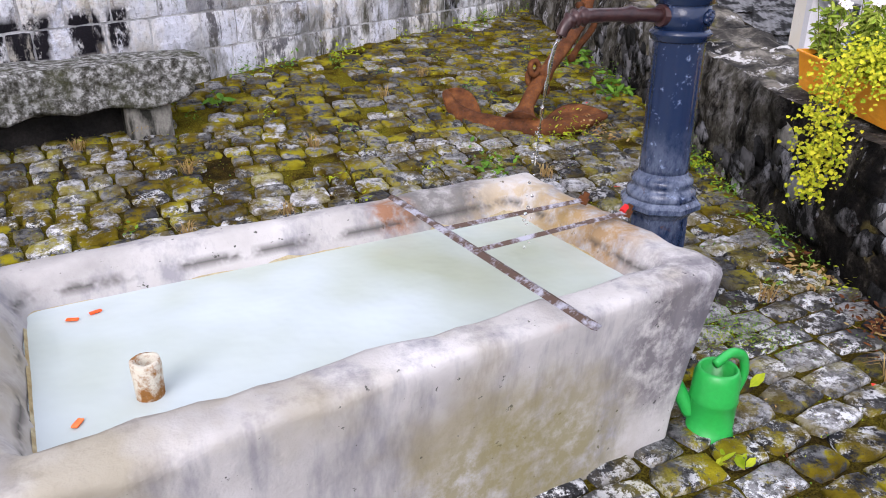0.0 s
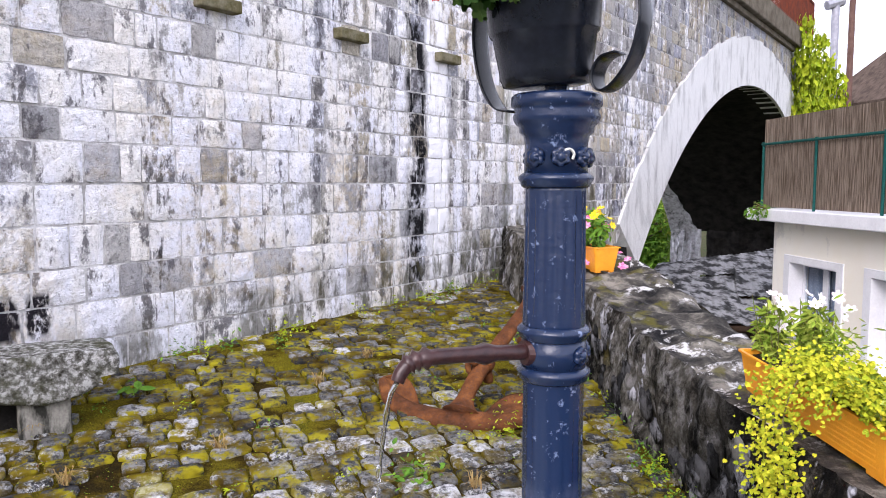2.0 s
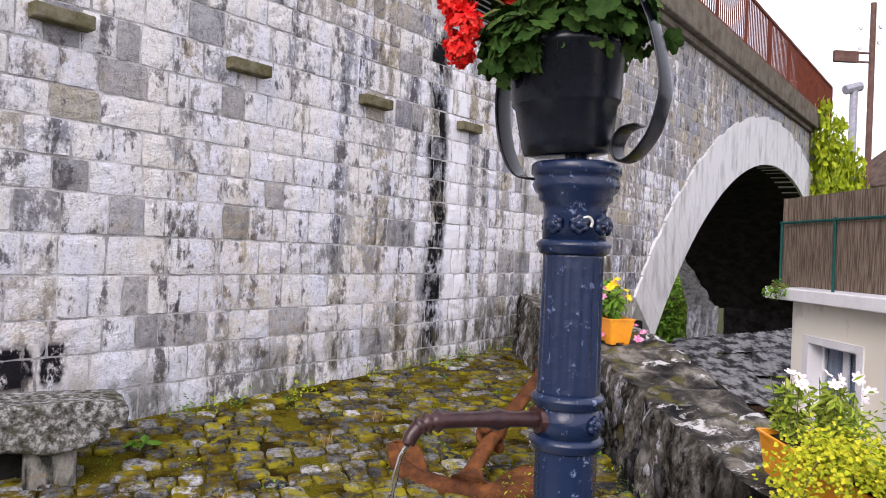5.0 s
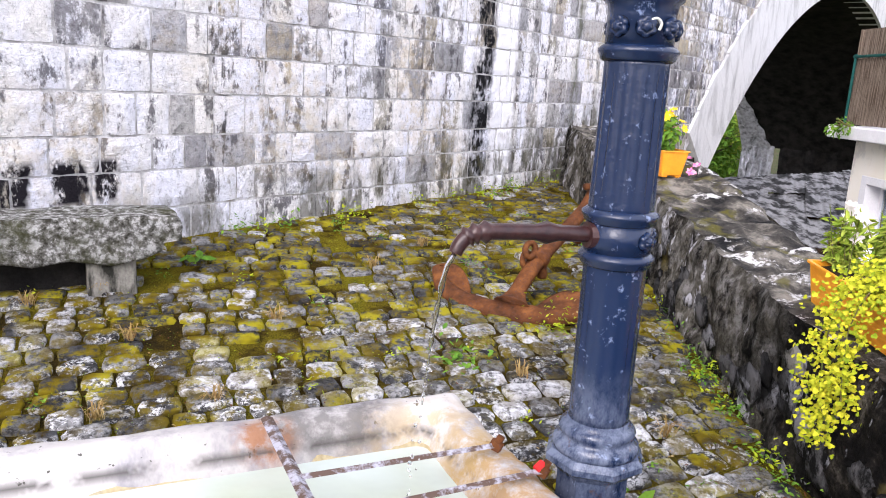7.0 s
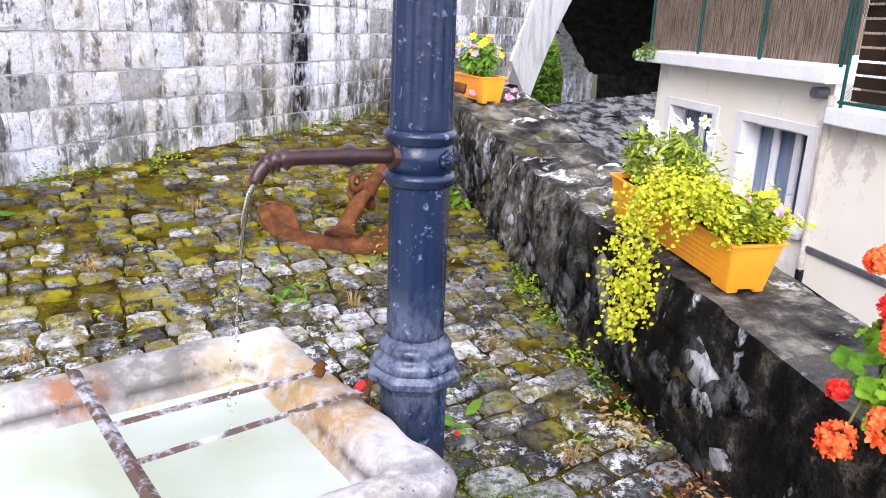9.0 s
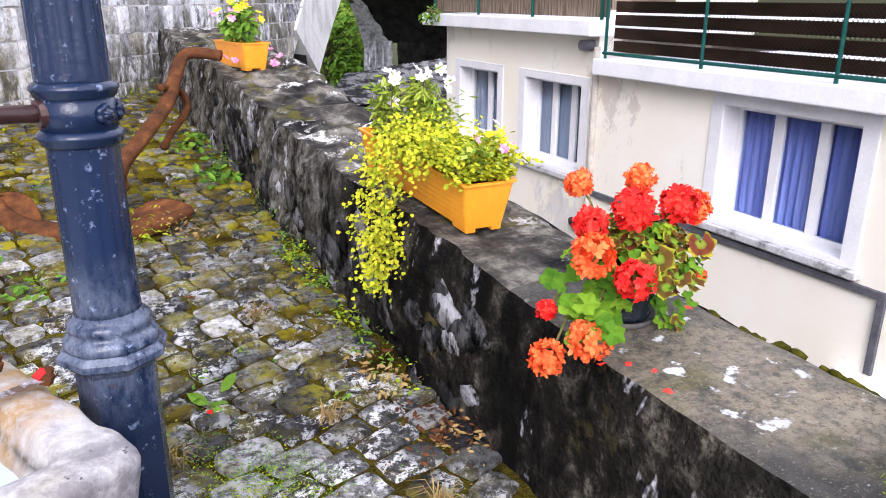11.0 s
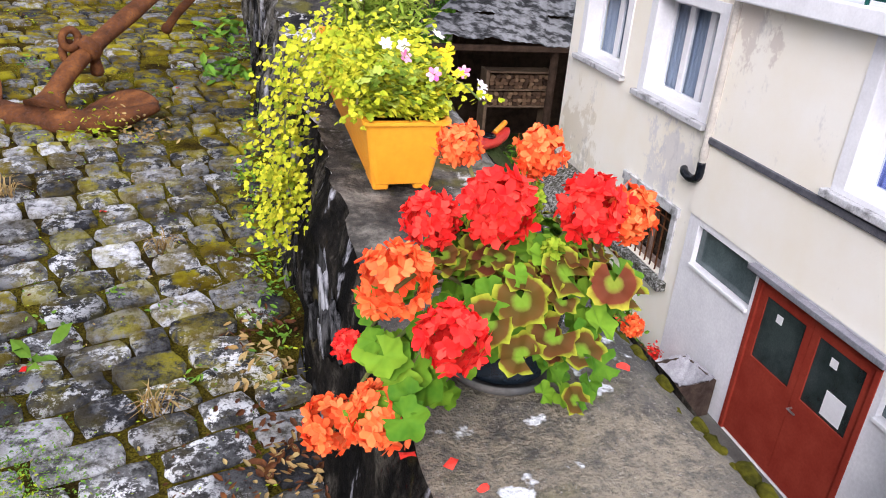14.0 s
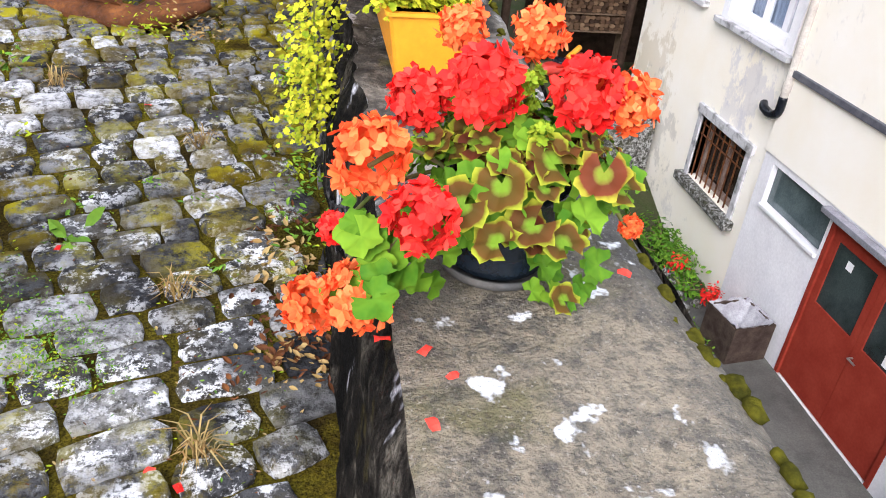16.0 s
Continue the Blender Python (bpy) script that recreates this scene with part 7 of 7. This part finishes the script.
log0 = part("log", bm, LOGWOOD, logs)
log0.location = (-0.6, -0.02, 0.12)
for zz in (0.12, 0.23, 0.34, 0.45, 0.67, 0.78, 0.89, 1.0):
    for k in range(12):
        o = log0.copy()
        scene.collection.objects.link(o)
        o.location = (-0.6 + 0.125 * k + rng.uniform(-0.02, 0.02), rng.uniform(-0.05, 0.02), zz)
        o.rotation_euler = (0, rng.uniform(0, 3), 0)
kayak = thing("red_kayak", "red and orange plastic kayak lying in the garden", "kayak", at=(6.08, 13.2, -2.50), rz=35)
bm = bmesh.new()
tube(bm, arc([(-0.55, 0, 0.06), (-0.3, 0, 0.02), (0.1, 0, 0.0), (0.45, 0, 0.08), (0.6, 0, 0.16)], 5), [0.03, 0.08, 0.13, 0.16, 0.18, 0.19, 0.2, 0.2, 0.2, 0.2, 0.2, 0.19, 0.18, 0.17, 0.16, 0.14, 0.12, 0.1, 0.08, 0.05, 0.02], 12, 0.55)
part("hull", bm, material("red_plastic", two_tone((0.55, 0.02, 0.02), (0.65, 0.05, 0.03), 4), 0.35), kayak, smooth=True)
bm = bmesh.new()
lathe(bm, [(0.13, 0.09), (0.15, 0.12), (0.13, 0.14), (0.1, 0.12)], 20)
part("cockpit_rim", bm, BLACKPLASTIC, kayak, smooth=True)
bm = bmesh.new()
tube(bm, arc([(0.2, 0.0, 0.14), (0.38, 0.02, 0.2), (0.55, 0.04, 0.26)], 4), 0.05, 8)
part("orange_float", bm, ORANGE, kayak, smooth=True)

# garden terrace of earth behind
bm = bmesh.new()
grid(bm, 48, 70, lambda u, v: Vector((2.8 + 12 * u, 10.2 + 22 * v, -4.62 + 1.0 * min(1, max(0, (v * 22 - 0.8) / 3)) + 1.4 * math.exp(-((2.8 + 12 * u - 6.0) ** 2 + (10.2 + 22 * v - 13.3) ** 2)) + jitter((u * 12, v * 20, 0), 0.6, 0.12))))
tagged(part("garden_bed", bm, GRASS_GROUND, smooth=True), "rough grassy garden soil behind the house", "ground", kind="structure")


sprig = thing("wall_plant", "small green self-sown plant hanging by the terrace ledge", "plant", at=(7.30, 13.69, 1.24))
for k in range(5):
    bm = bmesh.new()
    tube(bm, arc([(0.4, 0, -0.1), (0.15, 0.05 * k - 0.1, 0.02 * k), (-0.2 + 0.05 * k, 0.1 * k - 0.2, 0.16 - 0.06 * k)], 4), 0.012, 5)
    part("stem", bm, STALK, sprig)
leaves("foliage", sprig, WILD, scatter(random.Random(91), 90, (0, 0, 0), (0.26, 0.26, 0.2), 0.10, 0.2), "oval", "", random.Random(92))


# ---- trees, pole and roofs in the distance ----
BARK = material("grey_bark", two_tone((0.08, 0.065, 0.05), (0.14, 0.12, 0.10), 6), 0.95)
def tree(x, y, z, h, r, n, size, seed, mat=BUSH):
    rr = random.Random(seed)
    ob = thing("tree", "leafy green garden tree with a full crown", "tree", at=(x, y, z), group="garden trees")
    bm = bmesh.new()
    tube(bm, arc([(0, 0, 0), (0.1, 0.05, h * 0.35), (0.0, 0.15, h * 0.7), (0.1, 0.1, h * 0.95)], 4), [0.2 - 0.013 * k for k in range(13)], 8)
    for k in range(7):
        a = rr.uniform(0, 6.3)
        z0 = h * rr.uniform(0.3, 0.7)
        tube(bm, [(0.05, 0.1, z0), (0.5 * r * math.cos(a), 0.5 * r * math.sin(a), z0 + 0.18 * h), (0.85 * r * math.cos(a), 0.85 * r * math.sin(a), z0 + 0.25 * h)], [0.08, 0.05, 0.02], 6)
    part("trunk", bm, BARK, ob)
    pl = []
    for k in range(14):
        a = rr.uniform(0, 6.3)
        c = (0.65 * r * math.cos(a) * rr.random() ** 0.5, 0.65 * r * math.sin(a) * rr.random() ** 0.5, h * rr.uniform(0.4, 1.0))
        pl += scatter(rr, n // 14, c, (0.45 * r, 0.45 * r, 0.32 * r), size, 0.3)
    leaves("crown", ob, mat, pl, "oval", "", rr)
    return ob
tree(3.6, 17.5, -4.2, 4.2, 2.2, 1800, 0.22, 1)
tree(5.2, 21.5, -4.0, 5.0, 2.6, 2000, 0.25, 2)
tree(8.6, 23.0, -4.0, 2.6, 1.5, 1400, 0.2, 3)
tree(3.4, 13.6, -4.2, 3.2, 1.5, 1500, 0.16, 4)
for k, (s, o) in enumerate(((37, -10.5), (41, -11.5), (45, -12.5), (39, -14), (44, -16), (34, -12))):
    p = on_bridge(s, 0, o)
    tree(p.x, p.y, -5.2, 5.6 + (k % 3), 3.0, 2400, 0.34, 20 + k, FRESH if k % 2 else WILD)
pole = thing("utility_pole", "tall brown utility pole with a bracketed lamp box", "pole", at=(21.1, 32.5, 0))
POLEWOOD = material("brown_pole", two_tone((0.12, 0.07, 0.06), (0.18, 0.11, 0.09), 4), 0.85)
bm = bmesh.new()
tube(bm, [(0, 0, -4), (0, 0, 13.4)], [0.16, 0.12], 8)
part("mast", bm, POLEWOOD, pole)
bm = bmesh.new()
box(bm, (-1.75, -0.1, 10.7), (-0.65, 0.1, 11.2), 0.03)
part("lamp_box", bm, POLEWOOD, pole)
for z in (10.75, 11.15):
    bm = bmesh.new()
    tube(bm, [(0, 0, z), (-1.75, 0, z)], 0.05, 6)
    part("bracket", bm, POLEWOOD, pole)
for x, z in ((-0.55, 12.3), (0.35, 12.4), (-0.55, 11.4), (0.3, 11.7)):
    bm = bmesh.new()
    lathe(bm, [(0.06, z - 0.12), (0.1, z), (0.05, z + 0.12)], 8, Matrix.Translation((x, 0, 0)))
    part("insulator", bm, WHITE, pole)
cottage = thing("far_house", "distant grey house with a brown tiled roof", "house", at=(31, 38, -4))
bm = bmesh.new()
box(bm, (-4, -4, 0), (8, 6, 10.2))
part("wall", bm, RENDER, cottage)
bm = bmesh.new()
TILE = material("brown_roof_tile", two_tone((0.075, 0.055, 0.045), (0.14, 0.105, 0.085), 3), 0.9, bump=lambda nt: nz(nt, 8, 2, 0.5, (1, 1, 4)), dist=0.05)
eaves = [bm.verts.new(p) for p in ((-4.7, -4.7, 10.1), (8.7, -4.7, 10.1), (8.7, 6.7, 10.1), (-4.7, 6.7, 10.1))]
under = [bm.verts.new((v.co.x, v.co.y, 9.95)) for v in eaves]
ridge = [bm.verts.new((0.2, 1, 15.6)), bm.verts.new((3.8, 1, 15.6))]
for f in ((eaves[0], eaves[1], ridge[1], ridge[0]), (eaves[1], eaves[2], ridge[1]), (eaves[2], eaves[3], ridge[0], ridge[1]), (eaves[3], eaves[0], ridge[0]), tuple(reversed(under))):
    bm.faces.new(f)
for i in range(4):
    bm.faces.new((under[i], under[(i + 1) % 4], eaves[(i + 1) % 4], eaves[i]))
part("roof", bm, TILE, cottage)
bm = bmesh.new()
box(bm, (-4.03, -2.2, 8.6), (-3.97, -1.6, 9.6))
part("window", bm, VENT_DARK, cottage)
flue = thing("flue_pipe", "thin grey metal flue above the bridge end", "flue", at=(19.4, 31.0, 5))
bm = bmesh.new()
tube(bm, [(0, 0, 0), (0, 0, 4.2)], 0.16, 10)
part("pipe", bm, ZINC, flue)
bm = bmesh.new()
tube(bm, [(-0.4, 0, 4.1), (0.3, 0, 4.3)], 0.2, 8)
part("cowl", bm, ZINC, flue)


# ---- pieces: facing stones of the bridge ----
def stone_mesh(seed, rough):
    """A unit block (-0.5..0.5 along x and z, face at y = 1), rock-faced, open at the back."""
    r = random.Random(seed)
    vs, fs = [], []
    n = 4
    for j in range(n + 1):
        for i in range(n + 1):
            edge = i in (0, n) or j in (0, n)
            corner = i in (0, n) and j in (0, n)
            x, z = -0.5 + i / n, -0.5 + j / n
            x += -math.copysign(r.uniform(0.0, 0.035), x) if i in (0, n) else r.uniform(-0.07, 0.07)
            z += -math.copysign(r.uniform(0.0, 0.03), z) if j in (0, n) else r.uniform(-0.07, 0.07)
            vs.append((x * (0.97 if corner else 1), (0.62 if edge else 1.0) + r.uniform(-rough, rough) * (0.4 if edge else 1), z * (0.97 if corner else 1)))
    for j in range(n):
        for i in range(n):
            a = j * (n + 1) + i
            fs.append((a, a + 1, a + n + 2, a + n + 1))
    ring = [i for i in range(n + 1)] + [(j + 1) * (n + 1) - 1 for j in range(1, n + 1)] + [n * (n + 1) + i for i in range(n - 1, -1, -1)] + [j * (n + 1) for j in range(n - 1, 0, -1)]
    b = len(vs)
    for k in ring:
        vs.append((vs[k][0], -1.0, vs[k][2]))
    m = len(ring)
    for k in range(m):
        fs.append((ring[(k + 1) % m], ring[k], b + k, b + (k + 1) % m))
    return vs, fs


FACES = [stone_mesh(s, 0.30) for s in range(10)]
FACE_MESH = []
for v, f in FACES:
    me = bpy.data.meshes.new("stone")
    me.from_pydata(v, [], f)
    me.materials.append(ASHLAR)
    FACE_MESH.append(me)
rng = random.Random(101)
COURSE = 0.262
allv, allf = [], []
count = 0
TURN = BRIDGE.to_3x3().to_4x4()
z = -0.4
while z < 5.98:
    h = min(COURSE * rng.uniform(0.84, 1.14), 5.98 - z)
    s = WALL_S0 + rng.uniform(0, 0.3)
    while s < WALL_S1:
        w = rng.choice((0.17, 0.22, 0.27, 0.32, 0.38, 0.46)) * rng.uniform(0.9, 1.1)
        sc, zc = s + w / 2, z + h / 2
        d2 = (sc - ARC_S) ** 2 + (zc - ARC_Z) ** 2
        inside_vent = 3.6 < sc + w / 2 and sc - w / 2 < 4.68 and 4.36 < zc + h / 2 and zc - h / 2 < 5.26
        if d2 > (RING_R - 0.1) ** 2 and not inside_vent and (zc > 0.1 or sc > 8.5):
            k = rng.randrange(10)
            depth = 0.013 + 0.013 * rng.random()
            m = Matrix.Translation(on_bridge(sc, zc, 0.0)) @ TURN @ Matrix.Diagonal((w - rng.uniform(0.003, 0.009), depth, h - rng.uniform(0.005, 0.011), 1))
            if -1.2 < sc < 5.2 and 0.2 < zc < 3.7 and count < 300:
                ob = new("stone", FACE_MESH[k])
                ob.parent = bridge
                ob.matrix_basis = m
                count += 1
            else:
                b = len(allv)
                allv.extend(tuple(m @ Vector(p)) for p in FACES[k][0])
                allf.extend(tuple(b + i for i in q) for q in FACES[k][1])
        s += w
    z += h
rest = joined("facing_stones", allv, allf, ASHLAR, bridge)
tagged(rest, "upper and outer facing stones of the bridge wall", kind="stuff")


# ---- pieces: cobbles of the terrace ----
def cobble_mesh(seed):
    """A unit cobble, domed, with an uneven outline."""
    r = random.Random(seed)
    n = 12
    pts = []
    for k in range(n):
        a = 2 * math.pi * (k + 0.5) / n
        c, s = math.cos(a), math.sin(a)
        q = (abs(c) ** 7 + abs(s) ** 7) ** (-1 / 7)
        pts.append((0.5 * q * c * r.uniform(0.90, 1.04), 0.5 * q * s * r.uniform(0.89, 1.04)))
    vs, fs = [], []
    for f, z in ((1.0, -1.0), (1.0, 0.5), (0.92, 0.86), (0.6, 0.95)):
        for x, y in pts:
            vs.append((x * f, y * f, z + (r.uniform(-0.16, 0.16) if f < 1 else 0)))
    for a in range(3):
        for k in range(n):
            fs.append((a * n + k, a * n + (k + 1) % n, (a + 1) * n + (k + 1) % n, (a + 1) * n + k))
    vs.append((0, 0, 1.0 + r.uniform(-0.1, 0.15)))
    for k in range(n):
        fs.append((3 * n + k, 3 * n + (k + 1) % n, 4 * n))
    return vs, fs


COBS = [cobble_mesh(s) for s in range(12)]
COB_MESH = []
for v, f in COBS:
    me = bpy.data.meshes.new("cobble")
    me.from_pydata(v, [], f)
    me.shade_smooth()
    me.materials.append(COBBLE)
    COB_MESH.append(me)
rng = random.Random(202)
RA = radians(21)
RU, RV = Vector((math.cos(RA), math.sin(RA), 0)), Vector((-math.sin(RA), math.cos(RA), 0))
allv, allf = [], []
count = 0
INVT = TROUGH_AT.inverted()
v = -3.5
while v < 13.0:
    hrow = rng.uniform(0.125, 0.165) if v > 2.4 else rng.uniform(0.135, 0.172)
    u = -7.0 + rng.uniform(0, 0.2)
    while u < 7.0:
        w = rng.uniform(0.13, 0.24) if v > 2.4 else rng.uniform(0.16, 0.27)
        p = RU * (u + w / 2) + RV * (v + hrow / 2 + 0.03 * noise.noise(Vector((u * 0.8, v * 0.8, 3))))
        u += w
        x, y = p.x, p.y
        if y < -2.8 or x < -6.5 or x > parapet_in(y) - 0.07:
            continue
        if (p - WALL_BASE).dot(WALL_OUT) < 0.06:
            continue
        q = INVT @ Vector((x, y, 0))
        if -1.95 < q.x < -0.12 and 0.08 < q.y < 0.97:
            continue
        if (rng.random() < 0.03 and not (x > 0.9 and y < 3.2)) or (y > 5.2 and rng.random() < 0.12):
            continue
        k = rng.randrange(12)
        sink = 0.009 * rng.random() + (0.006 * max(0, noise.noise(Vector((x * 0.8, y * 0.8, 5)))))
        if y < 2.7 and x > 1:
            sink += 0.002
        gx = (ground_z(x + 0.05, y) - ground_z(x - 0.05, y)) / 0.1
        gy = (ground_z(x, y + 0.05) - ground_z(x, y - 0.05)) / 0.1
        n = Vector((-gx + rng.gauss(0, 0.04), -gy + rng.gauss(0, 0.04), 1)).normalized()
        m = Matrix.Translation((x, y, ground_z(x, y) - 0.002 - sink)) @ Vector((0, 0, 1)).rotation_difference(n).to_matrix().to_4x4() @ pose(0, 0, 0, 0, 0, 21 + rng.gauss(0, 4.5) + (180 if rng.random() < 0.5 else 0)) @ Matrix.Diagonal((w - 0.013, hrow - 0.012, 0.026, 1))
        if -0.2 < x < 2.1 and 1.7 < y < 5.2 and count < 300:
            ob = new("cobble", COB_MESH[k])
            ob.parent = terrace
            ob.matrix_basis = m
            count += 1
        else:
            b = len(allv)
            allv.extend(tuple(m @ Vector(c)) for c in COBS[k][0])
            allf.extend(tuple(b + i for i in f) for f in COBS[k][1])
    v += hrow
rest = joined("cobbles", allv, allf, COBBLE, terrace, smooth=True)
tagged(rest, "the terrace's further cobbles", kind="stuff")
